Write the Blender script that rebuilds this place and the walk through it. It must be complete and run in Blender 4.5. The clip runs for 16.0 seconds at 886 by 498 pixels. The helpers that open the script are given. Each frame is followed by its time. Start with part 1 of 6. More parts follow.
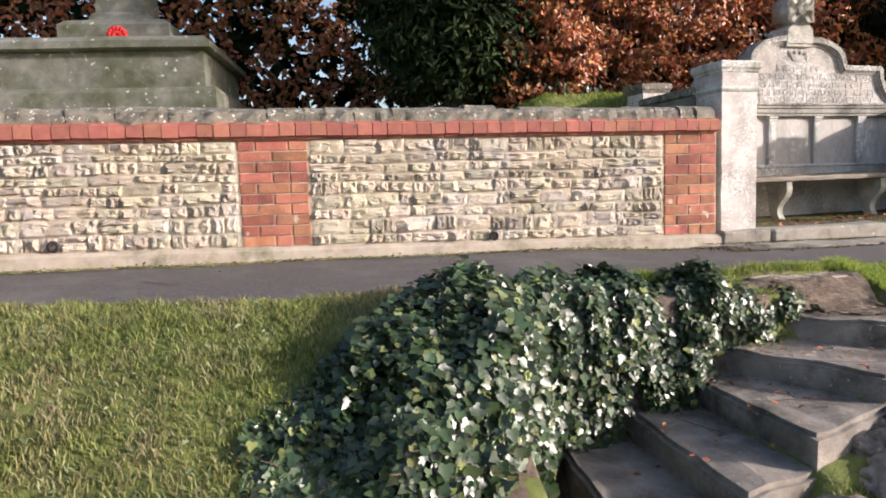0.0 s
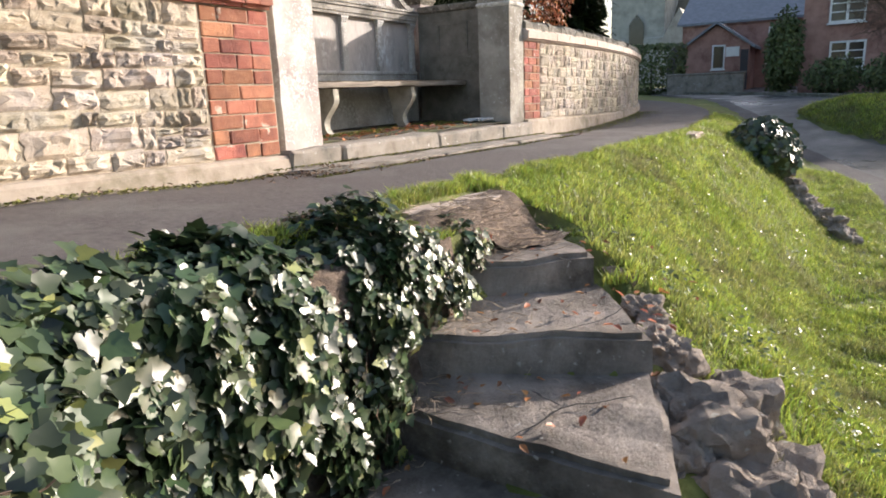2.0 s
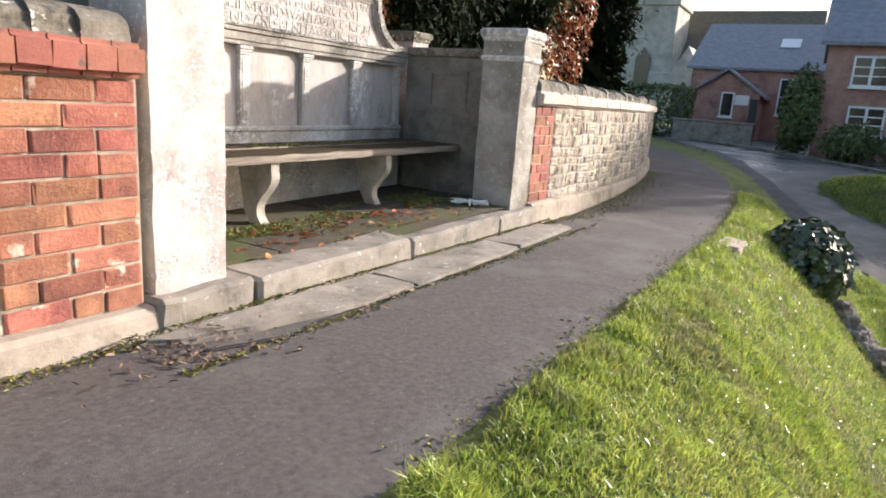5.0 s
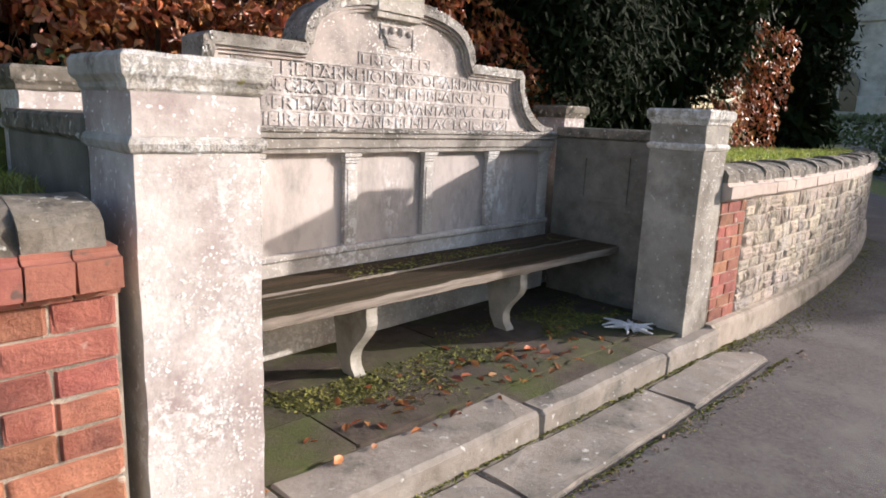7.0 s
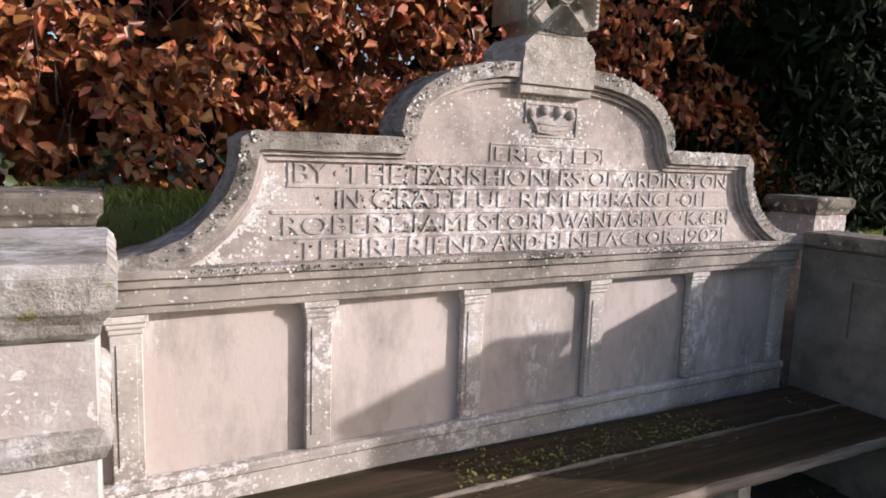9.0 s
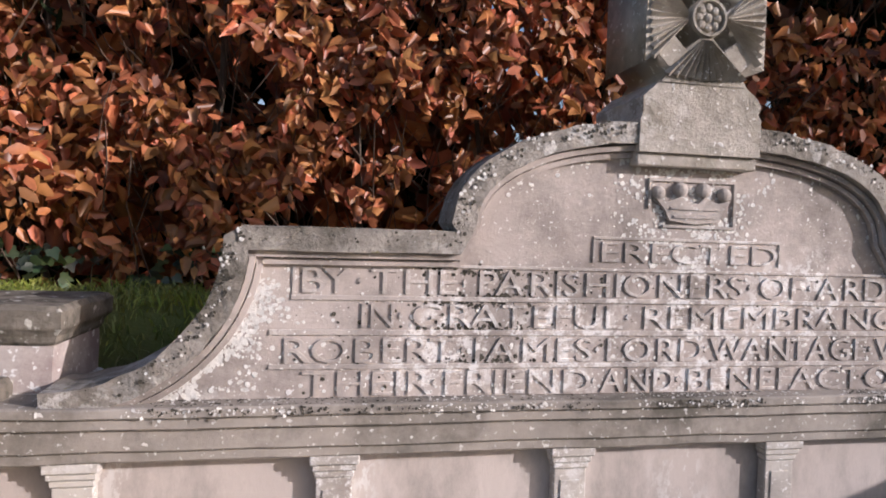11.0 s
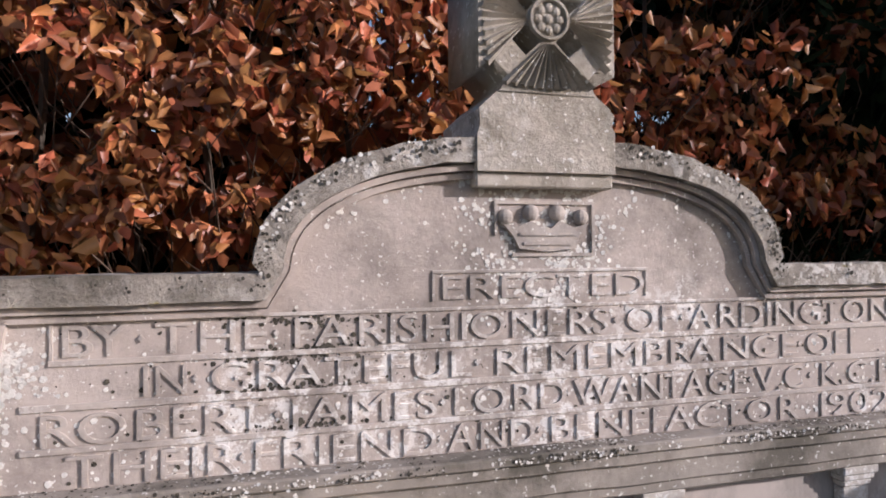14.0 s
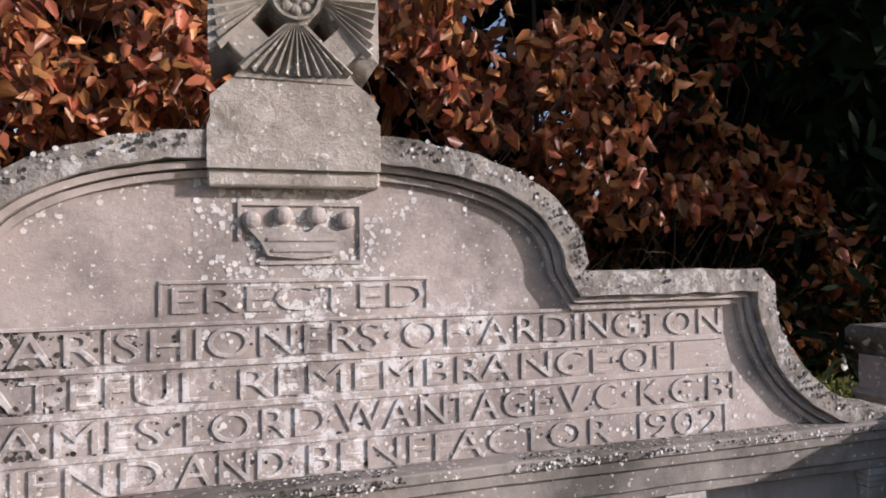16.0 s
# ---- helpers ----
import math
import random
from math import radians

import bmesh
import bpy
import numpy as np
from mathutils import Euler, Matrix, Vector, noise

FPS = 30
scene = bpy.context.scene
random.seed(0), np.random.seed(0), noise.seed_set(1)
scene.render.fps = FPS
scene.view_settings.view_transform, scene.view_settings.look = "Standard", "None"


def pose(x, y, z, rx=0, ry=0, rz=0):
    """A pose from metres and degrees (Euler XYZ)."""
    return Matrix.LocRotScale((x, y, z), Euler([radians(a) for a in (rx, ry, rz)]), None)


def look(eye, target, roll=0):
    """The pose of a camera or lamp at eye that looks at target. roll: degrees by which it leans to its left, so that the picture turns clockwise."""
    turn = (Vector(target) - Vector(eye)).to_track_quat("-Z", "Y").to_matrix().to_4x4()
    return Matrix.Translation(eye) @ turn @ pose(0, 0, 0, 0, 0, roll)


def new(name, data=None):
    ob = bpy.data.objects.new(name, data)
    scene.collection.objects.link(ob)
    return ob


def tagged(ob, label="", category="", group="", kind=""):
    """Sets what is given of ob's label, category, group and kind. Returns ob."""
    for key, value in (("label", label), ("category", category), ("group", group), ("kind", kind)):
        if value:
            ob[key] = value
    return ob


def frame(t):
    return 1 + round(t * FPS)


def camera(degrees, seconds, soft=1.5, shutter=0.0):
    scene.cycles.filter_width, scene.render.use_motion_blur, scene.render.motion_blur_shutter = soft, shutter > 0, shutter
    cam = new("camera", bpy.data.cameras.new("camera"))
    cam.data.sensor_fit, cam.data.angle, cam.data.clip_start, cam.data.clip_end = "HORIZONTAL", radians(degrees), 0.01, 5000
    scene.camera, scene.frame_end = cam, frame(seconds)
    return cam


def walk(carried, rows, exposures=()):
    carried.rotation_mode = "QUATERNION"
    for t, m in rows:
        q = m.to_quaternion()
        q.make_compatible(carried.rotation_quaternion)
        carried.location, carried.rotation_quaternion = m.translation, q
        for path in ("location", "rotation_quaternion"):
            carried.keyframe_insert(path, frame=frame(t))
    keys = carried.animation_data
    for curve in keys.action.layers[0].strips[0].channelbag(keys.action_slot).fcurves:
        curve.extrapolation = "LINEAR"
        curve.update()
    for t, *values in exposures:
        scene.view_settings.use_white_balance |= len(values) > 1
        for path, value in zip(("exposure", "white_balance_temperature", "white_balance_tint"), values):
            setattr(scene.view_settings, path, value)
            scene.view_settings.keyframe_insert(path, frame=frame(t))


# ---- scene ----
cam = camera(68.5, 16.0, soft=1.8)
METRES, EYE, TILT, LEAN, TURN = 8.5, 1.5, 0.0, 0.0, -15.0
ROWS = [
    (0.0, 0.0, 0.0, 0.0, -0.2, -5.79, 1.96),
    (0.5, 0.0005, 0.0619, -0.0062, -3.08, -3.98, 2.71),
    (1.0, 0.0024, 0.1236, -0.0123, -16.04, -7.01, -0.04),
    (1.5, 0.0048, 0.1774, -0.0145, -32.51, -8.93, 0.03),
    (2.0, 0.0247, 0.2305, -0.0206, -44.49, -13.54, 2.26),
    (2.5, 0.0383, 0.2748, -0.018, -50.74, -16.55, -1.28),
    (3.0, 0.0552, 0.3081, -0.0085, -59.17, -19.93, -2.58),
    (3.5, 0.0869, 0.3207, 0.0024, -60.0, -20.59, -1.75),
    (4.0, 0.1131, 0.3419, 0.0118, -56.9, -16.55, -3.45),
    (4.5, 0.1392, 0.3614, 0.0248, -54.28, -17.62, -1.91),
    (5.0, 0.1721, 0.3677, 0.0427, -44.62, -13.12, -3.94),
    (7.5, 0.2965, 0.4836, 0.1067, -25.85, -11.37, -1.7),
    (8.0, 0.3257, 0.5149, 0.1139, -19.87, -10.96, -2.07),
    (8.5, 0.3477, 0.544, 0.1206, -15.11, -11.36, -2.03),
    (9.0, 0.3603, 0.5806, 0.1302, -12.04, -7.84, -2.04),
    (9.5, 0.3774, 0.6076, 0.1335, -3.79, -4.69, -1.85),
    (12.0, 0.4259, 0.6778, 0.1406, 6.7, -1.08, -1.89),
    (12.5, 0.4249, 0.6876, 0.141, 4.46, -1.74, -2.59),
    (13.0, 0.4246, 0.6946, 0.1405, 1.15, -1.78, -2.0),
    (13.5, 0.4311, 0.6945, 0.1412, -0.11, -0.91, -0.38),
    (14.0, 0.4482, 0.6891, 0.1421, 0.78, 0.73, 0.53),
    (14.5, 0.4665, 0.6838, 0.1415, -0.02, 0.45, 0.81),
    (15.0, 0.4806, 0.6876, 0.1412, -2.17, 0.83, 0.53),
    (15.5, 0.4969, 0.7013, 0.1412, -0.82, 2.03, -1.68),
    (16.0, 0.5101, 0.7103, 0.1419, -0.22, 1.26, 0.74),
]
walk(cam, [(t, pose(0, 0, EYE, TILT, LEAN, TURN) @ pose(METRES * x, METRES * y, METRES * z, 90 + pitch, roll, yaw)) for t, x, y, z, yaw, pitch, roll in ROWS],
     exposures=[(0.0, 0.7, 6350, 15), (2.0, 0.90, 6600, 14), (4.0, 1.03, 6700, 13), (5.0, 1.03, 6500, 14), (7.5, 0.52, 6350, 18), (9.0, 0.27, 6250, 21), (12.0, -0.07, 6150, 23), (16.0, -0.07, 6150, 23)])

# ---- light ----
SUN_TO = Vector((1.8, -1.0, 0.62)).normalized()
world = bpy.data.worlds.new("sky")
scene.world = world
world.use_nodes = True
wn = world.node_tree
sky = wn.nodes.new("ShaderNodeTexSky")
sky.sky_type = "NISHITA"
sky.sun_disc = False
sky.sun_elevation = math.asin(SUN_TO.z)
sky.sun_rotation = math.atan2(SUN_TO.x, SUN_TO.y)
sky.air_density, sky.dust_density, sky.ozone_density = 1.0, 2.0, 1.0
wn.links.new(sky.outputs[0], wn.nodes["Background"].inputs[0])
wn.nodes["Background"].inputs[1].default_value = 0.152
sun = new("sun", bpy.data.lights.new("sun", "SUN"))
sun.data.energy, sun.data.angle, sun.data.color = 4.3, radians(0.9), (1.0, 0.93, 0.84)
sun.matrix_world = look((40 * SUN_TO.x, 40 * SUN_TO.y, 40 * SUN_TO.z), (0, 0, 0))


# ---- materials ----
def material(name, dark, light, scale=8.0, rough=0.85, bump=0.3, spot=None, spot_scale=30.0, spot_at=0.62, stain=None, stain_scale=1.2,
             stain_at=0.56, vary=0.0, hue=0.0, spec=0.5, crust=None, stretch=(1, 1, 1), metal=0.0, island=0.0, through_light=0.0, coat=0.0, bump_scale=None, bump_dist=0.01, crust_gate=(0.47, 0.60), wet=0.0):
    m = bpy.data.materials.new(name)
    m.use_nodes = True
    t = m.node_tree
    n, k = t.nodes, t.links
    bsdf = n["Principled BSDF"]
    geo = n.new("ShaderNodeNewGeometry")
    mp = n.new("ShaderNodeMapping")
    mp.inputs["Scale"].default_value = stretch
    k.new(geo.outputs["Position"], mp.inputs["Vector"])

    def noise_at(sc, detail=6.0, roughness=0.6):
        q = n.new("ShaderNodeTexNoise")
        q.inputs["Scale"].default_value = sc
        q.inputs["Detail"].default_value = detail
        q.inputs["Roughness"].default_value = roughness
        k.new(mp.outputs[0], q.inputs["Vector"])
        return q.outputs["Fac"]

    def ramp(fac, a, b):
        r = n.new("ShaderNodeMapRange")
        r.inputs[1].default_value, r.inputs[2].default_value = a, b
        k.new(fac, r.inputs[0])
        return r.outputs[0]

    def mix(fac, a, b):
        q = n.new("ShaderNodeMix")
        q.data_type = "RGBA"
        if isinstance(fac, float):
            q.inputs[0].default_value = fac
        else:
            k.new(fac, q.inputs[0])
        for socket, v in ((q.inputs[6], a), (q.inputs[7], b)):
            if isinstance(v, tuple):
                socket.default_value = (*v, 1)
            else:
                k.new(v, socket)
        return q.outputs[2]

    col = mix(ramp(noise_at(scale), 0.3, 0.7), dark, light)
    if stain:
        col = mix(ramp(noise_at(stain_scale, 8.0, 0.7), stain_at - 0.08, stain_at + 0.12), col, stain)
    if spot:
        col = mix(ramp(noise_at(spot_scale, 3.0, 0.5), spot_at, spot_at + 0.05), col, spot)
    if crust:
        gate = n.new("ShaderNodeMath")
        gate.operation = "MULTIPLY"
        k.new(ramp(noise_at(2.7, 3.0, 0.5), *crust_gate), gate.inputs[0])
        k.new(ramp(noise_at(26.0, 6.0, 0.75), 0.49, 0.56), gate.inputs[1])
        col = mix(gate.outputs[0], col, crust)
    if vary or island or hue:
        hs = n.new("ShaderNodeHueSaturation")
        if island:
            src = geo.outputs["Random Per Island"]
        else:
            src = n.new("ShaderNodeObjectInfo").outputs["Random"]
        r = n.new("ShaderNodeMapRange")
        amount = island or vary
        r.inputs[3].default_value, r.inputs[4].default_value = 1 - amount, 1 + amount
        k.new(src, r.inputs[0])
        k.new(r.outputs[0], hs.inputs["Value"])
        if hue:
            f = n.new("ShaderNodeMath")
            f.operation = "MULTIPLY"
            f.inputs[1].default_value = 7.31
            k.new(src, f.inputs[0])
            g = n.new("ShaderNodeMath")
            g.operation = "FRACT"
            k.new(f.outputs[0], g.inputs[0])
            r2 = n.new("ShaderNodeMapRange")
            r2.inputs[3].default_value, r2.inputs[4].default_value = 0.5 - hue, 0.5 + hue
            k.new(g.outputs[0], r2.inputs[0])
            k.new(r2.outputs[0], hs.inputs["Hue"])
        k.new(col, hs.inputs["Color"])
        col = hs.outputs["Color"]
    k.new(col, bsdf.inputs["Base Color"])
    bsdf.inputs["Roughness"].default_value = rough
    if wet:
        damp = n.new("ShaderNodeMapRange")
        damp.inputs[1].default_value, damp.inputs[2].default_value = 0.38, 0.62
        damp.inputs[3].default_value, damp.inputs[4].default_value = rough - wet, rough + wet
        k.new(noise_at(0.55, 6.0, 0.6), damp.inputs[0])
        k.new(damp.outputs[0], bsdf.inputs["Roughness"])
    bsdf.inputs["Metallic"].default_value = metal
    bsdf.inputs["Specular IOR Level"].default_value = spec
    bsdf.inputs["Coat Weight"].default_value = coat
    if bump:
        b = n.new("ShaderNodeBump")
        b.inputs["Strength"].default_value = bump
        b.inputs["Distance"].default_value = bump_dist
        k.new(noise_at(bump_scale or scale * 5, 8.0, 0.7), b.inputs["Height"])
        k.new(b.outputs[0], bsdf.inputs["Normal"])
    if through_light:
        tr = n.new("ShaderNodeBsdfTranslucent")
        k.new(col, tr.inputs["Color"])
        ms = n.new("ShaderNodeMixShader")
        ms.inputs[0].default_value = through_light
        k.new(bsdf.outputs[0], ms.inputs[1])
        k.new(tr.outputs[0], ms.inputs[2])
        k.new(ms.outputs[0], n["Material Output"].inputs["Surface"])
    return m


M_ASHLAR = material("weathered_limestone", (0.44, 0.41, 0.37), (0.62, 0.59, 0.54), 4, 0.9, 0.4, spot=(0.74, 0.73, 0.70), spot_scale=75, spot_at=0.61,
                    stain=(0.31, 0.27, 0.24), stain_scale=2.2, stain_at=0.54, crust=(0.76, 0.75, 0.73), bump_scale=45, crust_gate=(0.44, 0.58))
M_SLAB = material("lichened_carved_limestone", (0.39, 0.338, 0.308), (0.58, 0.52, 0.48), 3.2, 0.9, 0.35, stain=(0.20, 0.178, 0.16), stain_scale=2.6, stain_at=0.53,
                  spot=(0.74, 0.73, 0.71), spot_scale=95, spot_at=0.655, crust=(0.78, 0.77, 0.75), crust_gate=(0.55, 0.68), bump_scale=85)
M_BLOCK = material("lichened_cross_stone", (0.42, 0.38, 0.325), (0.60, 0.56, 0.50), 5, 0.92, 0.8, stain=(0.24, 0.215, 0.17), stain_scale=4, stain_at=0.54, spot=(0.76, 0.75, 0.72), spot_scale=60, spot_at=0.63,
                   crust=(0.78, 0.77, 0.74), crust_gate=(0.44, 0.60), bump_scale=60)
M_PLAIN = material("smooth_pinkish_panel_stone", (0.48, 0.42, 0.385), (0.62, 0.56, 0.52), 1.6, 0.88, 0.15, stain=(0.31, 0.28, 0.255), stain_scale=3.2, stain_at=0.55, stretch=(1, 1, 0.45), crust=(0.72, 0.71, 0.69),
                   crust_gate=(0.54, 0.66), bump_scale=50)
M_CRUSTED = material("lichen_crusted_moulding", (0.27, 0.245, 0.21), (0.48, 0.445, 0.40), 14, 0.95, 0.9, stain=(0.11, 0.10, 0.078), stain_scale=6, stain_at=0.54, crust=(0.70, 0.69, 0.66), crust_gate=(0.42, 0.58),
                     spot=(0.30, 0.27, 0.12), spot_scale=14, spot_at=0.69, bump_scale=60, bump_dist=0.015)
M_PILLAR = material("pale_weathered_pillar_stone", (0.55, 0.505, 0.465), (0.74, 0.71, 0.67), 2.2, 0.9, 0.35, stain=(0.37, 0.295, 0.275), stain_scale=1.7, stain_at=0.48, spot=(0.82, 0.81, 0.79),
                    spot_scale=50, spot_at=0.625, crust=(0.80, 0.79, 0.77), crust_gate=(0.52, 0.66), bump_scale=45)
# Darker copy of the pillar stone, with its inner face's shade in the colour.
M_PILLAR_DARK = material("shade_toned_pillar_stone", (0.30, 0.275, 0.235), (0.54, 0.51, 0.455), 2.2, 0.9, 0.5, stain=(0.17, 0.15, 0.12), stain_scale=1.7, stain_at=0.52, spot=(0.62, 0.60, 0.57),
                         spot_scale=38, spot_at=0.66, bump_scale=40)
M_CRUSTED_PALE = material("lichen_crusted_pale_moulding", (0.46, 0.43, 0.38), (0.66, 0.63, 0.58), 12, 0.95, 0.9, stain=(0.17, 0.15, 0.11), stain_scale=5, stain_at=0.575, crust=(0.80, 0.79, 0.77), crust_gate=(0.34, 0.52),
                          spot=(0.30, 0.27, 0.10), spot_scale=16, spot_at=0.71, bump_scale=55, bump_dist=0.015)
M_LICHEN = material("white_crust_lichen", (0.66, 0.66, 0.63), (0.82, 0.81, 0.78), 60, 0.95, 0.4, island=0.12)
M_DARK_LICHEN = material("black_crust_lichen", (0.03, 0.028, 0.022), (0.09, 0.082, 0.065), 40, 0.95, 0.4, island=0.3)
M_LETTER = material("raised_letter_limestone", (0.42, 0.37, 0.34), (0.58, 0.535, 0.495), 8, 0.9, 0.4, stain=(0.22, 0.20, 0.182), stain_scale=2.6, stain_at=0.54, spot=(0.74, 0.73, 0.70), spot_scale=80, spot_at=0.64, crust=(0.76, 0.75, 0.73), bump_scale=70)
# Stained side wall stone; the shade on these walls is put into its colour.
M_SIDE = material("shade_toned_stained_limestone", (0.13, 0.12, 0.10), (0.25, 0.23, 0.20), 5, 0.92, 0.4, stain=(0.085, 0.085, 0.06), stain_scale=2.2, spot=(0.34, 0.33, 0.3), spot_scale=60, spot_at=0.68)
M_COPING = material("lichened_dark_stone", (0.13, 0.112, 0.088), (0.28, 0.25, 0.205), 10, 0.95, 0.7, spot=(0.60, 0.58, 0.52), spot_scale=30, spot_at=0.63,
                    stain=(0.05, 0.048, 0.035), stain_scale=11, stain_at=0.55, bump_scale=40)
M_RUBBLE = material("cream_rubble_stone", (0.33, 0.27, 0.20), (0.55, 0.47, 0.365), 7, 0.92, 0.6, spot=(0.28, 0.25, 0.22), spot_scale=13, spot_at=0.67, stain=(0.43, 0.39, 0.36), stain_scale=3.0, stain_at=0.55, vary=0.26, hue=0.02,
                    bump_scale=26, bump_dist=0.018)
M_MORTAR = material("lime_mortar", (0.38, 0.31, 0.23), (0.55, 0.48, 0.385), 20, 0.95, 0.6, stain=(0.2, 0.18, 0.14), stain_scale=4)
M_BRICK = material("orange_red_brick", (0.31, 0.105, 0.065), (0.49, 0.205, 0.13), 9, 0.92, 0.8, vary=0.30, hue=0.016, spot=(0.60, 0.47, 0.38), spot_scale=8, spot_at=0.645, stain=(0.22, 0.085, 0.06), stain_scale=5, stain_at=0.57, bump_scale=60)
M_STRING = material("red_string_brick", (0.30, 0.105, 0.075), (0.40, 0.15, 0.11), 16, 0.9, 0.4, vary=0.2, hue=0.01, spot=(0.16, 0.1, 0.08), spot_scale=10, spot_at=0.66)
M_PALE_STRING = material("pale_pink_string", (0.50, 0.40, 0.34), (0.62, 0.52, 0.45), 10, 0.9, 0.4, vary=0.1, spot=(0.3, 0.25, 0.2), spot_scale=12, spot_at=0.7)
M_PLINTH = material("concrete_plinth", (0.34, 0.28, 0.22), (0.48, 0.41, 0.34), 9, 0.95, 0.5, stain=(0.14, 0.13, 0.07), stain_scale=3, stain_at=0.6)
M_ASPHALT = material("worn_asphalt_path", (0.07, 0.06, 0.058), (0.135, 0.118, 0.112), 40, 0.93, 0.7, spot=(0.22, 0.21, 0.2), spot_scale=60, spot_at=0.68,
                     stain=(0.15, 0.14, 0.13), stain_scale=1.4, bump_scale=220, bump_dist=0.006)
M_ROAD = material("damp_asphalt_road", (0.06, 0.06, 0.06), (0.11, 0.105, 0.10), 30, 0.46, 0.5, wet=0.22, stain=(0.16, 0.155, 0.15), stain_scale=0.7, bump_scale=160, bump_dist=0.006)
M_EARTH = material("grassy_earth", (0.105, 0.13, 0.028), (0.20, 0.22, 0.055), 9, 0.95, 0.8, stain=(0.10, 0.075, 0.045), stain_scale=2.2, stain_at=0.58, bump_dist=0.03, bump_scale=30)
M_SOIL = material("leaf_litter_soil", (0.11, 0.08, 0.06), (0.27, 0.20, 0.15), 25, 0.95, 0.9, bump_dist=0.02)
M_STEP = material("dark_worn_step_stone", (0.175, 0.148, 0.125), (0.385, 0.33, 0.285), 5, 0.92, 0.9, stain=(0.10, 0.082, 0.066), stain_scale=2.6, stain_at=0.53, spot=(0.40, 0.37, 0.33), spot_scale=34,
                  spot_at=0.67, bump_scale=30, bump_dist=0.014)
M_PINKSLAB = material("pinkish_threshold_stone", (0.46, 0.36, 0.29), (0.62, 0.51, 0.43), 10, 0.95, 0.6, stain=(0.2, 0.15, 0.11), stain_scale=6)
M_ROCK = material("grey_brown_rockery_stone", (0.19, 0.15, 0.12), (0.42, 0.35, 0.295), 6, 0.92, 0.9, spot=(0.4, 0.38, 0.34), spot_scale=22, spot_at=0.66, bump_scale=18, bump_dist=0.04)
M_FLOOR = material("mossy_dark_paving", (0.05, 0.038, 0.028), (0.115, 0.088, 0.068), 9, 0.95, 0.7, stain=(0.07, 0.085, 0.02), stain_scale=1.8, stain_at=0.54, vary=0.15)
M_KERB = material("weathered_grey_kerb_stone", (0.22, 0.19, 0.155), (0.42, 0.375, 0.325), 8, 0.92, 0.6, spot=(0.56, 0.54, 0.5), spot_scale=22, spot_at=0.66, stain=(0.10, 0.095, 0.08), stain_scale=4)
M_WOOD = material("bleached_mossy_oak", (0.050, 0.031, 0.020), (0.13, 0.086, 0.057), 5, 0.9, 0.8, spec=0.15, stretch=(0.35, 6, 6), stain=(0.040, 0.038, 0.018), stain_scale=0.9, stain_at=0.50, spot=(0.30, 0.25, 0.20), spot_scale=4.5, spot_at=0.68, bump_scale=14, bump_dist=0.02)
M_LEG = material("pale_bench_leg_stone", (0.36, 0.335, 0.28), (0.54, 0.51, 0.45), 10, 0.85, 0.25, stain=(0.22, 0.20, 0.15), stain_scale=4)
M_BEECH = material("copper_beech_leaf", (0.26, 0.087, 0.032), (0.55, 0.22, 0.09), 6, 0.40, 0.0, island=0.62, hue=0.02, through_light=0.22)
M_IVY = material("glossy_ivy_leaf", (0.019, 0.037, 0.013), (0.068, 0.102, 0.040), 6, 0.36, 0.0, spec=0.7, island=0.65, hue=0.03, through_light=0.08)
# Sunlit copy of the yew needle: the light on it is in the colour.
M_YEW_LIT = material("sunlit_yew_needle", (0.010, 0.019, 0.006), (0.034, 0.052, 0.016), 1.5, 0.75, 0.0, spec=0.2, island=0.5, through_light=0.08)
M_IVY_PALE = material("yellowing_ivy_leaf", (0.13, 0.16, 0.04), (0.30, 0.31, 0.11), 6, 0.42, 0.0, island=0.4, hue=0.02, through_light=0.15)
# Shaded copy of the yew needle, its near-black colour holding the shade.
M_YEW = material("shaded_yew_needle", (0.006, 0.012, 0.005), (0.020, 0.032, 0.012), 5, 0.85, 0.0, spec=0.12, island=0.4, through_light=0.03)
M_GRASS = material("grass_blade", (0.20, 0.28, 0.040), (0.44, 0.50, 0.11), 2.6, 0.45, 0.0, island=0.5, hue=0.03, through_light=0.42, stain=(0.25, 0.23, 0.115), stain_scale=1.7, stain_at=0.55)
M_GRASS_WORN = material("worn_grass_blade", (0.16, 0.19, 0.045), (0.34, 0.355, 0.12), 2.2, 0.5, 0.0, island=0.45, hue=0.03, through_light=0.35, stain=(0.32, 0.26, 0.155), stain_scale=2.0, stain_at=0.52)
M_BARK = material("grey_brown_bark", (0.05, 0.04, 0.03), (0.14, 0.11, 0.085), 12, 0.95, 0.8, stretch=(4, 4, 0.8))
M_TWIG = material("thin_twig", (0.07, 0.045, 0.03), (0.16, 0.11, 0.08), 12, 0.9, 0.2)
M_MEMORIAL = material("greened_memorial_stone", (0.125, 0.12, 0.10), (0.26, 0.25, 0.215), 6, 0.95, 0.5, stain=(0.085, 0.09, 0.05), stain_scale=1.6, stain_at=0.52, spot=(0.5, 0.5, 0.46), spot_scale=14, spot_at=0.66)
M_POPPY = material("red_poppy", (0.45, 0.01, 0.012), (0.6, 0.02, 0.02), 30, 0.7, 0.0)
M_BRICKWALL = material("cottage_brick", (0.34, 0.18, 0.145), (0.50, 0.295, 0.235), 3, 0.9, 0.4, stain=(0.15, 0.06, 0.045), stain_scale=0.8)
M_CHURCH = material("church_stone", (0.34, 0.33, 0.29), (0.50, 0.48, 0.43), 1.5, 0.92, 0.4, stain=(0.24, 0.23, 0.2), stain_scale=0.5)
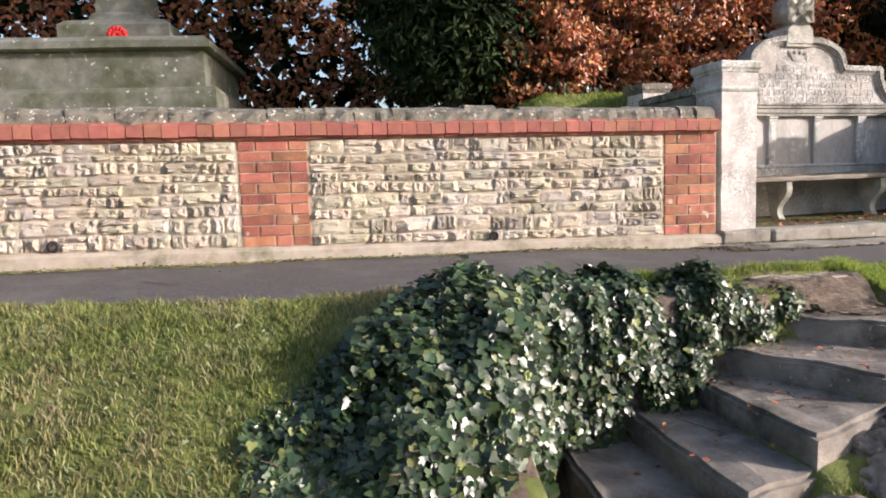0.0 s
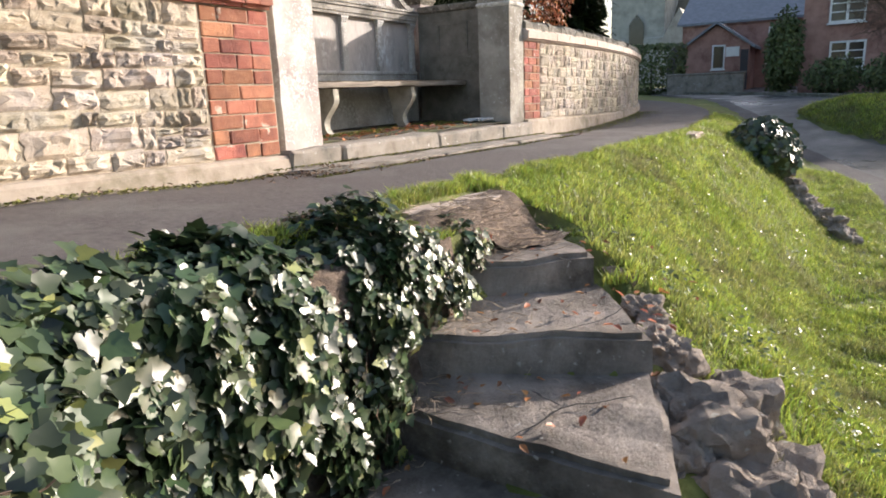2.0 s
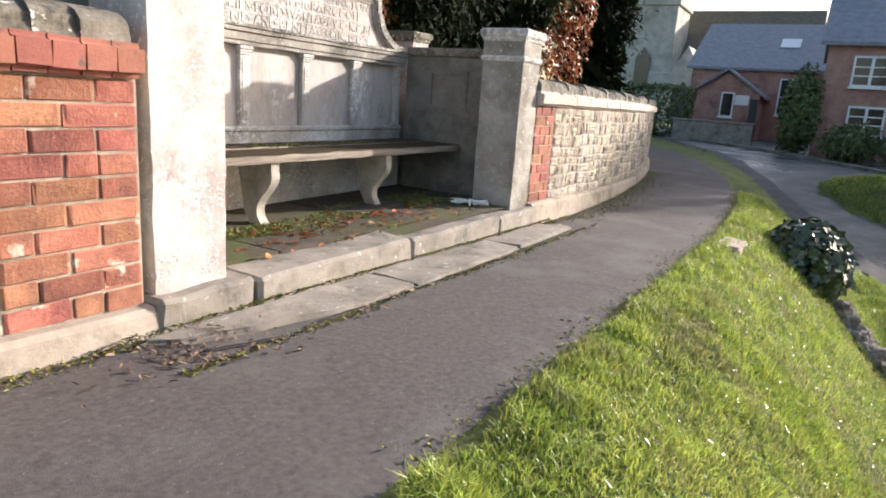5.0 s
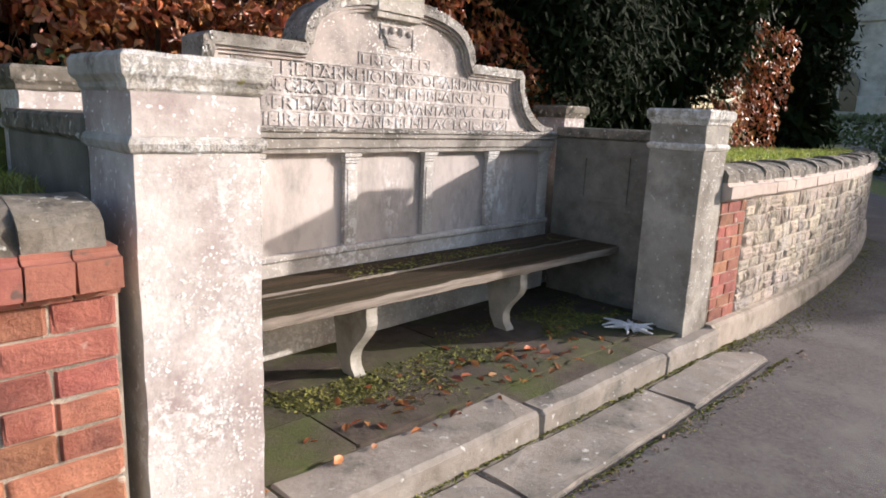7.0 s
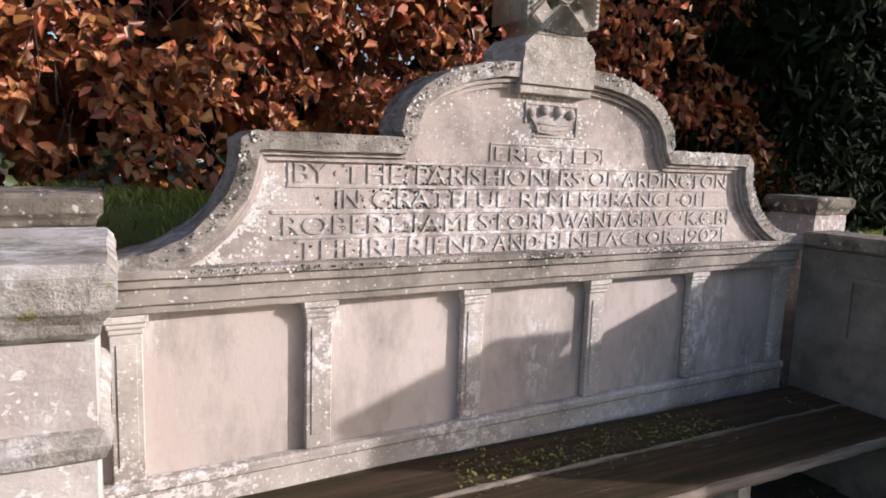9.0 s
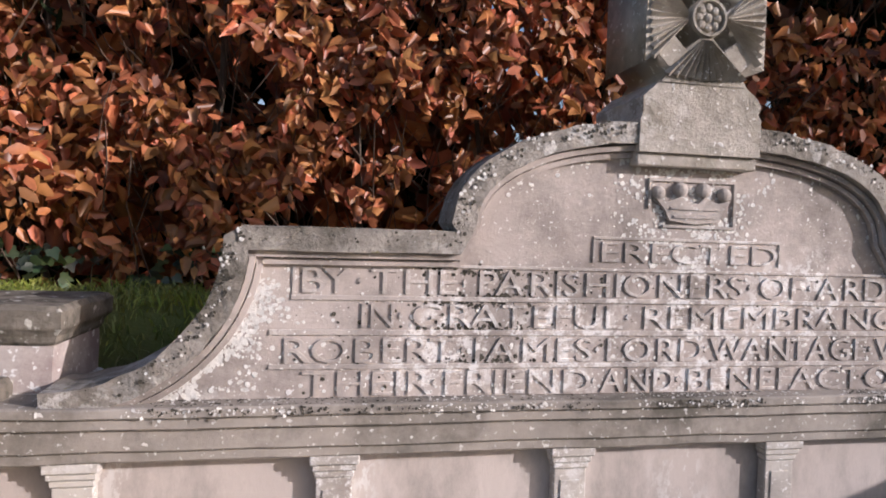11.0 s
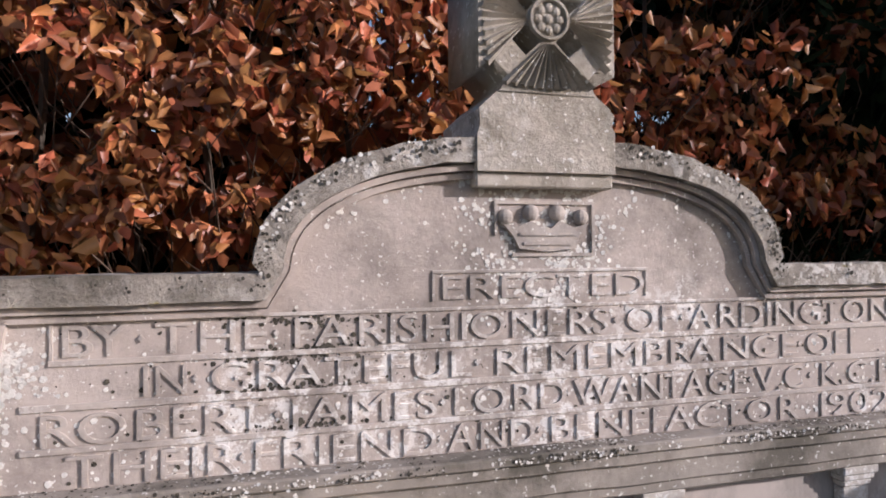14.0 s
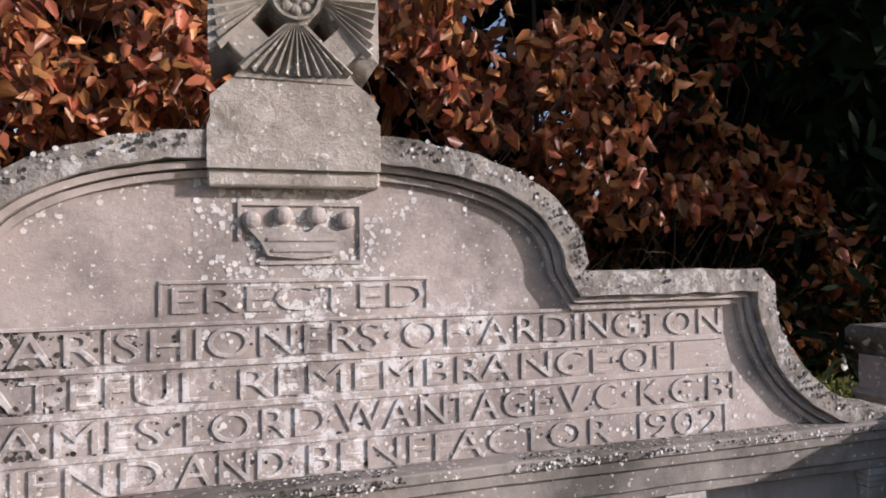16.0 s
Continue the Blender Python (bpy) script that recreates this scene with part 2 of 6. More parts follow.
M_SLATE = material("blue_grey_slate", (0.15, 0.16, 0.18), (0.24, 0.25, 0.28), 4, 0.6, 0.3, vary=0.1)
M_TILE = material("brown_clay_tile", (0.10, 0.085, 0.06), (0.17, 0.145, 0.10), 3, 0.85, 0.3)
M_WHITE = material("white_paint", (0.72, 0.72, 0.70), (0.82, 0.82, 0.8), 8, 0.5, 0.05)
M_GLASS_DARK = material("window_glass", (0.02, 0.022, 0.025), (0.03, 0.033, 0.036), 2, 0.08, 0.0)
M_DOOR = material("dark_painted_door", (0.03, 0.025, 0.03), (0.05, 0.04, 0.045), 6, 0.5, 0.1)
M_HEDGE_GREEN = material("clipped_hedge_leaf", (0.06, 0.085, 0.03), (0.16, 0.20, 0.075), 4, 0.6, 0.0, island=0.4, hue=0.03, through_light=0.1)
M_FAR_GREEN = material("dull_far_tree_leaf", (0.09, 0.09, 0.06), (0.22, 0.20, 0.14), 0.6, 0.8, 0.0, island=0.4, hue=0.03, through_light=0.1)
M_RIBBON = material("white_rag", (0.6, 0.6, 0.6), (0.75, 0.75, 0.75), 20, 0.8, 0.2)


# ---- mesh helpers ----
from mathutils import geometry


def link(name, verts, faces, mat, parent=None, label="", smooth=False):
    me = bpy.data.meshes.new(name)
    me.from_pydata(verts, [], faces)
    me.update()
    if smooth:
        me.polygons.foreach_set("use_smooth", [True] * len(me.polygons))
    if mat:
        me.materials.append(mat)
    ob = new(name, me)
    if parent:
        ob.parent = parent
    if label:
        ob["label"] = label
    return ob


def part(name, bm, mat, parent=None, label="", smooth=False):
    me = bpy.data.meshes.new(name)
    bmesh.ops.recalc_face_normals(bm, faces=bm.faces)
    bm.to_mesh(me)
    bm.free()
    if smooth:
        me.polygons.foreach_set("use_smooth", [True] * len(me.polygons))
    me.materials.append(mat)
    ob = new(name, me)
    if parent:
        ob.parent = parent
    if label:
        ob["label"] = label
    return ob


def thing(name, x, y, z, label, category, group="", kind="", turn=0.0):
    ob = new(name)
    ob.matrix_world = pose(x, y, z, 0, 0, turn)
    return tagged(ob, label, category, group, kind)


def block(bm, x0, x1, y0, y1, z0, z1, bevel=0.0, m=None):
    r = bmesh.ops.create_cube(bm, size=1.0)
    for v in r["verts"]:
        v.co = Vector((x0 + (v.co.x + 0.5) * (x1 - x0), y0 + (v.co.y + 0.5) * (y1 - y0), z0 + (v.co.z + 0.5) * (z1 - z0)))
    if bevel:
        es = list({e for v in r["verts"] for e in v.link_edges})
        out = bmesh.ops.bevel(bm, geom=es, offset=bevel, segments=1, affect="EDGES")
        vs = {v for f in out["faces"] for v in f.verts}
    else:
        vs = set(r["verts"])
    if m:
        for v in vs:
            v.co = m @ v.co
    return vs


def roughen(bm, amount, scale=6.0, seed=0.0):
    for v in bm.verts:
        p = v.co * scale + Vector((seed, seed * 1.7, -seed))
        v.co += amount * Vector((noise.noise(p), noise.noise(p + Vector((31, 0, 0))), noise.noise(p + Vector((0, 57, 0)))))


def prism(bm, loop, y0, y1):
    """A solid between y0 and y1 from a loop of (x, z)."""
    a = [bm.verts.new((x, y0, z)) for x, z in loop]
    b = [bm.verts.new((x, y1, z)) for x, z in loop]
    if len(loop) <= 5:
        bm.faces.new(a)
        bm.faces.new(b[::-1])
    else:
        for tri in geometry.tessellate_polygon([[Vector((x, z, 0)) for x, z in loop]]):
            bm.faces.new([a[i] for i in tri])
            bm.faces.new([b[i] for i in tri[::-1]])
    n = len(loop)
    for i in range(n):
        bm.faces.new((a[i], b[i], b[(i + 1) % n], a[(i + 1) % n]))


def stacked(bm, x0, x1, y0, y1, rings):
    """A square shaft whose rings are (z, how far it stands out)."""
    last = None
    for z, o in rings:
        cur = [bm.verts.new(p) for p in ((x0 - o, y0 - o, z), (x1 + o, y0 - o, z), (x1 + o, y1 + o, z), (x0 - o, y1 + o, z))]
        if last:
            for i in range(4):
                bm.faces.new((last[i], last[(i + 1) % 4], cur[(i + 1) % 4], cur[i]))
        else:
            bm.faces.new(cur[::-1])
        last = cur
    bm.faces.new(last)


def ribbon(bm, line, inner, outer, y0, y1):
    """A solid band that follows a line of (x, z) between two distances on its left side."""
    pts = [Vector(p) for p in line]
    nor = []
    for i in range(len(pts)):
        d = (pts[min(i + 1, len(pts) - 1)] - pts[max(i - 1, 0)]).normalized()
        nor.append(Vector((-d.y, d.x)))
    rings = []
    for p, q in zip(pts, nor):
        a, b = p + q * inner, p + q * outer
        rings.append([bm.verts.new(c) for c in ((a.x, y0, a.y), (b.x, y0, b.y), (b.x, y1, b.y), (a.x, y1, a.y))])
    for r, s in zip(rings, rings[1:]):
        for i in range(4):
            bm.faces.new((r[i], r[(i + 1) % 4], s[(i + 1) % 4], s[i]))
    bm.faces.new(rings[0])
    bm.faces.new(rings[-1][::-1])


LEAF = np.array([(0, 0, 0), (-0.27, 0.33, 0.10), (-0.17, 0.74, 0.06), (0, 1, -0.08), (0.17, 0.74, 0.06), (0.27, 0.33, 0.10)])
IVY_LEAF = np.array([(0, 0.30, -0.03), (0, 0.06, 0), (-0.24, -0.04, 0.04), (-0.44, 0.10, 0.06), (-0.41, 0.26, 0.04), (-0.48, 0.44, 0.07), (-0.29, 0.52, 0.02), (-0.16, 0.76, 0.0), (0, 1.0, -0.07),
                     (0.16, 0.76, 0.0), (0.29, 0.52, 0.02), (0.48, 0.44, 0.07), (0.41, 0.26, 0.04), (0.44, 0.10, 0.06), (0.24, -0.04, 0.04)])
NEEDLE = np.array([(0, 0, 0), (-0.10, 0.25, 0.02), (-0.12, 0.65, 0.02), (0, 1, 0), (0.12, 0.65, 0.02), (0.10, 0.25, 0.02)])


def foliage(name, places, normals, sizes, shape, mat, parent=None, droop=0.0, seed=1, curl=0.0):
    """Many leaves in one mesh: each at a place, facing about its normal, of its size."""
    rng = np.random.default_rng(seed)
    count = len(places)
    nrm = normals / (np.linalg.norm(normals, axis=1, keepdims=True) + 1e-9)
    d = rng.normal(size=(count, 3))
    d[:, 2] -= droop
    d -= nrm * np.sum(d * nrm, axis=1, keepdims=True)
    d /= np.linalg.norm(d, axis=1, keepdims=True) + 1e-9
    s = np.cross(d, nrm)
    bend = rng.normal(size=count) if curl else np.zeros(count)
    v = (places[:, None, :] + sizes[:, None, None] * (shape[None, :, 0:1] * s[:, None, :] + shape[None, :, 1:2] * d[:, None, :] + shape[None, :, 2:3] * (1 + curl * bend)[:, None, None] * nrm[:, None, :]))
    v = v.reshape(-1, 3)
    k = len(shape)
    base = (np.arange(count) * k)[:, None]
    if k == 6:
        f = np.concatenate([base + np.array([[0, 5, 4, 3]]), base + np.array([[0, 3, 2, 1]])], axis=0)
    else:
        f = np.concatenate([base + np.array([[0, i, i + 1, (i + 1) % (k - 1) + 1]]) for i in range(1, k, 2)], axis=0)
    me = bpy.data.meshes.new(name)
    me.vertices.add(len(v))
    me.vertices.foreach_set("co", v.astype(np.float32).ravel())
    me.loops.add(f.size)
    me.loops.foreach_set("vertex_index", f.astype(np.int32).ravel())
    me.polygons.add(len(f))
    me.polygons.foreach_set("loop_start", np.arange(0, f.size, 4, dtype=np.int32))
    me.update(calc_edges=True)
    me.materials.append(mat)
    ob = new(name, me)
    if parent:
        ob.parent = parent
    return ob


def grid_sheet(name, xs, ys, height, mat, inside=None, kind="structure", label="", category=""):
    idx, verts, faces = {}, [], []
    for i, x in enumerate(xs):
        for j, y in enumerate(ys):
            idx[i, j] = len(verts)
            verts.append((x, y, height(x, y)))
    for i in range(len(xs) - 1):
        for j in range(len(ys) - 1):
            if inside is None or inside((xs[i] + xs[i + 1]) / 2, (ys[j] + ys[j + 1]) / 2):
                faces.append((idx[i, j], idx[i + 1, j], idx[i + 1, j + 1], idx[i, j + 1]))
    ob = link(name, verts, faces, mat, smooth=True)
    return tagged(ob, label, category, "", kind)


def mesh_from_curve(name, cu, mat, m, parent=None, label=""):
    tmp = new(name, cu)
    me = bpy.data.meshes.new_from_object(tmp.evaluated_get(bpy.context.evaluated_depsgraph_get()))
    bpy.data.objects.remove(tmp)
    me.transform(m)
    wb = bmesh.new()
    wb.from_mesh(me)
    bmesh.ops.remove_doubles(wb, verts=wb.verts, dist=0.00005)
    wb.to_mesh(me)
    wb.free()
    me.materials.clear()
    me.materials.append(mat)
    ob = new(name, me)
    if parent:
        ob.parent = parent
    if label:
        ob["label"] = label
    return ob


def text_curve(words):
    cu = bpy.data.curves.new("lettering", "FONT")
    cu.body, cu.size, cu.extrude, cu.bevel_depth = words, 1.0, 0.0, 0.0
    cu.resolution_u, cu.offset = 3, -0.003
    return cu


WIDTHS = {}


def text_width(words):
    if words not in WIDTHS:
        tmp = new("lettering", text_curve(words))
        bpy.context.view_layer.update()
        WIDTHS[words] = tmp.dimensions.x
        bpy.data.objects.remove(tmp)
    return WIDTHS[words]


def lettering(name, words, x0, x1, z0, height, m, mat, parent, depth=0.006):
    """One raised word, each letter a part of its own."""
    k = height / 0.69
    wide = (x1 - x0) / (text_width(words) * k)
    for i, c in enumerate(words):
        start = text_width(words[:i + 1]) - text_width(c) if i else 0.0
        cu = text_curve(c)
        cu.extrude = depth / k
        place = m @ Matrix.Translation((x0 + start * k * wide, 0, z0)) @ Matrix.Rotation(radians(90), 4, "X") @ Matrix.Diagonal((k * wide, k, k, 1))
        mesh_from_curve(name, cu, mat, place, parent)


# ---- ground ----
def smooth(t):
    t = min(1.0, max(0.0, t))
    return t * t * (3 - 2 * t)


def path_z(x):
    return 0.93 - 0.02 * min(max(x, -6.0), 9.0)


def path_tilt(x):
    """How much the path stands higher at the wall than at the grass."""
    return 0.045 * smooth((3.4 - x) / 1.2)


def broken(x, points):
    """Straight runs between the given (x, value) points."""
    if x <= points[0][0]:
        return points[0][1]
    for (xa, a), (xb, b) in zip(points, points[1:]):
        if x < xb:
            return a + (b - a) * (x - xa) / (xb - xa)
    return points[-1][1]


def edge_y(x):
    """The path's edge on the grass side."""
    return 3.42 + 0.0158 * max(0.0, x - 9.0) ** 2 + 0.04 * noise.noise(Vector((x * 1.7, 3.0, 0))) + max(0.0, -x) * 0.16


def wall_y(x):
    """The face of the wall along the path."""
    return 4.88 if x < 8 else 4.88 + 0.0138 * (x - 8) ** 2


def road_y(x):
    return broken(x, ((-50, 1.0), (2, 1.0), (5, 0.86), (9, 0.84), (12, 1.3), (15, 2.6), (20, 4.3), (25, 5.9), (34, 10.0), (44, 16.0)))


def road_z(x):
    return broken(x, ((0, -0.1), (5, -0.46), (10, -0.46), (15, -0.05), (18.5, 0.45), (22, 0.7), (33, 0.8), (60, 1.4)))


# the flight of steps: front edge from its end at the ivy to its end at the rockery, and its top
STEPS = [((2.74, 3.0), (3.12, 2.60), 0.69), ((2.34, 2.96), (2.72, 2.28), 0.555), ((2.14, 2.96), (2.10, 2.06), 0.42), ((1.76, 2.96), (1.68, 1.96), 0.285), ((1.36, 2.96), (1.22, 1.9), 0.15)]


def step_floor(x, y):
    if not (1.85 < y < 2.97 and 0.95 < x < 3.3):
        return None
    low = 0.0
    for (ax, ay), (bx, by), z in reversed(STEPS):
        t = (ay - y) / (ay - by)
        if x > ax + (bx - ax) * t - 0.02:
            low = z
    return low - 0.13


def ground_z(x, y):
    e, w, r = edge_y(x), wall_y(x), road_y(x)
    pz, rz = path_z(x), road_z(x)
    if y > w + 0.16:
        if 3.75 < x < 7.9 and y < 6.42:
            return 0.9
        knoll = 0.34 * smooth((y - 6.44) / 0.25) * smooth((8.0 - y) / 0.8) * smooth((5.3 - x) / 0.8) * smooth((x - 2.4) / 0.7)
        return 2.06 + 0.05 * smooth((y - w) / 6) + knoll
    if y > e:
        return pz - 0.012
    if y < r:
        if x < -20 or x > 44 or y < -9:
            return rz - 0.02
        d = ((x - 17.3) / 2.5) ** 2 + ((y - 0.7 - 0.55 * (x - 17.3)) / 1.35) ** 2
        return rz - 0.02 + (0.05 + 0.5 * (1 - d) if d < 1 else 0.0)
    t = (e - y) / (e - r)
    foot = 1 - 0.26 * smooth((x - 3.3) / 1.6) * smooth((14 - x) / 2)
    z = pz + 0.01 + (rz + 0.02 - pz) * smooth(t / foot) ** 1.15
    z += 0.03 * noise.noise(Vector((x * 1.3, y * 1.3, 0))) + 0.012 * noise.noise(Vector((x * 6, y * 6, 2)))
    if y > 3.07:
        z = max(z, (pz - 0.03) * smooth((x - 0.3) / 0.9) * smooth((2.78 - x) / 0.08) if 0.3 < x < 2.78 else -9)
    s = step_floor(x, y)
    if s is not None:
        z = min(z, s)
    if 2.62 < x < 3.47 and 2.70 < y < 3.25 and y > 2.70 + 0.5 * (3.3 - x):
        z = min(z, 0.68)
    return z


def span(*runs):
    out = []
    for a, b, step in runs:
        n = max(1, round((b - a) / step))
        out += [a + (b - a) * i / n for i in range(n)]
    return out + [runs[-1][1]]


XS = span((-400, -60, 68), (-60, -10, 10), (-10, -3, 0.6), (-3, 10, 0.07), (10, 24, 0.3), (24, 60, 2), (60, 600, 90))
YS = span((-400, -40, 60), (-40, -4, 4), (-4, 0.4, 0.25), (0.4, 3.7, 0.06), (3.7, 5.0, 0.13), (5.0, 7.2, 0.08), (7.2, 12, 0.6), (12, 40, 4), (40, 600, 80))
grid_sheet("ground", XS, YS, ground_z, M_EARTH, label="grassy bank and churchyard lawn of mown turf", category="ground")

# asphalt footpath
PX = span((-14, -3, 0.5), (-3, 10, 0.1), (10, 34, 0.4))
verts, faces = [], []
for x in PX:
    a, b = edge_y(x) - 0.02, wall_y(x) + 0.05
    for i in range(13):
        y = a + (b - a) * i / 12
        crown = 0.012 * math.sin(math.pi * i / 12)
        verts.append((x, y, path_z(x) + path_tilt(x) * i / 12 + crown + 0.006 * noise.noise(Vector((x * 3, y * 3, 0))) - (0.03 if i == 0 else 0)))
for i in range(len(PX) - 1):
    for j in range(12):
        k = i * 13 + j
        faces.append((k, k + 13, k + 14, k + 1))
tagged(link("pavement", verts, faces, M_ASPHALT, smooth=True), "dark worn asphalt footpath along the stone wall", "footpath", "", "structure")

# road
RX = span((-60, -6, 6), (-6, 14, 0.3), (14, 22, 0.2), (22, 44, 1.4))
verts, faces = [], []
for x in RX:
    a, b = road_y(x) + 0.03, -9.0
    for i in range(61):
        y = a + (b - a) * i / 60
        d = ((x - 17.3) / 2.5) ** 2 + ((y - 0.7 - 0.55 * (x - 17.3)) / 1.35) ** 2
        verts.append((x, y, road_z(x) + 0.012 - (0.1 if d < 1 else 0) + 0.008 * noise.noise(Vector((x, y, 0)))))
for i in range(len(RX) - 1):
    for j in range(60):
        k = i * 61 + j
        faces.append((k, k + 1, k + 62, k + 61))
# dark matt strip added to paint the shade along the lane's edge
gverts, gfaces = [], []
for x in RX:
    for o in (0.05, -0.10, -0.24, -0.38):
        w = 0.08 * noise.noise(Vector((x * 0.9, o, 3)))
        y = road_y(x) + o + w
        gverts.append((x, y, road_z(x) + 0.026 + 0.004 * noise.noise(Vector((x * 3, y * 3, 0)))))
for i in range(len(RX) - 1):
    for j in range(3):
        k = i * 4 + j
        gfaces.append((k, k + 1, k + 5, k + 4))
tagged(link("gutter", gverts, gfaces, M_ASPHALT, smooth=True), "matt dark strip for the shaded edge of the lane below the bank", "road edge", "", "structure")
tagged(link("road", verts, faces, M_ROAD, smooth=True), "damp sunlit asphalt village lane", "road", "", "structure")


# ---- boundary wall ----
def base_z(x):
    return 1.085 - 0.028 * x if x < 4 else 0.99 - 0.025 * (min(x, 12) - 7.75)


WALL_TOP = 1.85


def stone_mesh(seed):
    """A unit stone, proud on its face and rounded at the edges."""
    rng = random.Random(seed)
    bm = bmesh.new()
    nx, nz = 8, 6
    grid = []
    for i in range(nx + 1):
        row = []
        for j in range(nz + 1):
            u, w = i / nx, j / nz
            edge = min(u, 1 - u, w, 1 - w)
            y = -0.10 if edge == 0 else -0.8 + 1.1 * noise.noise(Vector((u * 3.4, w * 1.9, seed * 7.3))) + 0.6 * noise.noise(Vector((u * 7.5, w * 4.2, seed * 3.3)))
            du = 0.0 if i in (0, nx) else rng.uniform(-0.05, 0.05)
            wob = 0.075 * noise.noise(Vector((u * 3, w * 3, seed * 3.1)))
            row.append(bm.verts.new((u - 0.5 + du + wob, y, w - 0.5 + wob)))
        grid.append(row)
    for i in range(nx):
        for j in range(nz):
            bm.faces.new((grid[i][j], grid[i + 1][j], grid[i + 1][j + 1], grid[i][j + 1]))
    ring = [grid[i][0] for i in range(nx + 1)] + [grid[nx][j] for j in range(1, nz + 1)] + [grid[i][nz] for i in range(nx - 1, -1, -1)] + [grid[0][j] for j in range(nz - 1, 0, -1)]
    back = [bm.verts.new((v.co.x, 2.0, v.co.z)) for v in ring]
    for i in range(len(ring)):
        bm.faces.new((ring[i], back[i], back[(i + 1) % len(ring)], ring[(i + 1) % len(ring)]))
    me = bpy.data.meshes.new("stone")
    bmesh.ops.recalc_face_normals(bm, faces=bm.faces)
    bm.to_mesh(me)
    bm.free()
    me.materials.append(M_RUBBLE)
    return me


def brick_mesh(name, mat, rounded=False, seed=0):
    """A unit brick with worn, uneven corners."""
    rng = random.Random(seed)
    bm = bmesh.new()
    block(bm, -0.5, 0.5, -0.5, 0.5, -0.5, 0.5)
    if rounded:
        es = [e for e in bm.edges if all(v.co.y < 0 for v in e.verts) and abs(e.verts[0].co.z - e.verts[1].co.z) < 0.1]
        bmesh.ops.bevel(bm, geom=es, offset=0.17, segments=3, affect="EDGES")
        roughen(bm, 0.03, 3.0, seed)
    else:
        bmesh.ops.bevel(bm, geom=list(bm.edges), offset=0.045, segments=1, affect="EDGES")
        for v in bm.verts:
            chip = 0.10 if rng.random() < 0.10 else 0.03
            v.co += Vector((-math.copysign(0.25 * chip * rng.random(), v.co.x), chip * rng.random() if v.co.y < 0 else 0.0, -math.copysign(chip * rng.random(), v.co.z)))
    me = bpy.data.meshes.new(name)
    bmesh.ops.recalc_face_normals(bm, faces=bm.faces)
    bm.to_mesh(me)
    bm.free()
    me.materials.append(mat)
    return me


STONES = [stone_mesh(i) for i in range(12)]
BRICKS = [brick_mesh("brick", M_BRICK, seed=i) for i in range(8)]
STRING_BRICKS = [brick_mesh("string_brick", M_STRING, True, i) for i in range(5)]
PALE_BRICKS = [brick_mesh("pale_string_brick", M_PALE_STRING, True, i) for i in range(5)]


def piece(name, me, parent, m):
    ob = new(name, me)
    ob.parent = parent
    ob.matrix_world = m
    return ob


def wall_core(name, x0, x1, label):
    xs = span((x0, x1, 0.5))
    verts, faces = [], []
    for x in xs:
        y = wall_y(x)
        verts += [(x, y, path_z(x) - 0.3), (x, y, WALL_TOP + 0.1), (x, y + 0.26, WALL_TOP + 0.1), (x, y + 0.26, path_z(x) - 0.3)]
    for i in range(len(xs) - 1):
        k = 4 * i
        for j in range(4):
            faces.append((k + j, k + (j + 1) % 4, k + 4 + (j + 1) % 4, k + 4 + j))
    faces += [(0, 1, 2, 3), (4 * len(xs) - 4, 4 * len(xs) - 1, 4 * len(xs) - 2, 4 * len(xs) - 3)]
    return tagged(link(name, verts, faces, M_MORTAR), label, "wall", "", "structure")


def turn_at(x):
    return math.atan2(wall_y(x + 0.05) - wall_y(x - 0.05), 0.1)


def lay_stones(parent, x0, x1, rng, courses=9, relief=0.8):
    cuts = [0.0]
    for _ in range(courses):
        cuts.append(cuts[-1] + rng.uniform(0.6, 1.4))
    cuts = [c / cuts[-1] for c in cuts]

    def set_stone(xa, xb, fa, fb):
        cx = (xa + xb) / 2
        lo, hi = base_z(cx), WALL_TOP - 0.005
        za, zb = lo + fa * (hi - lo), lo + fb * (hi - lo)
        m = Matrix.LocRotScale((cx, wall_y(cx) - 0.002, (za + zb) / 2), Euler((0, rng.uniform(-0.045, 0.045) + (math.pi if rng.random() < 0.5 else 0), turn_at(cx))),
                               (xb - xa - rng.uniform(0.004, 0.016), relief * rng.uniform(0.014, 0.036), zb - za - rng.uniform(0.003, 0.013)))
        piece("stone", STONES[rng.randrange(len(STONES))], parent, m)

    wave = [rng.uniform(-0.012, 0.012) for _ in range(courses + 1)]
    for c in range(courses):
        a, b = cuts[c], cuts[c + 1]
        x = x0
        while x < x1 - 0.02:
            w = min(rng.choice((0.09, 0.12, 0.15, 0.18, 0.22, 0.28)) * rng.uniform(0.85, 1.15), x1 - x)
            if x1 - x - w < 0.09:
                w = x1 - x
            sway = 0.012 * math.sin(5 * x + c) + wave[c]
            fa, fb = a + (0 if c == 0 else sway), b + (0 if c == courses - 1 else 0.012 * math.sin(5 * x + c + 1) + wave[c + 1])
            if fb - fa > 0.135 and rng.random() < 0.3 and w > 0.13:
                k = rng.uniform(0.35, 0.65)
                set_stone(x, x + w, fa, fa + (fb - fa) * k)
                set_stone(x, x + w, fa + (fb - fa) * k, fb)
            else:
                set_stone(x, x + w, fa, fb)
            x += w


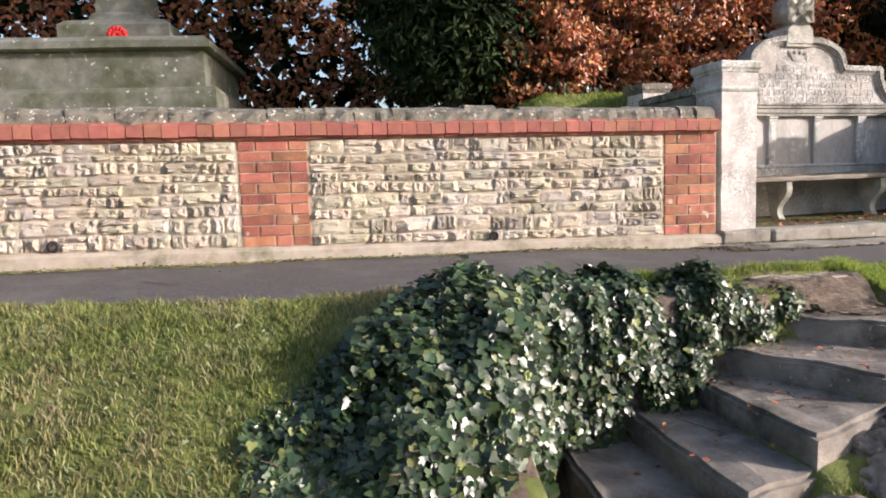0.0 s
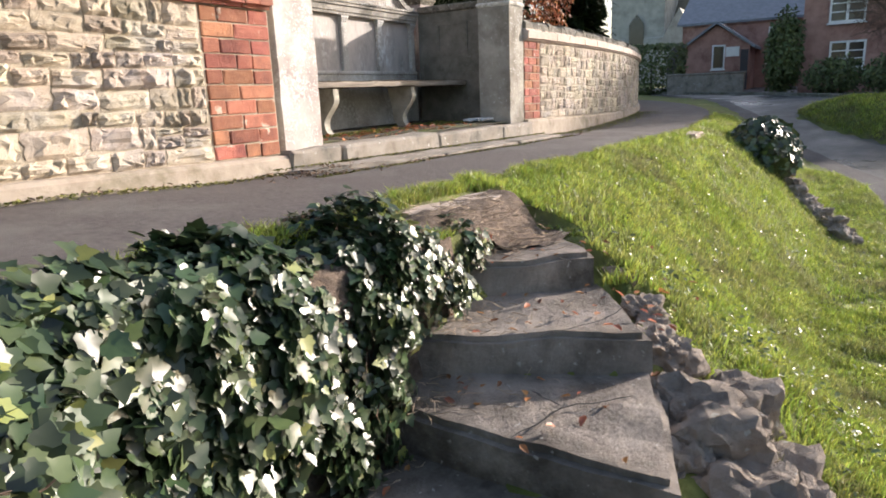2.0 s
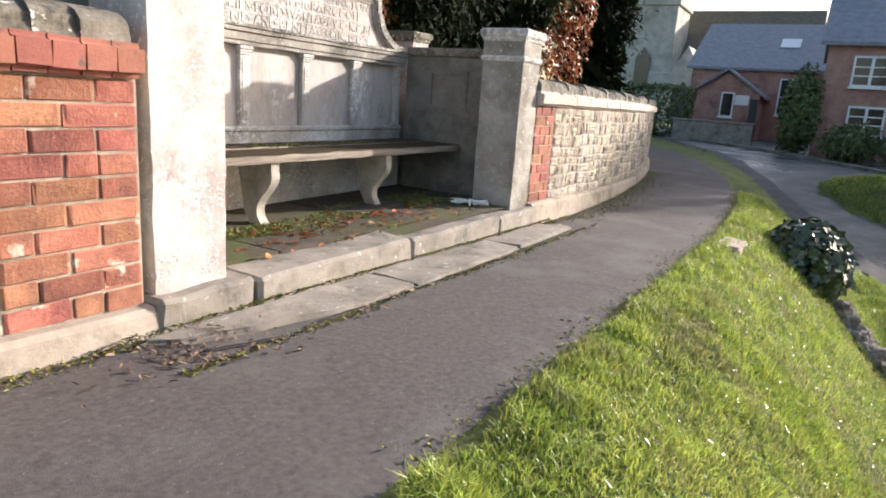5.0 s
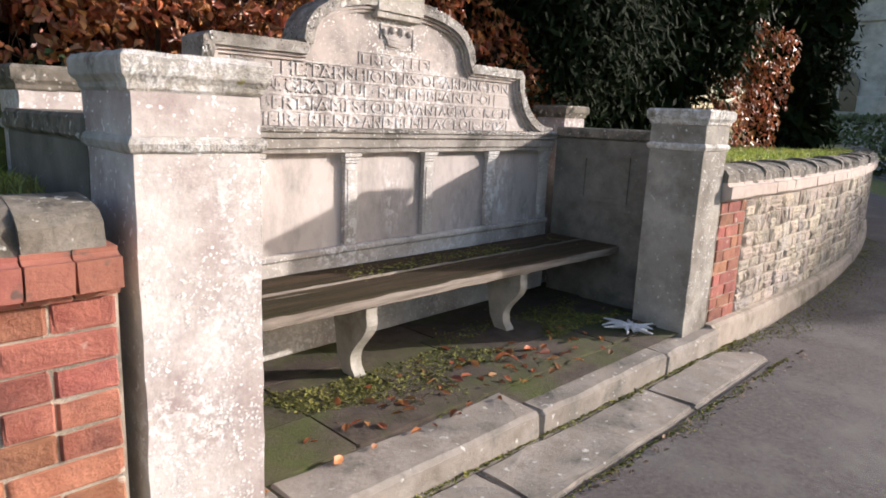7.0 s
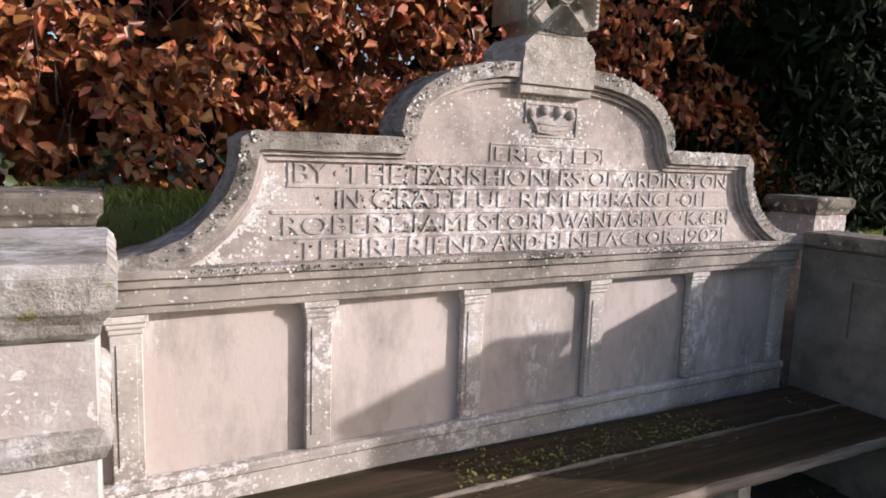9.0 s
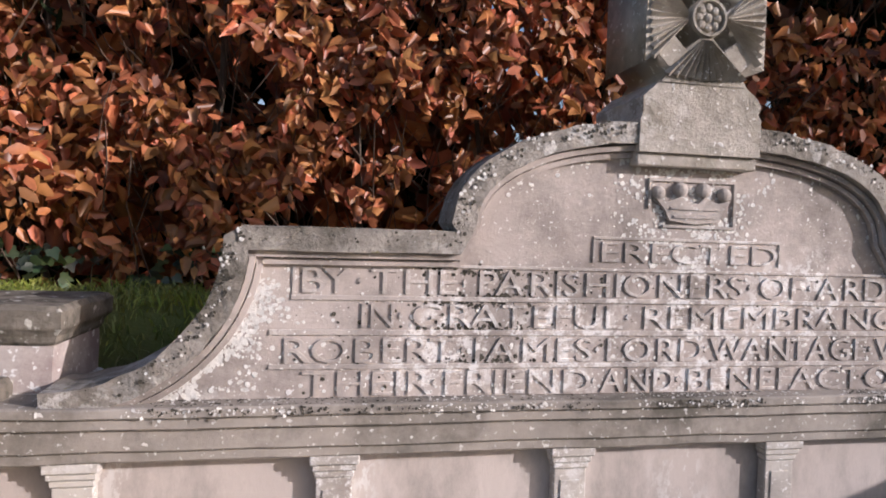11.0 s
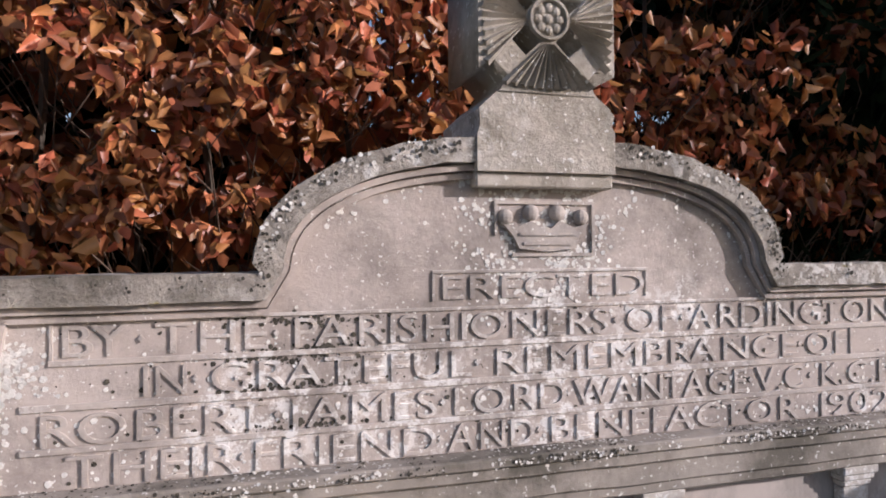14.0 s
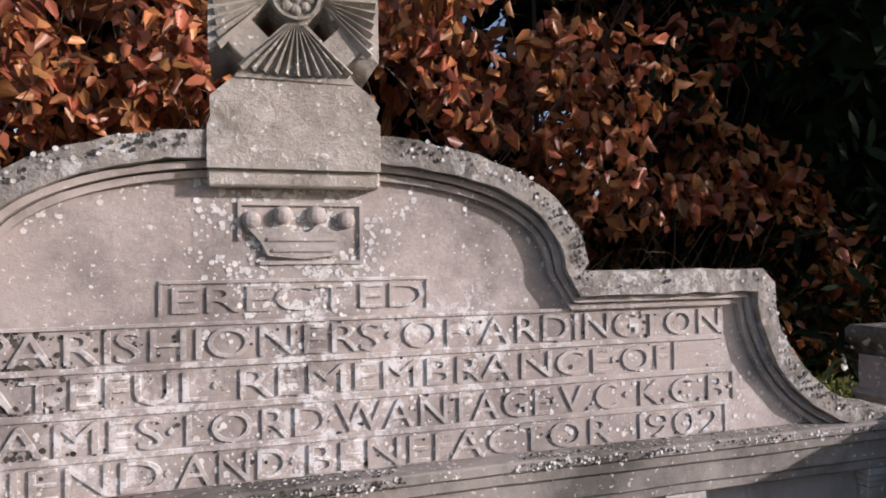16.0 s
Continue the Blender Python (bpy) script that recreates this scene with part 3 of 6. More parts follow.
def lay_bricks(parent, x0, x1, rng):
    lo, hi = base_z((x0 + x1) / 2), WALL_TOP - 0.004
    n = 10
    for r in range(n):
        za, zb = lo + (hi - lo) * r / n, lo + (hi - lo) * (r + 1) / n
        x = x0
        w = 0.235 if r % 2 == 0 else 0.12
        while x < x1 - 0.03:
            ww = min(w, x1 - x)
            if x1 - x - ww < 0.05:
                ww = x1 - x
            cx = x + ww / 2
            piece("brick", BRICKS[rng.randrange(8)], parent, Matrix.LocRotScale((cx, wall_y(cx) + 0.035 + rng.uniform(-0.003, 0.003), (za + zb) / 2 - 0.028 * (cx - (x0 + x1) / 2) * (1 - r / n)),
                  Euler((0, rng.uniform(-0.006, 0.006), turn_at(cx))), (ww - 0.006, 0.09, zb - za - 0.006)))
            x += ww
            w = 0.235 if r % 3 else (0.12 if w > 0.2 else 0.235)


def lay_string(parent, me, x0, x1, rng, pitch=0.112):
    n = round((x1 - x0) / pitch)
    for i in range(n):
        cx = x0 + (i + 0.5) * (x1 - x0) / n
        piece("string_brick", rng.choice(me), parent, Matrix.LocRotScale((cx, wall_y(cx) + 0.03 + rng.uniform(-0.003, 0.003), WALL_TOP + 0.064), Euler((rng.uniform(-0.03, 0.03), rng.uniform(-0.02, 0.02), turn_at(cx))),
              ((x1 - x0) / n - 0.006, 0.19, 0.124)))


def coping_mesh(seed):
    bm = bmesh.new()
    n = 9
    rows = []
    for i in range(4):
        u = i / 3 - 0.5
        row = []
        for j in range(n + 1):
            a = math.pi * j / n
            p = Vector((u, -0.5 * math.cos(a), 0.85 * math.sin(a) ** 0.6 + (0.1 if 0 < j < n else 0)))
            p += 0.09 * Vector((0.4 * noise.noise(p * 2.3 + Vector((seed * 5, 0, 0))), noise.noise(p * 2.3 + Vector((0, seed * 5, 0))), noise.noise(p * 2.7 + Vector((0, 0, seed * 5)))))
            row.append(bm.verts.new(p))
        rows.append(row)
    for r, s in zip(rows, rows[1:]):
        for j in range(n):
            bm.faces.new((r[j], r[j + 1], s[j + 1], s[j]))
    bm.faces.new(rows[0])
    bm.faces.new(rows[-1])
    me = bpy.data.meshes.new("coping_stone")
    bmesh.ops.recalc_face_normals(bm, faces=bm.faces)
    bm.to_mesh(me)
    bm.free()
    me.materials.append(M_COPING)
    return me


COPINGS = [coping_mesh(i) for i in range(6)]


def lay_coping(parent, x0, x1, rng):
    x = x0
    while x < x1 - 0.02:
        w = min(rng.uniform(0.14, 0.30), x1 - x)
        if x1 - x - w < 0.1:
            w = x1 - x
        cx = x + w / 2
        piece("coping_stone", COPINGS[rng.randrange(6)], parent, Matrix.LocRotScale((cx, wall_y(cx) + 0.15, WALL_TOP + 0.112), Euler((0, 0, turn_at(cx))), (w * 1.02, 0.36, rng.uniform(0.12, 0.15))))
        x += w


def plinth(parent, x0, x1):
    xs = span((x0, x1, 0.25))
    verts, faces = [], []
    for x in xs:
        y, b, p = wall_y(x), base_z(x), path_z(x)
        out = 0.06 + 0.012 * noise.noise(Vector((x * 2.5, 0, 0)))
        verts += [(x, y + 0.05, b), (x, y - out + 0.02, b - 0.008), (x, y - out, b - 0.03), (x, y - out - 0.015, p - 0.05), (x, y + 0.05, p - 0.05)]
    for i in range(len(xs) - 1):
        k = 5 * i
        for j in range(4):
            faces.append((k + j, k + 5 + j, k + 6 + j, k + 1 + j))
    faces += [(0, 1, 2, 3, 4), (5 * len(xs) - 1, 5 * len(xs) - 2, 5 * len(xs) - 3, 5 * len(xs) - 4, 5 * len(xs) - 5)]
    link("plinth", verts, faces, M_PLINTH, parent, "worn cement plinth")


def drain(parent, x, z, r=0.03):
    bm = bmesh.new()
    for a in range(16):
        t0, t1 = 2 * math.pi * a / 16, 2 * math.pi * (a + 1) / 16
        q = []
        for rr, y in ((r + 0.012, -0.04), (r, -0.045), (r, 0.02)):
            q.append([(x + rr * math.cos(t), wall_y(x) + y, z + rr * math.sin(t)) for t in (t0, t1)])
        for u, w in zip(q, q[1:]):
            bm.faces.new([bm.verts.new(c) for c in (u[0], u[1], w[1], w[0])])
    part("drain_pipe", bm, M_DOOR, parent, "dark round weep pipe")


wall_a = wall_core("wall_west", -9.0, 3.79, "cream rubble stone boundary wall with brick piers and lichened coping")
rng = random.Random(11)
plinth(wall_a, -9.0, 3.815)
lay_string(wall_a, STRING_BRICKS, -4.0, 3.79, rng)
lay_coping(wall_a, -4.0, 3.76, rng)
lay_bricks(wall_a, -0.18, 0.31, rng)
lay_bricks(wall_a, 3.27, 3.785, rng)
lay_stones(wall_a, -3.0, -0.19, rng)
lay_stones(wall_a, 0.32, 3.26, rng)
drain(wall_a, 1.72, 1.075)
drain(wall_a, -1.385, 1.165)

wall_b = wall_core("wall_east", 7.66, 26.0, "curving rubble stone boundary wall with pale string course")
plinth(wall_b, 7.66, 26.0)
lay_string(wall_b, PALE_BRICKS, 7.66, 22.0, rng, 0.225)
lay_coping(wall_b, 7.67, 22.0, rng)
lay_bricks(wall_b, 7.67, 8.12, rng)
lay_stones(wall_b, 8.13, 13.2, rng, 8, 0.4)
lay_stones(wall_b, 13.2, 18.2, rng, 7, 0.4)


# ---- memorial seat ----
def pillar(name, x0, x1, y0, y1, z0, top, label, stone=None):
    t = thing(name, (x0 + x1) / 2, (y0 + y1) / 2, z0, label, "stone pillar", "stone pillars of the seat")
    w, d, h = (x1 - x0) / 2, (y1 - y0) / 2, top - z0
    bm = bmesh.new()
    stacked(bm, -w, w, -d, d, [(-0.1, 0), (0.25, 0), (0.5, 0), (0.75, 0), (1.0, 0), (h - 0.262, 0)])
    bmesh.ops.subdivide_edges(bm, edges=list(bm.edges), cuts=4, use_grid_fill=True)
    roughen(bm, 0.004, 5)
    roughen(bm, 0.003, 19, x0)
    part("shaft", bm, stone or M_PILLAR, t)
    bm = bmesh.new()
    stacked(bm, -w, w, -d, d, [(h - 0.262, 0.0), (h - 0.255, 0.010), (h - 0.235, 0.018), (h - 0.222, 0.012), (h - 0.216, 0.004)])
    bmesh.ops.subdivide_edges(bm, edges=[e for e in bm.edges if e.calc_length() > 0.2], cuts=9, use_grid_fill=True)
    bmesh.ops.triangulate(bm, faces=[f for f in bm.faces if len(f.verts) > 4])
    roughen(bm, 0.003, 24, x0)
    part("necking", bm, M_CRUSTED_PALE, t, "lichened necking moulding")
    bm = bmesh.new()
    stacked(bm, -w, w, -d, d, [(h - 0.216, 0.002), (h - 0.10, 0.002)])
    bmesh.ops.subdivide_edges(bm, edges=list(bm.edges), cuts=4, use_grid_fill=True)
    roughen(bm, 0.004, 14, x0)
    part("frieze", bm, stone or M_PILLAR, t)
    bm = bmesh.new()
    stacked(bm, -w, w, -d, d, [(h - 0.10, 0.003), (h - 0.092, 0.010), (h - 0.078, 0.012), (h - 0.066, 0.020), (h - 0.060, 0.026), (h - 0.054, 0.028), (h - 0.014, 0.030), (h, 0.018)])
    bmesh.ops.subdivide_edges(bm, edges=[e for e in bm.edges if e.calc_length() > 0.2], cuts=9, use_grid_fill=True)
    bmesh.ops.triangulate(bm, faces=[f for f in bm.faces if len(f.verts) > 4])
    roughen(bm, 0.003, 9)
    roughen(bm, 0.003, 27, x0)
    part("cap", bm, M_COPING if y0 > 6 else M_CRUSTED_PALE, t, "lichened moulded cap")
    return t


pillar_a = pillar("stone_pillar", 3.85, 4.212, 4.885, 5.255, 0.99, 2.466, "tall square pale limestone pillar with moulded lichened cap")
pillar_b = pillar("stone_pillar", 7.30, 7.65, 4.88, 5.25, 0.93, 2.45, "tall square stained limestone pillar toned dark for shade, with moulded lichened cap", M_PILLAR_DARK)
pillar("rear_pier", 3.89, 4.19, 6.17, 6.47, 1.0, 2.47, "square rear limestone pier with mossy moulded cap")
pillar("rear_pier", 7.77, 8.05, 6.27, 6.55, 1.0, 2.47, "square rear limestone pier with mossy moulded cap")

DISC = np.array([(0, 0, 0), (-0.52, 0.22, 0.03), (-0.40, 0.80, 0.02), (0, 1, 0.03), (0.47, 0.72, 0.02), (0.5, 0.25, 0.03)])
for ob, count, seed in ((pillar_a, 1500, 60), (pillar_b, 260, 61)):
    gl = np.random.default_rng(seed)
    lx, lz = gl.uniform(-0.175, 0.172, count * 2), gl.uniform(0.05, 1.36, count * 2)
    keep = np.array([noise.noise(Vector((a * 6, b * 3.2, seed))) + 0.5 * noise.noise(Vector((a * 17, b * 17, seed))) > 0.0 for a, b in zip(lx, lz)])
    lx, lz = lx[keep][:count], lz[keep][:count]
    pl = np.column_stack([lx, np.full(len(lx), -0.1862), lz])
    flat = np.column_stack([gl.normal(size=len(lx)) * 0.06, -np.ones(len(lx)), gl.normal(size=len(lx)) * 0.06])
    tagged(foliage("lichen_spots", pl, flat, 0.003 + 0.010 * gl.uniform(0, 1, len(lx)) ** 2.4, DISC, M_LICHEN, ob, 0, seed), kind="stuff")

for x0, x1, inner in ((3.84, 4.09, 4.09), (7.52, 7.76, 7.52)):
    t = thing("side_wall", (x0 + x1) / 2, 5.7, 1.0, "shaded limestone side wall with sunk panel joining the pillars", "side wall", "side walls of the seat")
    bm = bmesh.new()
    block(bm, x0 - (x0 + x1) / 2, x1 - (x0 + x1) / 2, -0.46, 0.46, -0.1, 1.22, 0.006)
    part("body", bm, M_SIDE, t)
    bm = bmesh.new()
    block(bm, x0 - 0.02 - (x0 + x1) / 2, x1 + 0.02 - (x0 + x1) / 2, -0.46, 0.46, 1.223, 1.30, 0.012)
    roughen(bm, 0.008, 5)
    part("coping", bm, M_COPING, t, "mossy flat coping")
    bm = bmesh.new()
    s = inner - (x0 + x1) / 2
    o = 0.012 if inner == x1 else -0.012
    for a, b, c, d in ((-0.2, 0.2, 1.07, 1.1), (-0.2, 0.2, 0.76, 0.79), (-0.2, -0.17, 0.79, 1.07), (0.17, 0.2, 0.79, 1.07)):
        block(bm, min(s, s + o), max(s, s + o), a, b, c, d)
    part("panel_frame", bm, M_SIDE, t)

# the carved screen stands on its own slight turn
screen = thing("memorial_screen", 4.10, 6.088, 1.0, "carved limestone memorial screen with raised lettering and cross", "memorial")
screen.matrix_world = pose(4.10, 6.088, 1.0, 0, 0, 1.98)
SW = 3.42


def sx(x):
    return x - 4.10


def sz(z):
    return z - 1.0


bm = bmesh.new()
block(bm, 0, SW, 0.035, 0.30, -0.1, 1.111)
part("panel_wall", bm, M_PLAIN, screen, "smooth pale sunk panels")
bm = bmesh.new()
block(bm, 0, SW, -0.005, 0.034, sz(1.0), sz(1.535), 0.004)
block(bm, 0, SW, -0.018, 0.034, sz(1.537), sz(1.575), 0.008)
roughen(bm, 0.003, 8)
part("base_course", bm, M_ASHLAR, screen)
for x in (4.222, 4.826, 5.455, 6.094, 6.735, 7.41):
    w = 0.092
    bm = bmesh.new()
    block(bm, sx(x), sx(x) + w, 0.0, 0.034, sz(1.578), sz(2.05), 0.003)
    block(bm, sx(x) + 0.018, sx(x) + w - 0.018, -0.004, 0.0, sz(1.63), sz(2.02), 0.001)
    pil = part("pilaster", bm, M_ASHLAR, screen)
    bm = bmesh.new()
    block(bm, sx(x) - 0.004, sx(x) + w + 0.004, -0.006, 0.034, sz(2.052), sz(2.068), 0.003)
    block(bm, sx(x) - 0.010, sx(x) + w + 0.010, -0.012, 0.034, sz(2.070), sz(2.086), 0.003)
    block(bm, sx(x) - 0.016, sx(x) + w + 0.016, -0.020, 0.034, sz(2.088), sz(2.111), 0.003)
    part("pilaster_cap", bm, M_ASHLAR, pil)
M_CORNICE = material("stained_cornice_limestone", (0.27, 0.245, 0.215), (0.44, 0.40, 0.355), 5, 0.92, 0.4, stain=(0.13, 0.12, 0.10), stain_scale=3.4, stain_at=0.54, spot=(0.68, 0.67, 0.64), spot_scale=60, spot_at=0.64, bump_scale=45)
for a, b, o in ((2.112, 2.140, -0.024), (2.1405, 2.196, -0.036), (2.1965, 2.226, -0.052), (2.2265, 2.252, -0.064)):
    bm = bmesh.new()
    block(bm, 0, SW, o, 0.30, sz(a), sz(b), 0.004)
    bmesh.ops.subdivide_edges(bm, edges=[e for e in bm.edges if e.calc_length() > 1], cuts=40, use_grid_fill=True)
    roughen(bm, 0.004, 7)
    part("cornice", bm, M_CORNICE, screen, "stained moulded cornice course")

# outline of the upper screen, from the foot of one scroll over the arch to the other
def outline():
    pts = []
    for i in range(15):
        a = radians(90) * i / 14
        pts.append((4.21 + 0.425 * math.sin(a), 2.25 + 0.39 * (1 - math.cos(a))))
    pts += [(4.645, 2.641), (4.9, 2.642), (5.165, 2.643)]
    for i in range(1, 40):
        c = math.pi * (1 - i / 40)
        e = 2 / 2.55
        pts.append((5.82 + 0.642 * math.copysign(abs(math.cos(c)) ** e, math.cos(c)), 2.65 + 0.302 * math.sin(c) ** e))
    pts += [(6.475, 2.645), (6.75, 2.645), (7.005, 2.645)]
    for i in range(15):
        a = radians(90) * (1 - i / 14)
        pts.append((7.45 - 0.44 * math.sin(a), 2.25 + 0.393 * (1 - math.cos(a))))
    return [(sx(x), sz(z)) for x, z in pts]


OUT = outline()
bm = bmesh.new()
cols = [[bm.verts.new((x, y, z)) for y, z in ((0.0, sz(2.253)), (0.0, z1), (0.13, z1), (0.13, sz(2.253)))] for x, z1 in OUT]
for c, d in zip(cols, cols[1:]):
    for i in range(4):
        bm.faces.new((c[i], c[(i + 1) % 4], d[(i + 1) % 4], d[i]))
bm.faces.new(cols[0])
bm.faces.new(cols[-1][::-1])
part("inscription_slab", bm, M_SLAB, screen, "pale carved slab with lichen patches")
bm = bmesh.new()
ribbon(bm, OUT, -0.022, 0.036, -0.05, 0.16)
bmesh.ops.subdivide_edges(bm, edges=[e for e in bm.edges if e.calc_length() > 0.06], cuts=3, use_grid_fill=True)
roughen(bm, 0.007, 16)
part("coping_moulding", bm, M_CRUSTED, screen, "dark lichened coping moulding")
bm = bmesh.new()
ribbon(bm, OUT, -0.038, -0.024, -0.030, 0.0)
part("fillet_moulding", bm, M_SLAB, screen)
bm = bmesh.new()
ribbon(bm, OUT, -0.056, -0.042, -0.016, 0.0)
part("bead_moulding", bm, M_SLAB, screen)

# raised letters inside narrow framed bands
FACE = Matrix.Translation((0, -0.0022, 0))
LINES = [(2.610, 2.664, (("ERECTED", 5.556, 6.090),)),
         (2.516, 2.579, (("BY", 4.772, 4.900), ("\u00b7", 4.918, 4.930), ("THE", 4.948, 5.165), ("\u00b7", 5.186, 5.198), ("PARISHIONERS", 5.222, 5.992), ("\u00b7", 6.011, 6.023), ("OF", 6.044, 6.184), ("\u00b7", 6.205, 6.217), ("ARDINGTON", 6.234, 6.903))),
         (2.430, 2.491, (("IN", 4.921, 5.004), ("\u00b7", 5.022, 5.034), ("GRATEFUL", 5.052, 5.625), ("\u00b7", 5.643, 5.655), ("REMEMBRANCE", 5.688, 6.568), ("\u00b7", 6.580, 6.592), ("OF", 6.606, 6.742))),
         (2.341, 2.404, (("ROBERT", 4.732, 5.172), ("\u00b7", 5.186, 5.198), ("JAMES", 5.216, 5.544), ("\u00b7", 5.558, 5.570), ("LORD", 5.584, 5.870), ("\u00b7", 5.879, 5.891), ("WANTAGE", 5.899, 6.402), ("\u00b7", 6.416, 6.428), ("V.C", 6.440, 6.592), ("\u00b7", 6.616, 6.628), ("K.C.B\u00b7", 6.652, 6.935))),
         (2.258, 2.320, (("THEIR", 4.784, 5.104), ("\u00b7", 5.114, 5.126), ("FRIEND", 5.138, 5.538), ("\u00b7", 5.551, 5.563), ("AND", 5.576, 5.785), ("\u00b7", 5.799, 5.811), ("BENEFACTOR", 5.828, 6.570), ("1902", 6.626, 6.902)))]
for lo, hi, row in LINES:
    for words, a, b in row:
        if words == "\u00b7":
            bm = bmesh.new()
            zm = (lo + hi) / 2
            prism(bm, [(sx(a), sz(zm)), (sx((a + b) / 2), sz(zm - 0.008)), (sx(b), sz(zm)), (sx((a + b) / 2), sz(zm + 0.008))], -0.005, 0.001)
            part("inscription_stop", bm, M_LETTER, screen)
        else:
            lettering("letter", words, sx(a), sx(b), sz(lo), hi - lo, FACE, M_LETTER, screen, 0.0032)
# flat fillets between the sunk bands
bm = bmesh.new()
for a, b, z, t in ((5.541, 6.111, 2.670, 0.008), (4.755, 6.918, 2.584, 0.008), (4.755, 6.918, 2.498, 0.012), (4.705, 6.95, 2.410, 0.014), (4.705, 6.95, 2.325, 0.012)):
    block(bm, sx(a), sx(b), -0.005, 0.0, sz(z), sz(z) + t, 0.001)
for a, z0, z1 in ((5.541, 2.607, 2.669), (6.104, 2.607, 2.669), (6.912, 2.511, 2.583), (6.764, 2.426, 2.497), (6.944, 2.338, 2.409), (6.918, 2.256, 2.324), (4.758, 2.511, 2.583)):
    block(bm, sx(a), sx(a) + 0.006, -0.005, 0.0, sz(z0), sz(z1))
part("band_border", bm, M_LETTER, screen)

# crest: a coronet in a small sunk frame
bm = bmesh.new()
for a, b, c, d in ((5.695, 5.960, 2.834, 2.842), (5.74, 5.960, 2.708, 2.716), (5.695, 5.703, 2.76, 2.834), (5.952, 5.960, 2.716, 2.834)):
    block(bm, sx(a), sx(b), -0.007, 0.0, sz(c), sz(d))
part("crest_frame", bm, M_LETTER, screen)
bm = bmesh.new()
prism(bm, [(sx(x), sz(z)) for x, z in ((5.755, 2.727), (5.83, 2.719), (5.905, 2.727), (5.915, 2.757), (5.940, 2.788), (5.90, 2.778), (5.86, 2.794), (5.84, 2.776), (5.825, 2.778), (5.81, 2.776), (5.788, 2.794), (5.75, 2.780), (5.712, 2.788), (5.740, 2.757))], -0.014, 0.0)
block(bm, sx(5.765), sx(5.895), -0.018, -0.013, sz(2.735), sz(2.742))
block(bm, sx(5.755), sx(5.903), -0.018, -0.013, sz(2.758), sz(2.765))
for x, z, r in ((5.722, 2.802, 0.020), (5.788, 2.813, 0.021), (5.858, 2.813, 0.021), (5.922, 2.803, 0.020)):
    res = bmesh.ops.create_uvsphere(bm, u_segments=12, v_segments=8, radius=r)
    for v in res["verts"]:
        v.co = Vector((sx(x) + v.co.x, -0.006 + v.co.y * 0.8, sz(z) + v.co.z))
bmesh.ops.triangulate(bm, faces=[f for f in bm.faces if len(f.verts) > 4])
part("coronet", bm, M_LETTER, screen)

# crusts of lichen: white on the scroll, round the crest and over the mouldings, black on the coping
gl = np.random.default_rng(77)
CX_AT = sx(5.814)
pl = []
while len(pl) < 3900:
    u = gl.uniform()
    if u < 0.30:
        x, z = OUT[gl.integers(0, 15)]
        x, z = x + abs(gl.normal()) * 0.05 + gl.uniform(0, 0.02), z - abs(gl.normal()) * 0.05 - 0.02
    elif u < 0.62:
        x, z = sx(5.82) + gl.normal() * 0.085, sz(2.77) + gl.normal() * 0.085
    elif u < 0.82:
        x, z = OUT[gl.integers(0, len(OUT))]
        z -= 0.03 + abs(gl.normal()) * 0.03
    elif u < 0.92:
        x, z = gl.uniform(sx(4.5), sx(7.2)), sz(2.262) + abs(gl.normal()) * 0.09
    else:
        x, z = gl.uniform(sx(4.6), sx(7.0)), gl.uniform(sz(2.26), sz(2.62))
    if z < sz(2.258) or x < 0.1 or x > SW - 0.1 or (sx(5.70) < x < sx(5.955) and sz(2.725) < z < sz(2.845) and gl.uniform() < 0.5):
        continue
    if z > 0.998 * np.interp(x, [q[0] for q in OUT], [q[1] for q in OUT]) - 0.01 or noise.noise(Vector((x * 14, z * 14, 2))) < -0.12:
        continue
    pl.append((x, -0.0012, z))
pl = np.array(pl)
flat = np.column_stack([gl.normal(size=len(pl)) * 0.05, -np.ones(len(pl)), gl.normal(size=len(pl)) * 0.05])
tagged(foliage("lichen_crust", pl, flat, 0.003 + 0.012 * gl.uniform(0, 1, len(pl)) ** 2.0, DISC, M_LICHEN, screen, 0, 78), kind="stuff")
for name, mat, count, seed, at in (("coping_lichen", M_LICHEN, 380, 79, 0.0), ("black_lichen", M_DARK_LICHEN, 900, 80, 6.0)):
    gl = np.random.default_rng(seed)
    pl, flat = [], []
    while len(pl) < count:
        i = gl.integers(0, len(OUT) - 1)
        f = gl.uniform()
        a, b = Vector(OUT[i]), Vector(OUT[i + 1])
        q = a + (b - a) * f
        if abs(q.x - CX_AT) < 0.2 or noise.noise(Vector((q.x * 5, q.y * 5, at))) + 0.3 * gl.normal() < 0.0:
            continue
        d = (b - a).normalized()
        nn = Vector((-d.y, d.x))
        if gl.uniform() < 0.6:
            q = q + nn * gl.uniform(0.0, 0.034)
            pl.append((q.x, -0.0545, q.y))
            flat.append((0, -1, 0))
        else:
            q = q + nn * 0.0395
            pl.append((q.x, gl.uniform(-0.045, 0.14), q.y))
            flat.append((nn.x, 0, nn.y))
    flat = np.array(flat) + gl.normal(size=(count, 3)) * 0.08
    tagged(foliage(name, np.array(pl), flat, 0.002 + 0.009 * gl.uniform(0, 1, count) ** 2.2, DISC, mat, screen, 0, seed), kind="stuff")

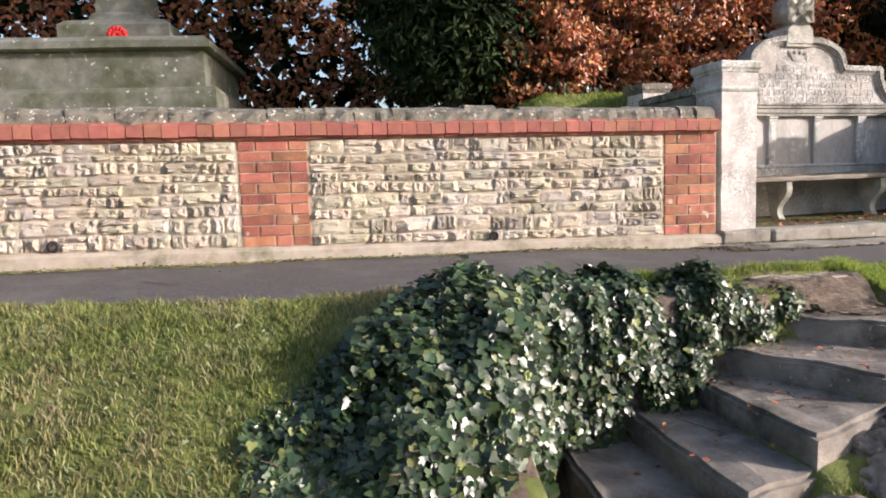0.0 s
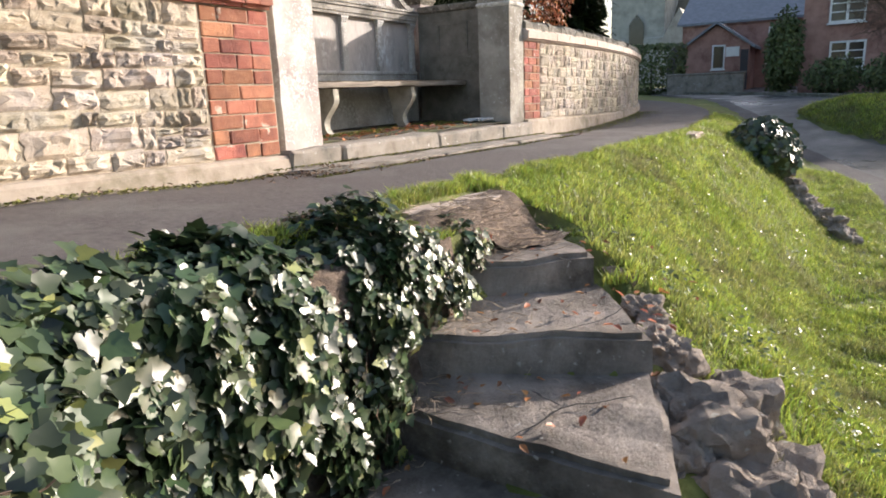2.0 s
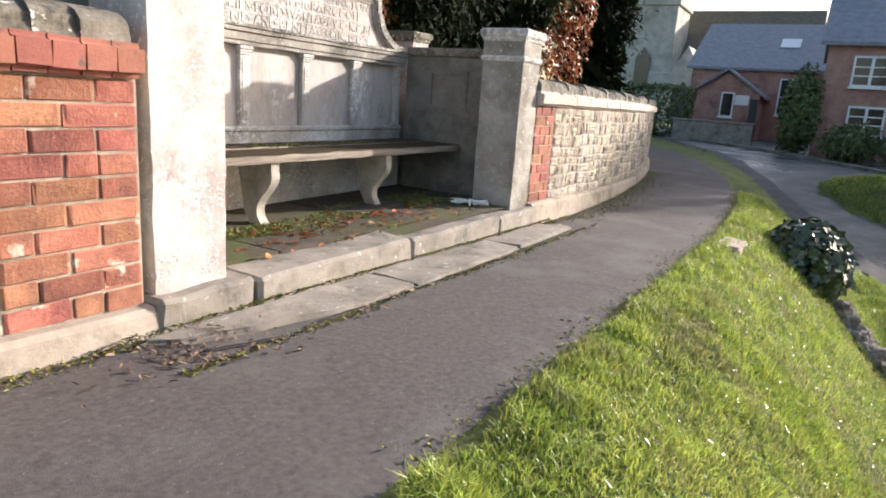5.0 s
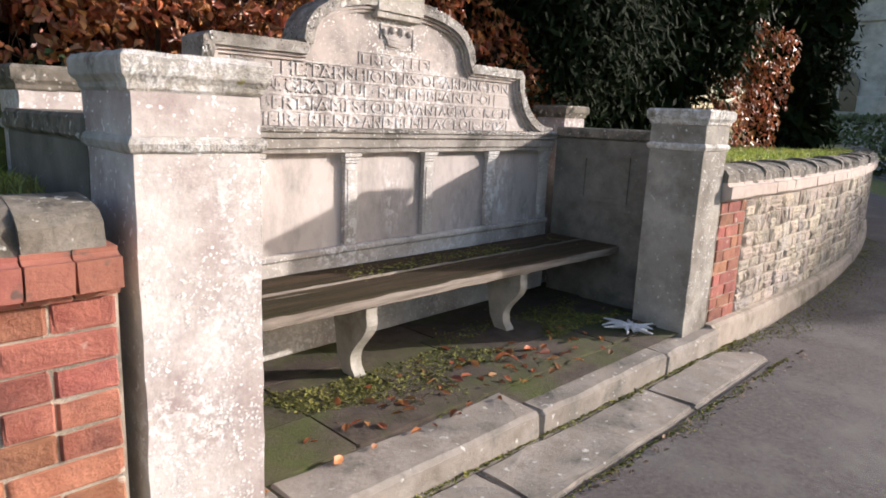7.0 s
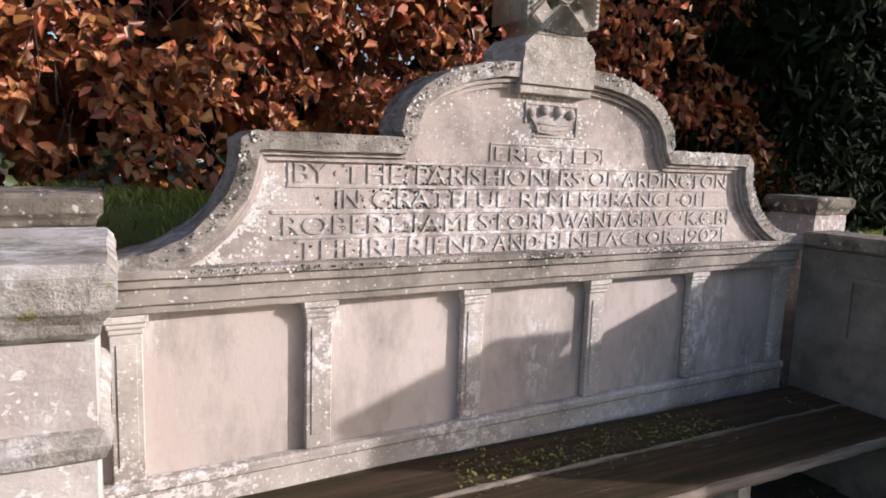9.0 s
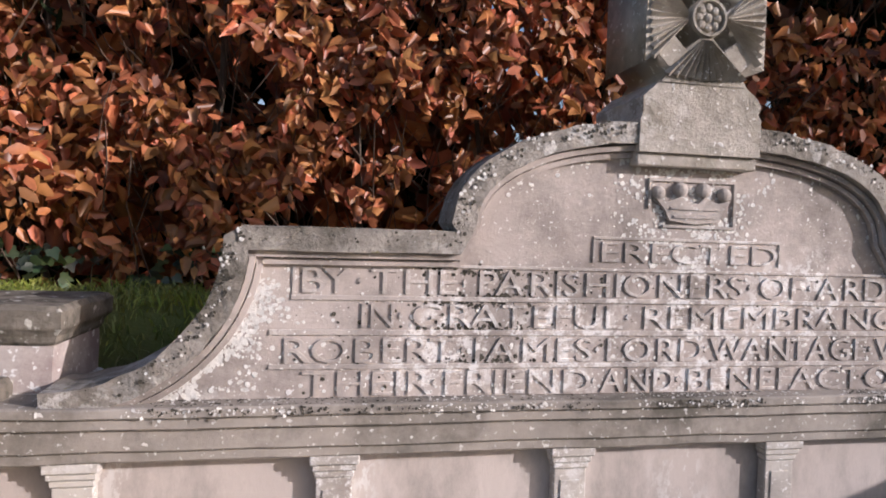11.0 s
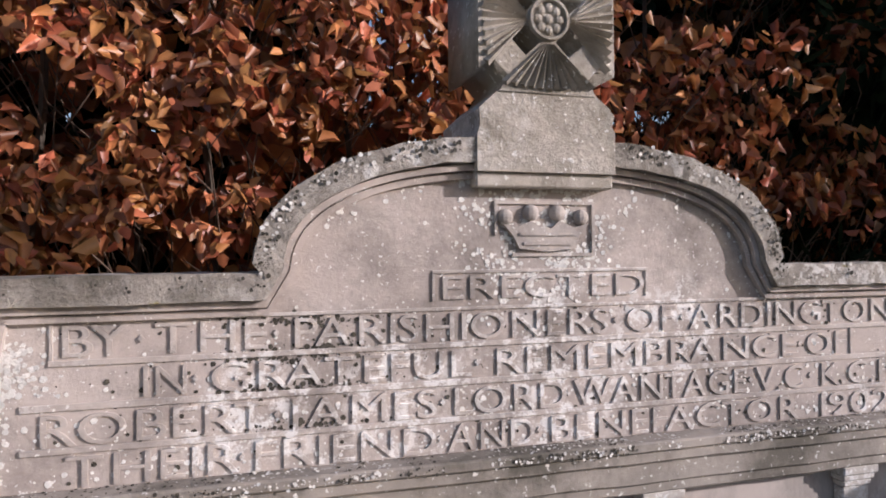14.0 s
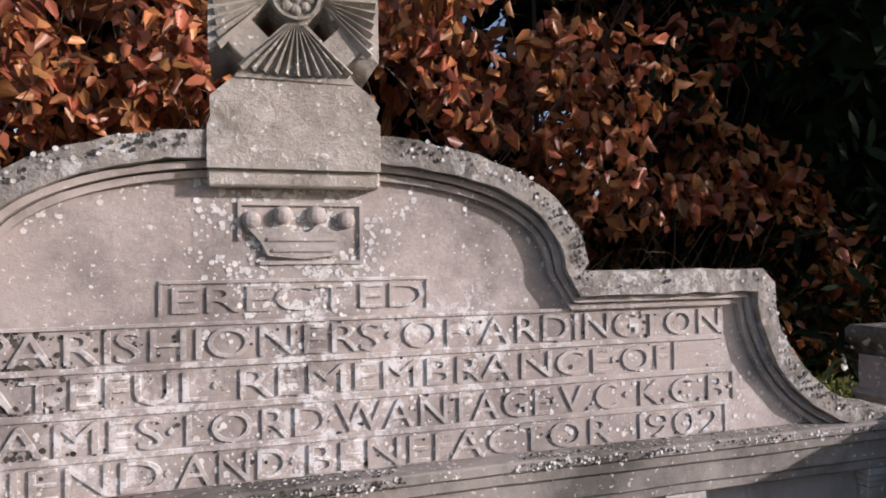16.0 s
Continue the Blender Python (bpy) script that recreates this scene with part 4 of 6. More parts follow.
gl = np.random.default_rng(91)
pl = np.column_stack([np.concatenate([gl.normal(sx(5.22), 0.10, 420), gl.uniform(sx(4.75), sx(6.9), 260)]), np.full(680, -0.0014), np.concatenate([gl.choice([2.51, 2.43, 2.345, 2.575, 2.49], 420) - 1.0 + gl.normal(size=420) * 0.006, gl.uniform(sz(2.262), sz(2.58), 260)])])
flat = np.column_stack([gl.normal(size=680) * 0.05, -np.ones(680), gl.normal(size=680) * 0.05])
tagged(foliage("dark_growth", pl, flat, 0.003 + 0.010 * gl.uniform(0, 1, 680) ** 2, DISC, M_DARK_LICHEN, screen, 0, 92), kind="stuff")
for name, mat_, count, seed in (("ledge_lichen", M_LICHEN, 900, 93), ("ledge_growth", M_DARK_LICHEN, 900, 94)):
    gl = np.random.default_rng(seed)
    lx = gl.uniform(0.1, SW - 0.1, count * 2)
    lx = lx[np.array([noise.noise(Vector((q * 3.1, seed, 0))) + 0.4 * noise.noise(Vector((q * 11, seed, 0))) > -0.05 for q in lx])][:count]
    top = gl.uniform(size=len(lx)) < 0.45
    pl = np.column_stack([lx, np.where(top, gl.uniform(-0.060, -0.004, len(lx)), -0.0665), np.where(top, sz(2.2545), sz(2.246) - np.abs(gl.normal(size=len(lx))) * 0.008)])
    flat = np.column_stack([gl.normal(size=len(lx)) * 0.2, np.where(top, -0.2, -1.0), np.where(top, 1.0, 0.1)])
    tagged(foliage(name, pl, flat, 0.002 + 0.007 * gl.uniform(0, 1, len(lx)) ** 2, DISC, mat_, screen, 0, seed), kind="stuff")

# block that carries the cross
bm = bmesh.new()
CX = sx(5.814)
prism(bm, [(CX - 0.177, sz(2.905)), (CX + 0.177, sz(2.905)), (CX + 0.177, sz(3.005)), (CX + 0.168, sz(3.02)), (CX + 0.176, sz(3.045)), (CX + 0.160, sz(3.066)), (CX + 0.120, sz(3.097)), (CX - 0.120, sz(3.097)), (CX - 0.172, sz(3.05)), (CX - 0.170, sz(3.01)), (CX - 0.177, sz(2.99))], -0.055, 0.24)
block(bm, CX - 0.177, CX + 0.177, -0.042, 0.24, sz(2.87), sz(2.906), 0.004)
bmesh.ops.triangulate(bm, faces=[f for f in bm.faces if len(f.verts) > 4])
part("cross_block", bm, M_BLOCK, screen, "square lichened block under the cross")


# pierced cross head
def closed(cu, pts):
    sp = cu.splines.new("POLY")
    sp.points.add(len(pts) - 1)
    for q, (x, z) in zip(sp.points, pts):
        q.co = (x, z, 0, 1)
    sp.use_cyclic_u = True


cu = bpy.data.curves.new("cross_head", "CURVE")
cu.dimensions, cu.fill_mode, cu.extrude = "2D", "BOTH", 0.12
H = 0.174
N0 = 0.124
side = [(-N0, -H), (N0, -H), (0.102, -0.136), (0.138, -0.100)]
ring = []
for q in range(4):
    c_, s_ = round(math.cos(q * math.pi / 2)), round(math.sin(q * math.pi / 2))
    ring += [(c_ * x - s_ * z, s_ * x + c_ * z) for x, z in side]
closed(cu, ring)
for i, j in ((-1, -1), (-1, 1), (1, -1), (1, 1)):
    c = (0.056 * i, 0.052 * j)
    closed(cu, [(c[0] - 0.037, c[1]), (c[0], c[1] - 0.037), (c[0] + 0.037, c[1]), (c[0], c[1] + 0.037)])
CROSS_Z = sz(3.264)
CC = Matrix.Translation((CX, 0.06, CROSS_Z)) @ Matrix.Rotation(radians(90), 4, "X")
head = mesh_from_curve("cross_head", cu, M_BLOCK, CC, screen, "pierced stone cross head with fan carving")
for q in range(4):
    rot = Matrix.Rotation(radians(90 * q), 4, "Y")
    for i in range(11):
        bm = bmesh.new()
        f = (i - 5) / 5
        p0, p1 = Vector((f * 0.012, 0, -0.058)), Vector((f * 0.112, 0, -0.166 + 0.010 * abs(f)))
        a = math.atan2(p1.x - p0.x, p0.z - p1.z)
        s = Vector((math.cos(a), 0, math.sin(a)))
        vs = [p0 - s * 0.0014, p0 + s * 0.0014, p1 + s * 0.0098, p1 - s * 0.0098]
        lo = [bm.verts.new(rot @ (v + Vector((0, 0.002, 0)))) for v in vs]
        top = [bm.verts.new(rot @ (p0 + Vector((0, -0.006, 0)))), bm.verts.new(rot @ (p1 + Vector((0, -0.016, 0))))]
        bm.faces.new((lo[0], lo[3], top[1], top[0]))
        bm.faces.new((lo[2], lo[1], top[0], top[1]))
        bm.faces.new((lo[3], lo[2], top[1]))
        for v in bm.verts:
            v.co += Vector((CX, -0.06, CROSS_Z))
        part("fan_rib", bm, M_BLOCK, head)
bm = bmesh.new()
rings = [[bm.verts.new((CX + r * math.cos(2 * math.pi * i / 24), y, CROSS_Z + r * math.sin(2 * math.pi * i / 24))) for i in range(24)] for r, y in ((0.052, -0.06), (0.050, -0.072), (0.044, -0.072), (0.042, -0.062))]
for u, w in zip(rings, rings[1:]):
    for i in range(24):
        bm.faces.new((u[i], u[(i + 1) % 24], w[(i + 1) % 24], w[i]))
part("rosette_ring", bm, M_BLOCK, head)
for i in range(9):
    a = 2 * math.pi * i / 8
    r, rr = (0.027, 0.0115) if i < 8 else (0.0, 0.012)
    bm = bmesh.new()
    res = bmesh.ops.create_uvsphere(bm, u_segments=8, v_segments=6, radius=rr)
    for v in res["verts"]:
        v.co = Vector((CX + r * math.cos(a) + v.co.x, -0.062 + v.co.y * 0.8, CROSS_Z + r * math.sin(a) + v.co.z))
    part("rosette_petal", bm, M_BLOCK, head)

# ---- bench ----
bench = thing("bench", 5.8, 5.8, 1.0, "long weathered mossy plank bench on pale scrolled stone legs", "bench")
for name, y0, y1, z in (("seat_plank", 5.525, 5.825, 1.455), ("seat_plank", 5.842, 6.13, 1.458)):
    bm = bmesh.new()
    block(bm, -1.70, 1.71, y0 - 5.8, y1 - 5.8, z - 1.0 - 0.058, z - 1.0, 0.008)
    bmesh.ops.subdivide_edges(bm, edges=[e for e in bm.edges if abs(e.verts[0].co.x - e.verts[1].co.x) > 1], cuts=40, use_grid_fill=True)
    for v in bm.verts:
        v.co.z += 0.004 * noise.noise(v.co * 3)
        v.co.y += 0.005 * noise.noise(v.co * 4 + Vector((9, 0, 0)))
    part(name, bm, M_WOOD, bench, "split bleached oak plank with moss")
M_BLEACHED = material("bleached_split_oak", (0.13, 0.10, 0.075), (0.42, 0.365, 0.305), 6, 0.85, 0.8, stretch=(0.4, 6, 6), stain=(0.07, 0.055, 0.04), stain_scale=1.4, stain_at=0.54, bump_scale=14)
for y0, y1, z0, z1 in ((5.517, 5.527, 0.40, 0.449), (5.829, 5.842, 0.43, 0.461)):
    bm = bmesh.new()
    block(bm, -1.69, 1.70, y0 - 5.8, y1 - 5.8, z0, z1, 0.002)
    bmesh.ops.subdivide_edges(bm, edges=[e for e in bm.edges if abs(e.verts[0].co.x - e.verts[1].co.x) > 1], cuts=60, use_grid_fill=True)
    roughen(bm, 0.007, 9, y0)
    part("plank_edge", bm, M_BLEACHED, bench, "bleached splintered plank edge")
for x in (5.19, 6.41):
    loop = [(5.545, 0.395), (5.545, 0.345)]
    for i in range(13):
        t = i / 12
        loop.append((5.545 + 0.115 * smooth(t) ** 0.9 + 0.03 * math.sin(math.pi * 2 * t) * -0.6, 0.345 - 0.30 * t))
    loop += [(5.64, 0.02), (5.625, 0.0), (5.73, 0.0), (5.78, 0.08), (5.80, 0.20), (5.84, 0.395)]
    bm = bmesh.new()
    prism(bm, [(y - 5.8, z) for y, z in loop], -0.035, 0.035)
    for v in bm.verts:
        v.co = Vector((x - 5.8 + v.co.y, v.co.x, v.co.z))
    bmesh.ops.triangulate(bm, faces=[f for f in bm.faces if len(f.verts) > 4])
    part("leg", bm, M_LEG, bench, "pale scroll-shaped stone leg")

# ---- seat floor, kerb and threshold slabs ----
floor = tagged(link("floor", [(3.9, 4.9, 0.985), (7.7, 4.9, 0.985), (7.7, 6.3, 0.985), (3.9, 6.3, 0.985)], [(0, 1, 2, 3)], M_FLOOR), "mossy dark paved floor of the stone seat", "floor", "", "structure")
rng = random.Random(5)
bm0 = bmesh.new()
block(bm0, -0.5, 0.5, -0.5, 0.5, -0.5, 0.5)
bmesh.ops.bevel(bm0, geom=list(bm0.edges), offset=0.015, segments=1, affect="EDGES")
PAVER = bpy.data.meshes.new("paving_slab")
bmesh.ops.recalc_face_normals(bm0, faces=bm0.faces)
bm0.to_mesh(PAVER)
bm0.free()
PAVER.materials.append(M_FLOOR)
y = 5.06
for d in (0.36, 0.40, 0.42):
    x = 4.1
    while x < 7.5:
        w = min(rng.uniform(0.45, 0.75), 7.52 - x)
        piece("paving_slab", PAVER, floor, Matrix.LocRotScale((x + w / 2, y + d / 2, 0.985 + rng.uniform(-0.003, 0.003)), Euler((rng.uniform(-0.006, 0.006), rng.uniform(-0.004, 0.004), 0)), (w - 0.008, d - 0.008, 0.03)))
        x += w
    y += d

kerb = thing("kerb", 5.8, 4.93, 0.85, "weathered grey stone kerb along the seat floor", "kerb", kind="structure")
for x0, x1 in ((3.80, 4.32), (4.32, 5.62), (5.62, 6.9), (6.9, 7.70)):
    bm = bmesh.new()
    z0, z1 = (path_z(x0) - 0.9, 0.985 - 0.012 * (x0 - 4))
    block(bm, x0 - 5.8 + 0.004, x1 - 5.8 - 0.004, -0.15 if x0 > 4 else -0.13, 0.13, -0.2, z1 - 0.85 + 0.012, 0.02)
    bmesh.ops.subdivide_edges(bm, edges=[e for e in bm.edges if e.calc_length() > 0.3], cuts=8, use_grid_fill=True)
    roughen(bm, 0.012, 6, x0)
    part("kerb_stone", bm, M_KERB, kerb)
thresh = thing("threshold_step", 5.8, 4.55, 0.8, "low worn grey stone threshold slabs sunk in the path", "stone slab", kind="structure")
for x0, x1, ring in ((3.7, 5.15, [(-2.12, 0.20), (-2.02, 0.09), (-1.72, 0.0), (-1.25, -0.09), (-0.654, -0.12), (-0.654, 0.22), (-2.05, 0.22)]), (5.15, 6.6, [(-0.646, -0.12), (0.796, -0.10), (0.796, 0.22), (-0.646, 0.22)]),
                     (6.6, 7.98, [(0.804, -0.10), (2.04, -0.05), (2.10, 0.06), (1.90, 0.22), (0.804, 0.22)])):
    bm = bmesh.new()
    z1 = path_z((x0 + x1) / 2) - 0.8 + 0.035
    lo, hi = [bm.verts.new((x, y, -0.2)) for x, y in ring], [bm.verts.new((x, y, z1)) for x, y in ring]
    bm.faces.new(lo[::-1])
    bm.faces.new(hi)
    for i in range(len(ring)):
        bm.faces.new((lo[i], lo[(i + 1) % len(ring)], hi[(i + 1) % len(ring)], hi[i]))
    bmesh.ops.bevel(bm, geom=[e for e in bm.edges if all(v.co.z > z1 - 1e-4 for v in e.verts)], offset=0.015, segments=2, affect="EDGES")
    bmesh.ops.subdivide_edges(bm, edges=[e for e in bm.edges if e.calc_length() > 0.3], cuts=8, use_grid_fill=True)
    bmesh.ops.triangulate(bm, faces=[f for f in bm.faces if len(f.verts) > 4])
    for v in bm.verts:
        v.co.z += -0.02 * (v.co.x + 5.8 - (x0 + x1) / 2)
    roughen(bm, 0.014, 5, x1)
    part("threshold_slab", bm, M_KERB, thresh)


# ---- steps, landing and rockery ----
def slab_block(name, corners, z0, z1, mat, parent=None, seed=0.0, rough=0.020, label=""):
    """A worn stone slab over a ring of (x, y) corners."""
    bm = bmesh.new()
    lo, hi = [bm.verts.new((x, y, z0)) for x, y in corners], [bm.verts.new((x, y, z1)) for x, y in corners]
    bm.faces.new(lo[::-1])
    bm.faces.new(hi)
    n = len(corners)
    for i in range(n):
        bm.faces.new((lo[i], lo[(i + 1) % n], hi[(i + 1) % n], hi[i]))
    bmesh.ops.bevel(bm, geom=[e for e in bm.edges if all(v.co.z > z1 - 1e-4 for v in e.verts)], offset=0.022, segments=2, affect="EDGES")
    bmesh.ops.subdivide_edges(bm, edges=[e for e in bm.edges if e.calc_length() > 0.2], cuts=7, use_grid_fill=True)
    bmesh.ops.triangulate(bm, faces=[f for f in bm.faces if len(f.verts) > 4])
    roughen(bm, rough, 5.0, seed)
    return part(name, bm, mat, parent, label)


flight = thing("stone_steps", 0, 0, 0, "flight of worn dark stone steps cut into the grass bank", "steps", kind="structure")
flight.matrix_world = Matrix.Identity(4)
upper = ((3.00, 3.12), (3.36, 2.82))
for i, ((ax, ay), (bx, by), z) in enumerate(STEPS):
    (cx, cy), (dx, dy) = upper
    k = 0.10
    slab_block("step", [(ax, ay), (bx, by), (dx + k, dy + 0.02), (cx + k, cy)], z - 0.30, z, M_STEP, flight, 3.1 * i)
    upper = ((ax, ay), (bx, by))
slab_block("landing_slab", [(2.74, 3.20), (2.86, 3.14), (3.03, 3.10), (3.10, 3.11), (3.14, 3.27), (2.92, 3.31), (2.76, 3.28)], 0.68, 0.872, M_PINKSLAB, flight, 8.0, 0.012, "pinkish worn landing stone")
slab_block("landing_slab", [(3.11, 3.10), (3.22, 3.07), (3.43, 3.09), (3.46, 3.22), (3.30, 3.29), (3.15, 3.28)], 0.68, 0.866, M_PINKSLAB, flight, 3.0, 0.012, "pinkish worn landing stone")


def landing_z(x, y):
    return 0.702 + 0.165 * smooth(1 - (3.09 - y) / 0.16) + 0.018 * noise.noise(Vector((x * 9, y * 9, 3))) + 0.008 * noise.noise(Vector((x * 30, y * 30, 3)))


def on_landing(x, y):
    low = 2.96 + 0.03 * noise.noise(Vector((x * 12, 0, 1))) if x < 2.93 else 3.03 - 0.85 * (x - 2.93) + 0.04 * noise.noise(Vector((x * 12, 0, 1)))
    return max(low, 2.80 if x > 3.2 else 0) < y < 3.2 and x < 3.42 + 0.03 * noise.noise(Vector((0, y * 12, 1)))


soil = grid_sheet("soil_patch", span((2.54, 3.5, 0.02)), span((2.56, 3.22, 0.02)), landing_z, M_SOIL, on_landing, "", "", "")
soil.parent = flight
soil["label"] = "brown soil and dead stems"
far_slab = slab_block("landing_stone", [(8.25, 3.12), (8.72, 3.10), (8.78, 3.34), (8.3, 3.38)], 0.55, 0.775, M_PINKSLAB, None, 2.0)
tagged(far_slab, "small pale stone slab set in the verge", "stone slab")


def rock(name, x, y, z, r, seed, flat=0.75, mat=None):
    bm = bmesh.new()
    bmesh.ops.create_icosphere(bm, subdivisions=4, radius=1.0)
    for v in bm.verts:
        p = v.co.copy()
        q = 0.75 + 0.42 * noise.noise(p * 1.1 + Vector((seed * 3, 0, 0))) + 0.16 * noise.noise(p * 3.0 + Vector((0, seed * 5, 0)))
        p /= max(abs(p.x), abs(p.y), abs(p.z)) ** 0.65
        c = noise.cell(p * 1.7 + Vector((seed, seed, 0)))
        e = abs(noise.noise(p * 2.4 + Vector((seed, 0, seed))))
        v.co = p * r * (q + 0.05 * c - 0.16 * max(0.0, 1 - e * 6))
        v.co.z *= flat
    ob = part(name, bm, mat or M_ROCK)
    ob.matrix_world = pose(x, y, z, 0, 0, 57 * seed)
    return tagged(ob, "jagged grey-brown rockery stone beside the steps", "rock", "rockery stones")


rng = random.Random(21)
for x, y, z, r in ((2.86, 2.30, 0.46, 0.15), (2.58, 2.16, 0.36, 0.20), (2.86, 2.10, 0.30, 0.19), (2.40, 1.99, 0.20, 0.21), (2.68, 1.90, 0.14, 0.20), (2.12, 1.88, 0.10, 0.20), (2.42, 1.74, 0.02, 0.20),
                   (1.90, 1.72, -0.02, 0.19), (3.12, 2.42, 0.53, 0.10), (3.26, 2.55, 0.62, 0.08), (1.62, 1.74, -0.05, 0.16)):
    low_ = 0.08 if x > 2.55 else 0.03
    rock("rock", x + 0.03, y - 0.01, z - low_, r * (1.1 if x < 2.55 else 1.0), rng.random() * 9, 0.9)
    for k in range(2):
        rock("rock", x + rng.uniform(-0.13, 0.13), y + rng.uniform(-0.13, 0.08), z - low_ - 0.03, r * rng.uniform(0.5, 0.75), rng.random() * 9, 1.1)
for i in range(9):
    rock("rock", 8.75 + 0.2 * i + rng.uniform(-0.05, 0.05), 1.60 + 0.11 * i + rng.uniform(-0.08, 0.08), ground_z(8.75 + 0.2 * i, 1.60 + 0.11 * i) + 0.04, rng.uniform(0.14, 0.23), rng.random() * 9)

# ---- ivy ----
nr = np.random.default_rng(3)


def ivy_top_y(x):
    return 2.45 + 0.72 * smooth((x + 0.15) / 1.0) + 0.09 * smooth((x - 1.2) / 0.5) * smooth((2.6 - x) / 0.3)


def ivy_bottom(x):
    z = 0.05
    for (ax, ay), (bx, by), top in reversed(STEPS):
        if x > ax - 0.05:
            z = top
    k = smooth((x - 0.95) / 0.3)
    y = broken(x, ((0.0, 1.85), (0.45, 1.9), (0.8, 2.12), (1.05, 2.35), (1.28, 2.82), (2.3, 2.86), (2.9, 2.92)))
    return y, (ground_z(x, y) + 0.02) * (1 - k) + z * k


def ivy_points(count, depth):
    out, nor = [], []
    while len(out) < count:
        x = nr.uniform(-0.12, 2.84)
        f = nr.uniform(0, 1)
        if depth < 0.12 and noise.noise(Vector((x * 3.1, f * 3.4, 4.0))) + 0.4 * noise.noise(Vector((x * 9, f * 9, 4.0))) < -0.60:
            continue
        yb, zb = ivy_bottom(x)
        rise = smooth((x - 0.10) / 0.75)
        yt = ivy_top_y(x) + 0.10 * noise.noise(Vector((x * 2, 5.0, 0)))
        top = (ground_z(x, yt) + 0.04) * (1 - rise) + rise * (path_z(x) + 0.175 - 0.085 * smooth((x - 1.35) / 0.5) - 0.12 * smooth((x - 2.3) / 0.4) + 0.09 * noise.noise(Vector((x * 2.6, 1.0, 0))))
        b = Vector((x, yb, zb))
        c = Vector((x, yb - 0.02 + 0.3 * (1 - rise), top * (0.5 + 0.5 * rise) + zb * 0.5 * (1 - rise) + 0.08))
        t = Vector((x, yt, top - 0.05))
        p = b * (1 - f) ** 2 + c * (2 * f * (1 - f)) + t * f * f
        d = (c - b) * (1 - f) + (t - c) * f
        n = Vector((0, -d.z, d.y)).normalized()
        lump = 0.11 * noise.noise(Vector((x * 3.2, f * 3.0, 7.0))) + 0.07 * noise.noise(Vector((x * 8, f * 8.0, 2.0)))
        p += n * (lump - nr.uniform(0, depth))
        p.z = max(p.z, ground_z(p.x, p.y) + 0.01) if x < 1.0 else p.z
        out.append(p)
        nor.append(n + Vector(nr.normal(size=3)) * 0.42 + Vector((0.15, -0.3, 0.2)))
    return np.array(out), np.array(nor)


ivy = thing("ivy_bush", 1.6, 3.0, 0.4, "dense mound of glossy dark green ivy beside the steps", "ivy")
ivy.matrix_world = Matrix.Identity(4)
p, q = ivy_points(11500, 0.10)
tagged(foliage("leaves", p, q, nr.uniform(0.028, 0.064, len(p)) * np.interp(p[:, 0], [1.5, 2.3], [1.0, 0.68]), IVY_LEAF, M_IVY, ivy, 0.9, 4), kind="stuff")
p, q = ivy_points(12000, 0.05)
near = (p[:, 0] > 1.2) & (p[:, 0] < 2.35) & (p[:, 1] > 2.84)
p, q = p[near], q[near]
tagged(foliage("upper_leaves", p, q, nr.uniform(0.028, 0.060, len(p)) * np.interp(p[:, 0], [1.5, 2.3], [1.0, 0.7]), IVY_LEAF, M_IVY, ivy, 0.9, 9), kind="stuff")
p, q = ivy_points(850, 0.06)
tagged(foliage("yellow_leaves", p, q, nr.uniform(0.024, 0.05, len(p)), IVY_LEAF, M_IVY_PALE, ivy, 0.9, 6), kind="stuff")
p, q = ivy_points(4600, 0.24)
tagged(foliage("inner_leaves", p, q, nr.uniform(0.026, 0.052, len(p)), IVY_LEAF, M_IVY, ivy, 0.6, 5), kind="stuff")


def twigs(name, starts, ends, radius, mat, parent=None, kind="stuff", sag=0.0):
    """Thin three-sided stems in one mesh."""
    verts, faces = [], []
    for a, b in zip(starts, ends):
        a, b = Vector(a), Vector(b)
        mid = (a + b) / 2 + Vector((0, 0, -sag)) + Vector(nr.normal(size=3)) * (b - a).length * 0.08
        d = (b - a).normalized()
        s = d.orthogonal().normalized()
        u = d.cross(s)
        k = len(verts)
        for p_, r in ((a, radius), (mid, radius * 0.8), (b, radius * 0.35)):
            for j in range(3):
                w = 2 * math.pi * j / 3
                verts.append(p_ + (s * math.cos(w) + u * math.sin(w)) * r)
        for r in range(2):
            for j in range(3):
                faces.append((k + 3 * r + j, k + 3 * r + (j + 1) % 3, k + 3 * r + 3 + (j + 1) % 3, k + 3 * r + 3 + j))
    ob = link(name, verts, faces, mat, parent)
    return tagged(ob, kind=kind) if kind else ob


p, q = ivy_points(1500, 0.16)
p = p - q * 0.03
twigs("stem_growth", p, p + nr.normal(size=p.shape).clip(-1.3, 1.3) * np.array([0.05, 0.04, 0.035]), 0.0026, M_TWIG, ivy)

clump = thing("ivy_shrub", 10.3, 2.3, 0.3, "small glossy evergreen shrub on the edge of the bank", "shrub")
clump.matrix_world = Matrix.Identity(4)
u = nr.normal(size=(2600, 3))
u /= np.linalg.norm(u, axis=1, keepdims=True)
p = np.array([10.2, 2.62, 0.44]) + u * np.array([0.85, 0.46, 0.42]) * (0.75 + 0.25 * nr.uniform(size=(2600, 1)))
p[:, 2] -= 0.25 * (2.5 - p[:, 1]).clip(0)
tagged(foliage("leaves", p, u + nr.normal(size=u.shape) * 0.4, nr.uniform(0.06, 0.12, len(p)), IVY_LEAF, M_IVY, clump, 0.5, 8), kind="stuff")

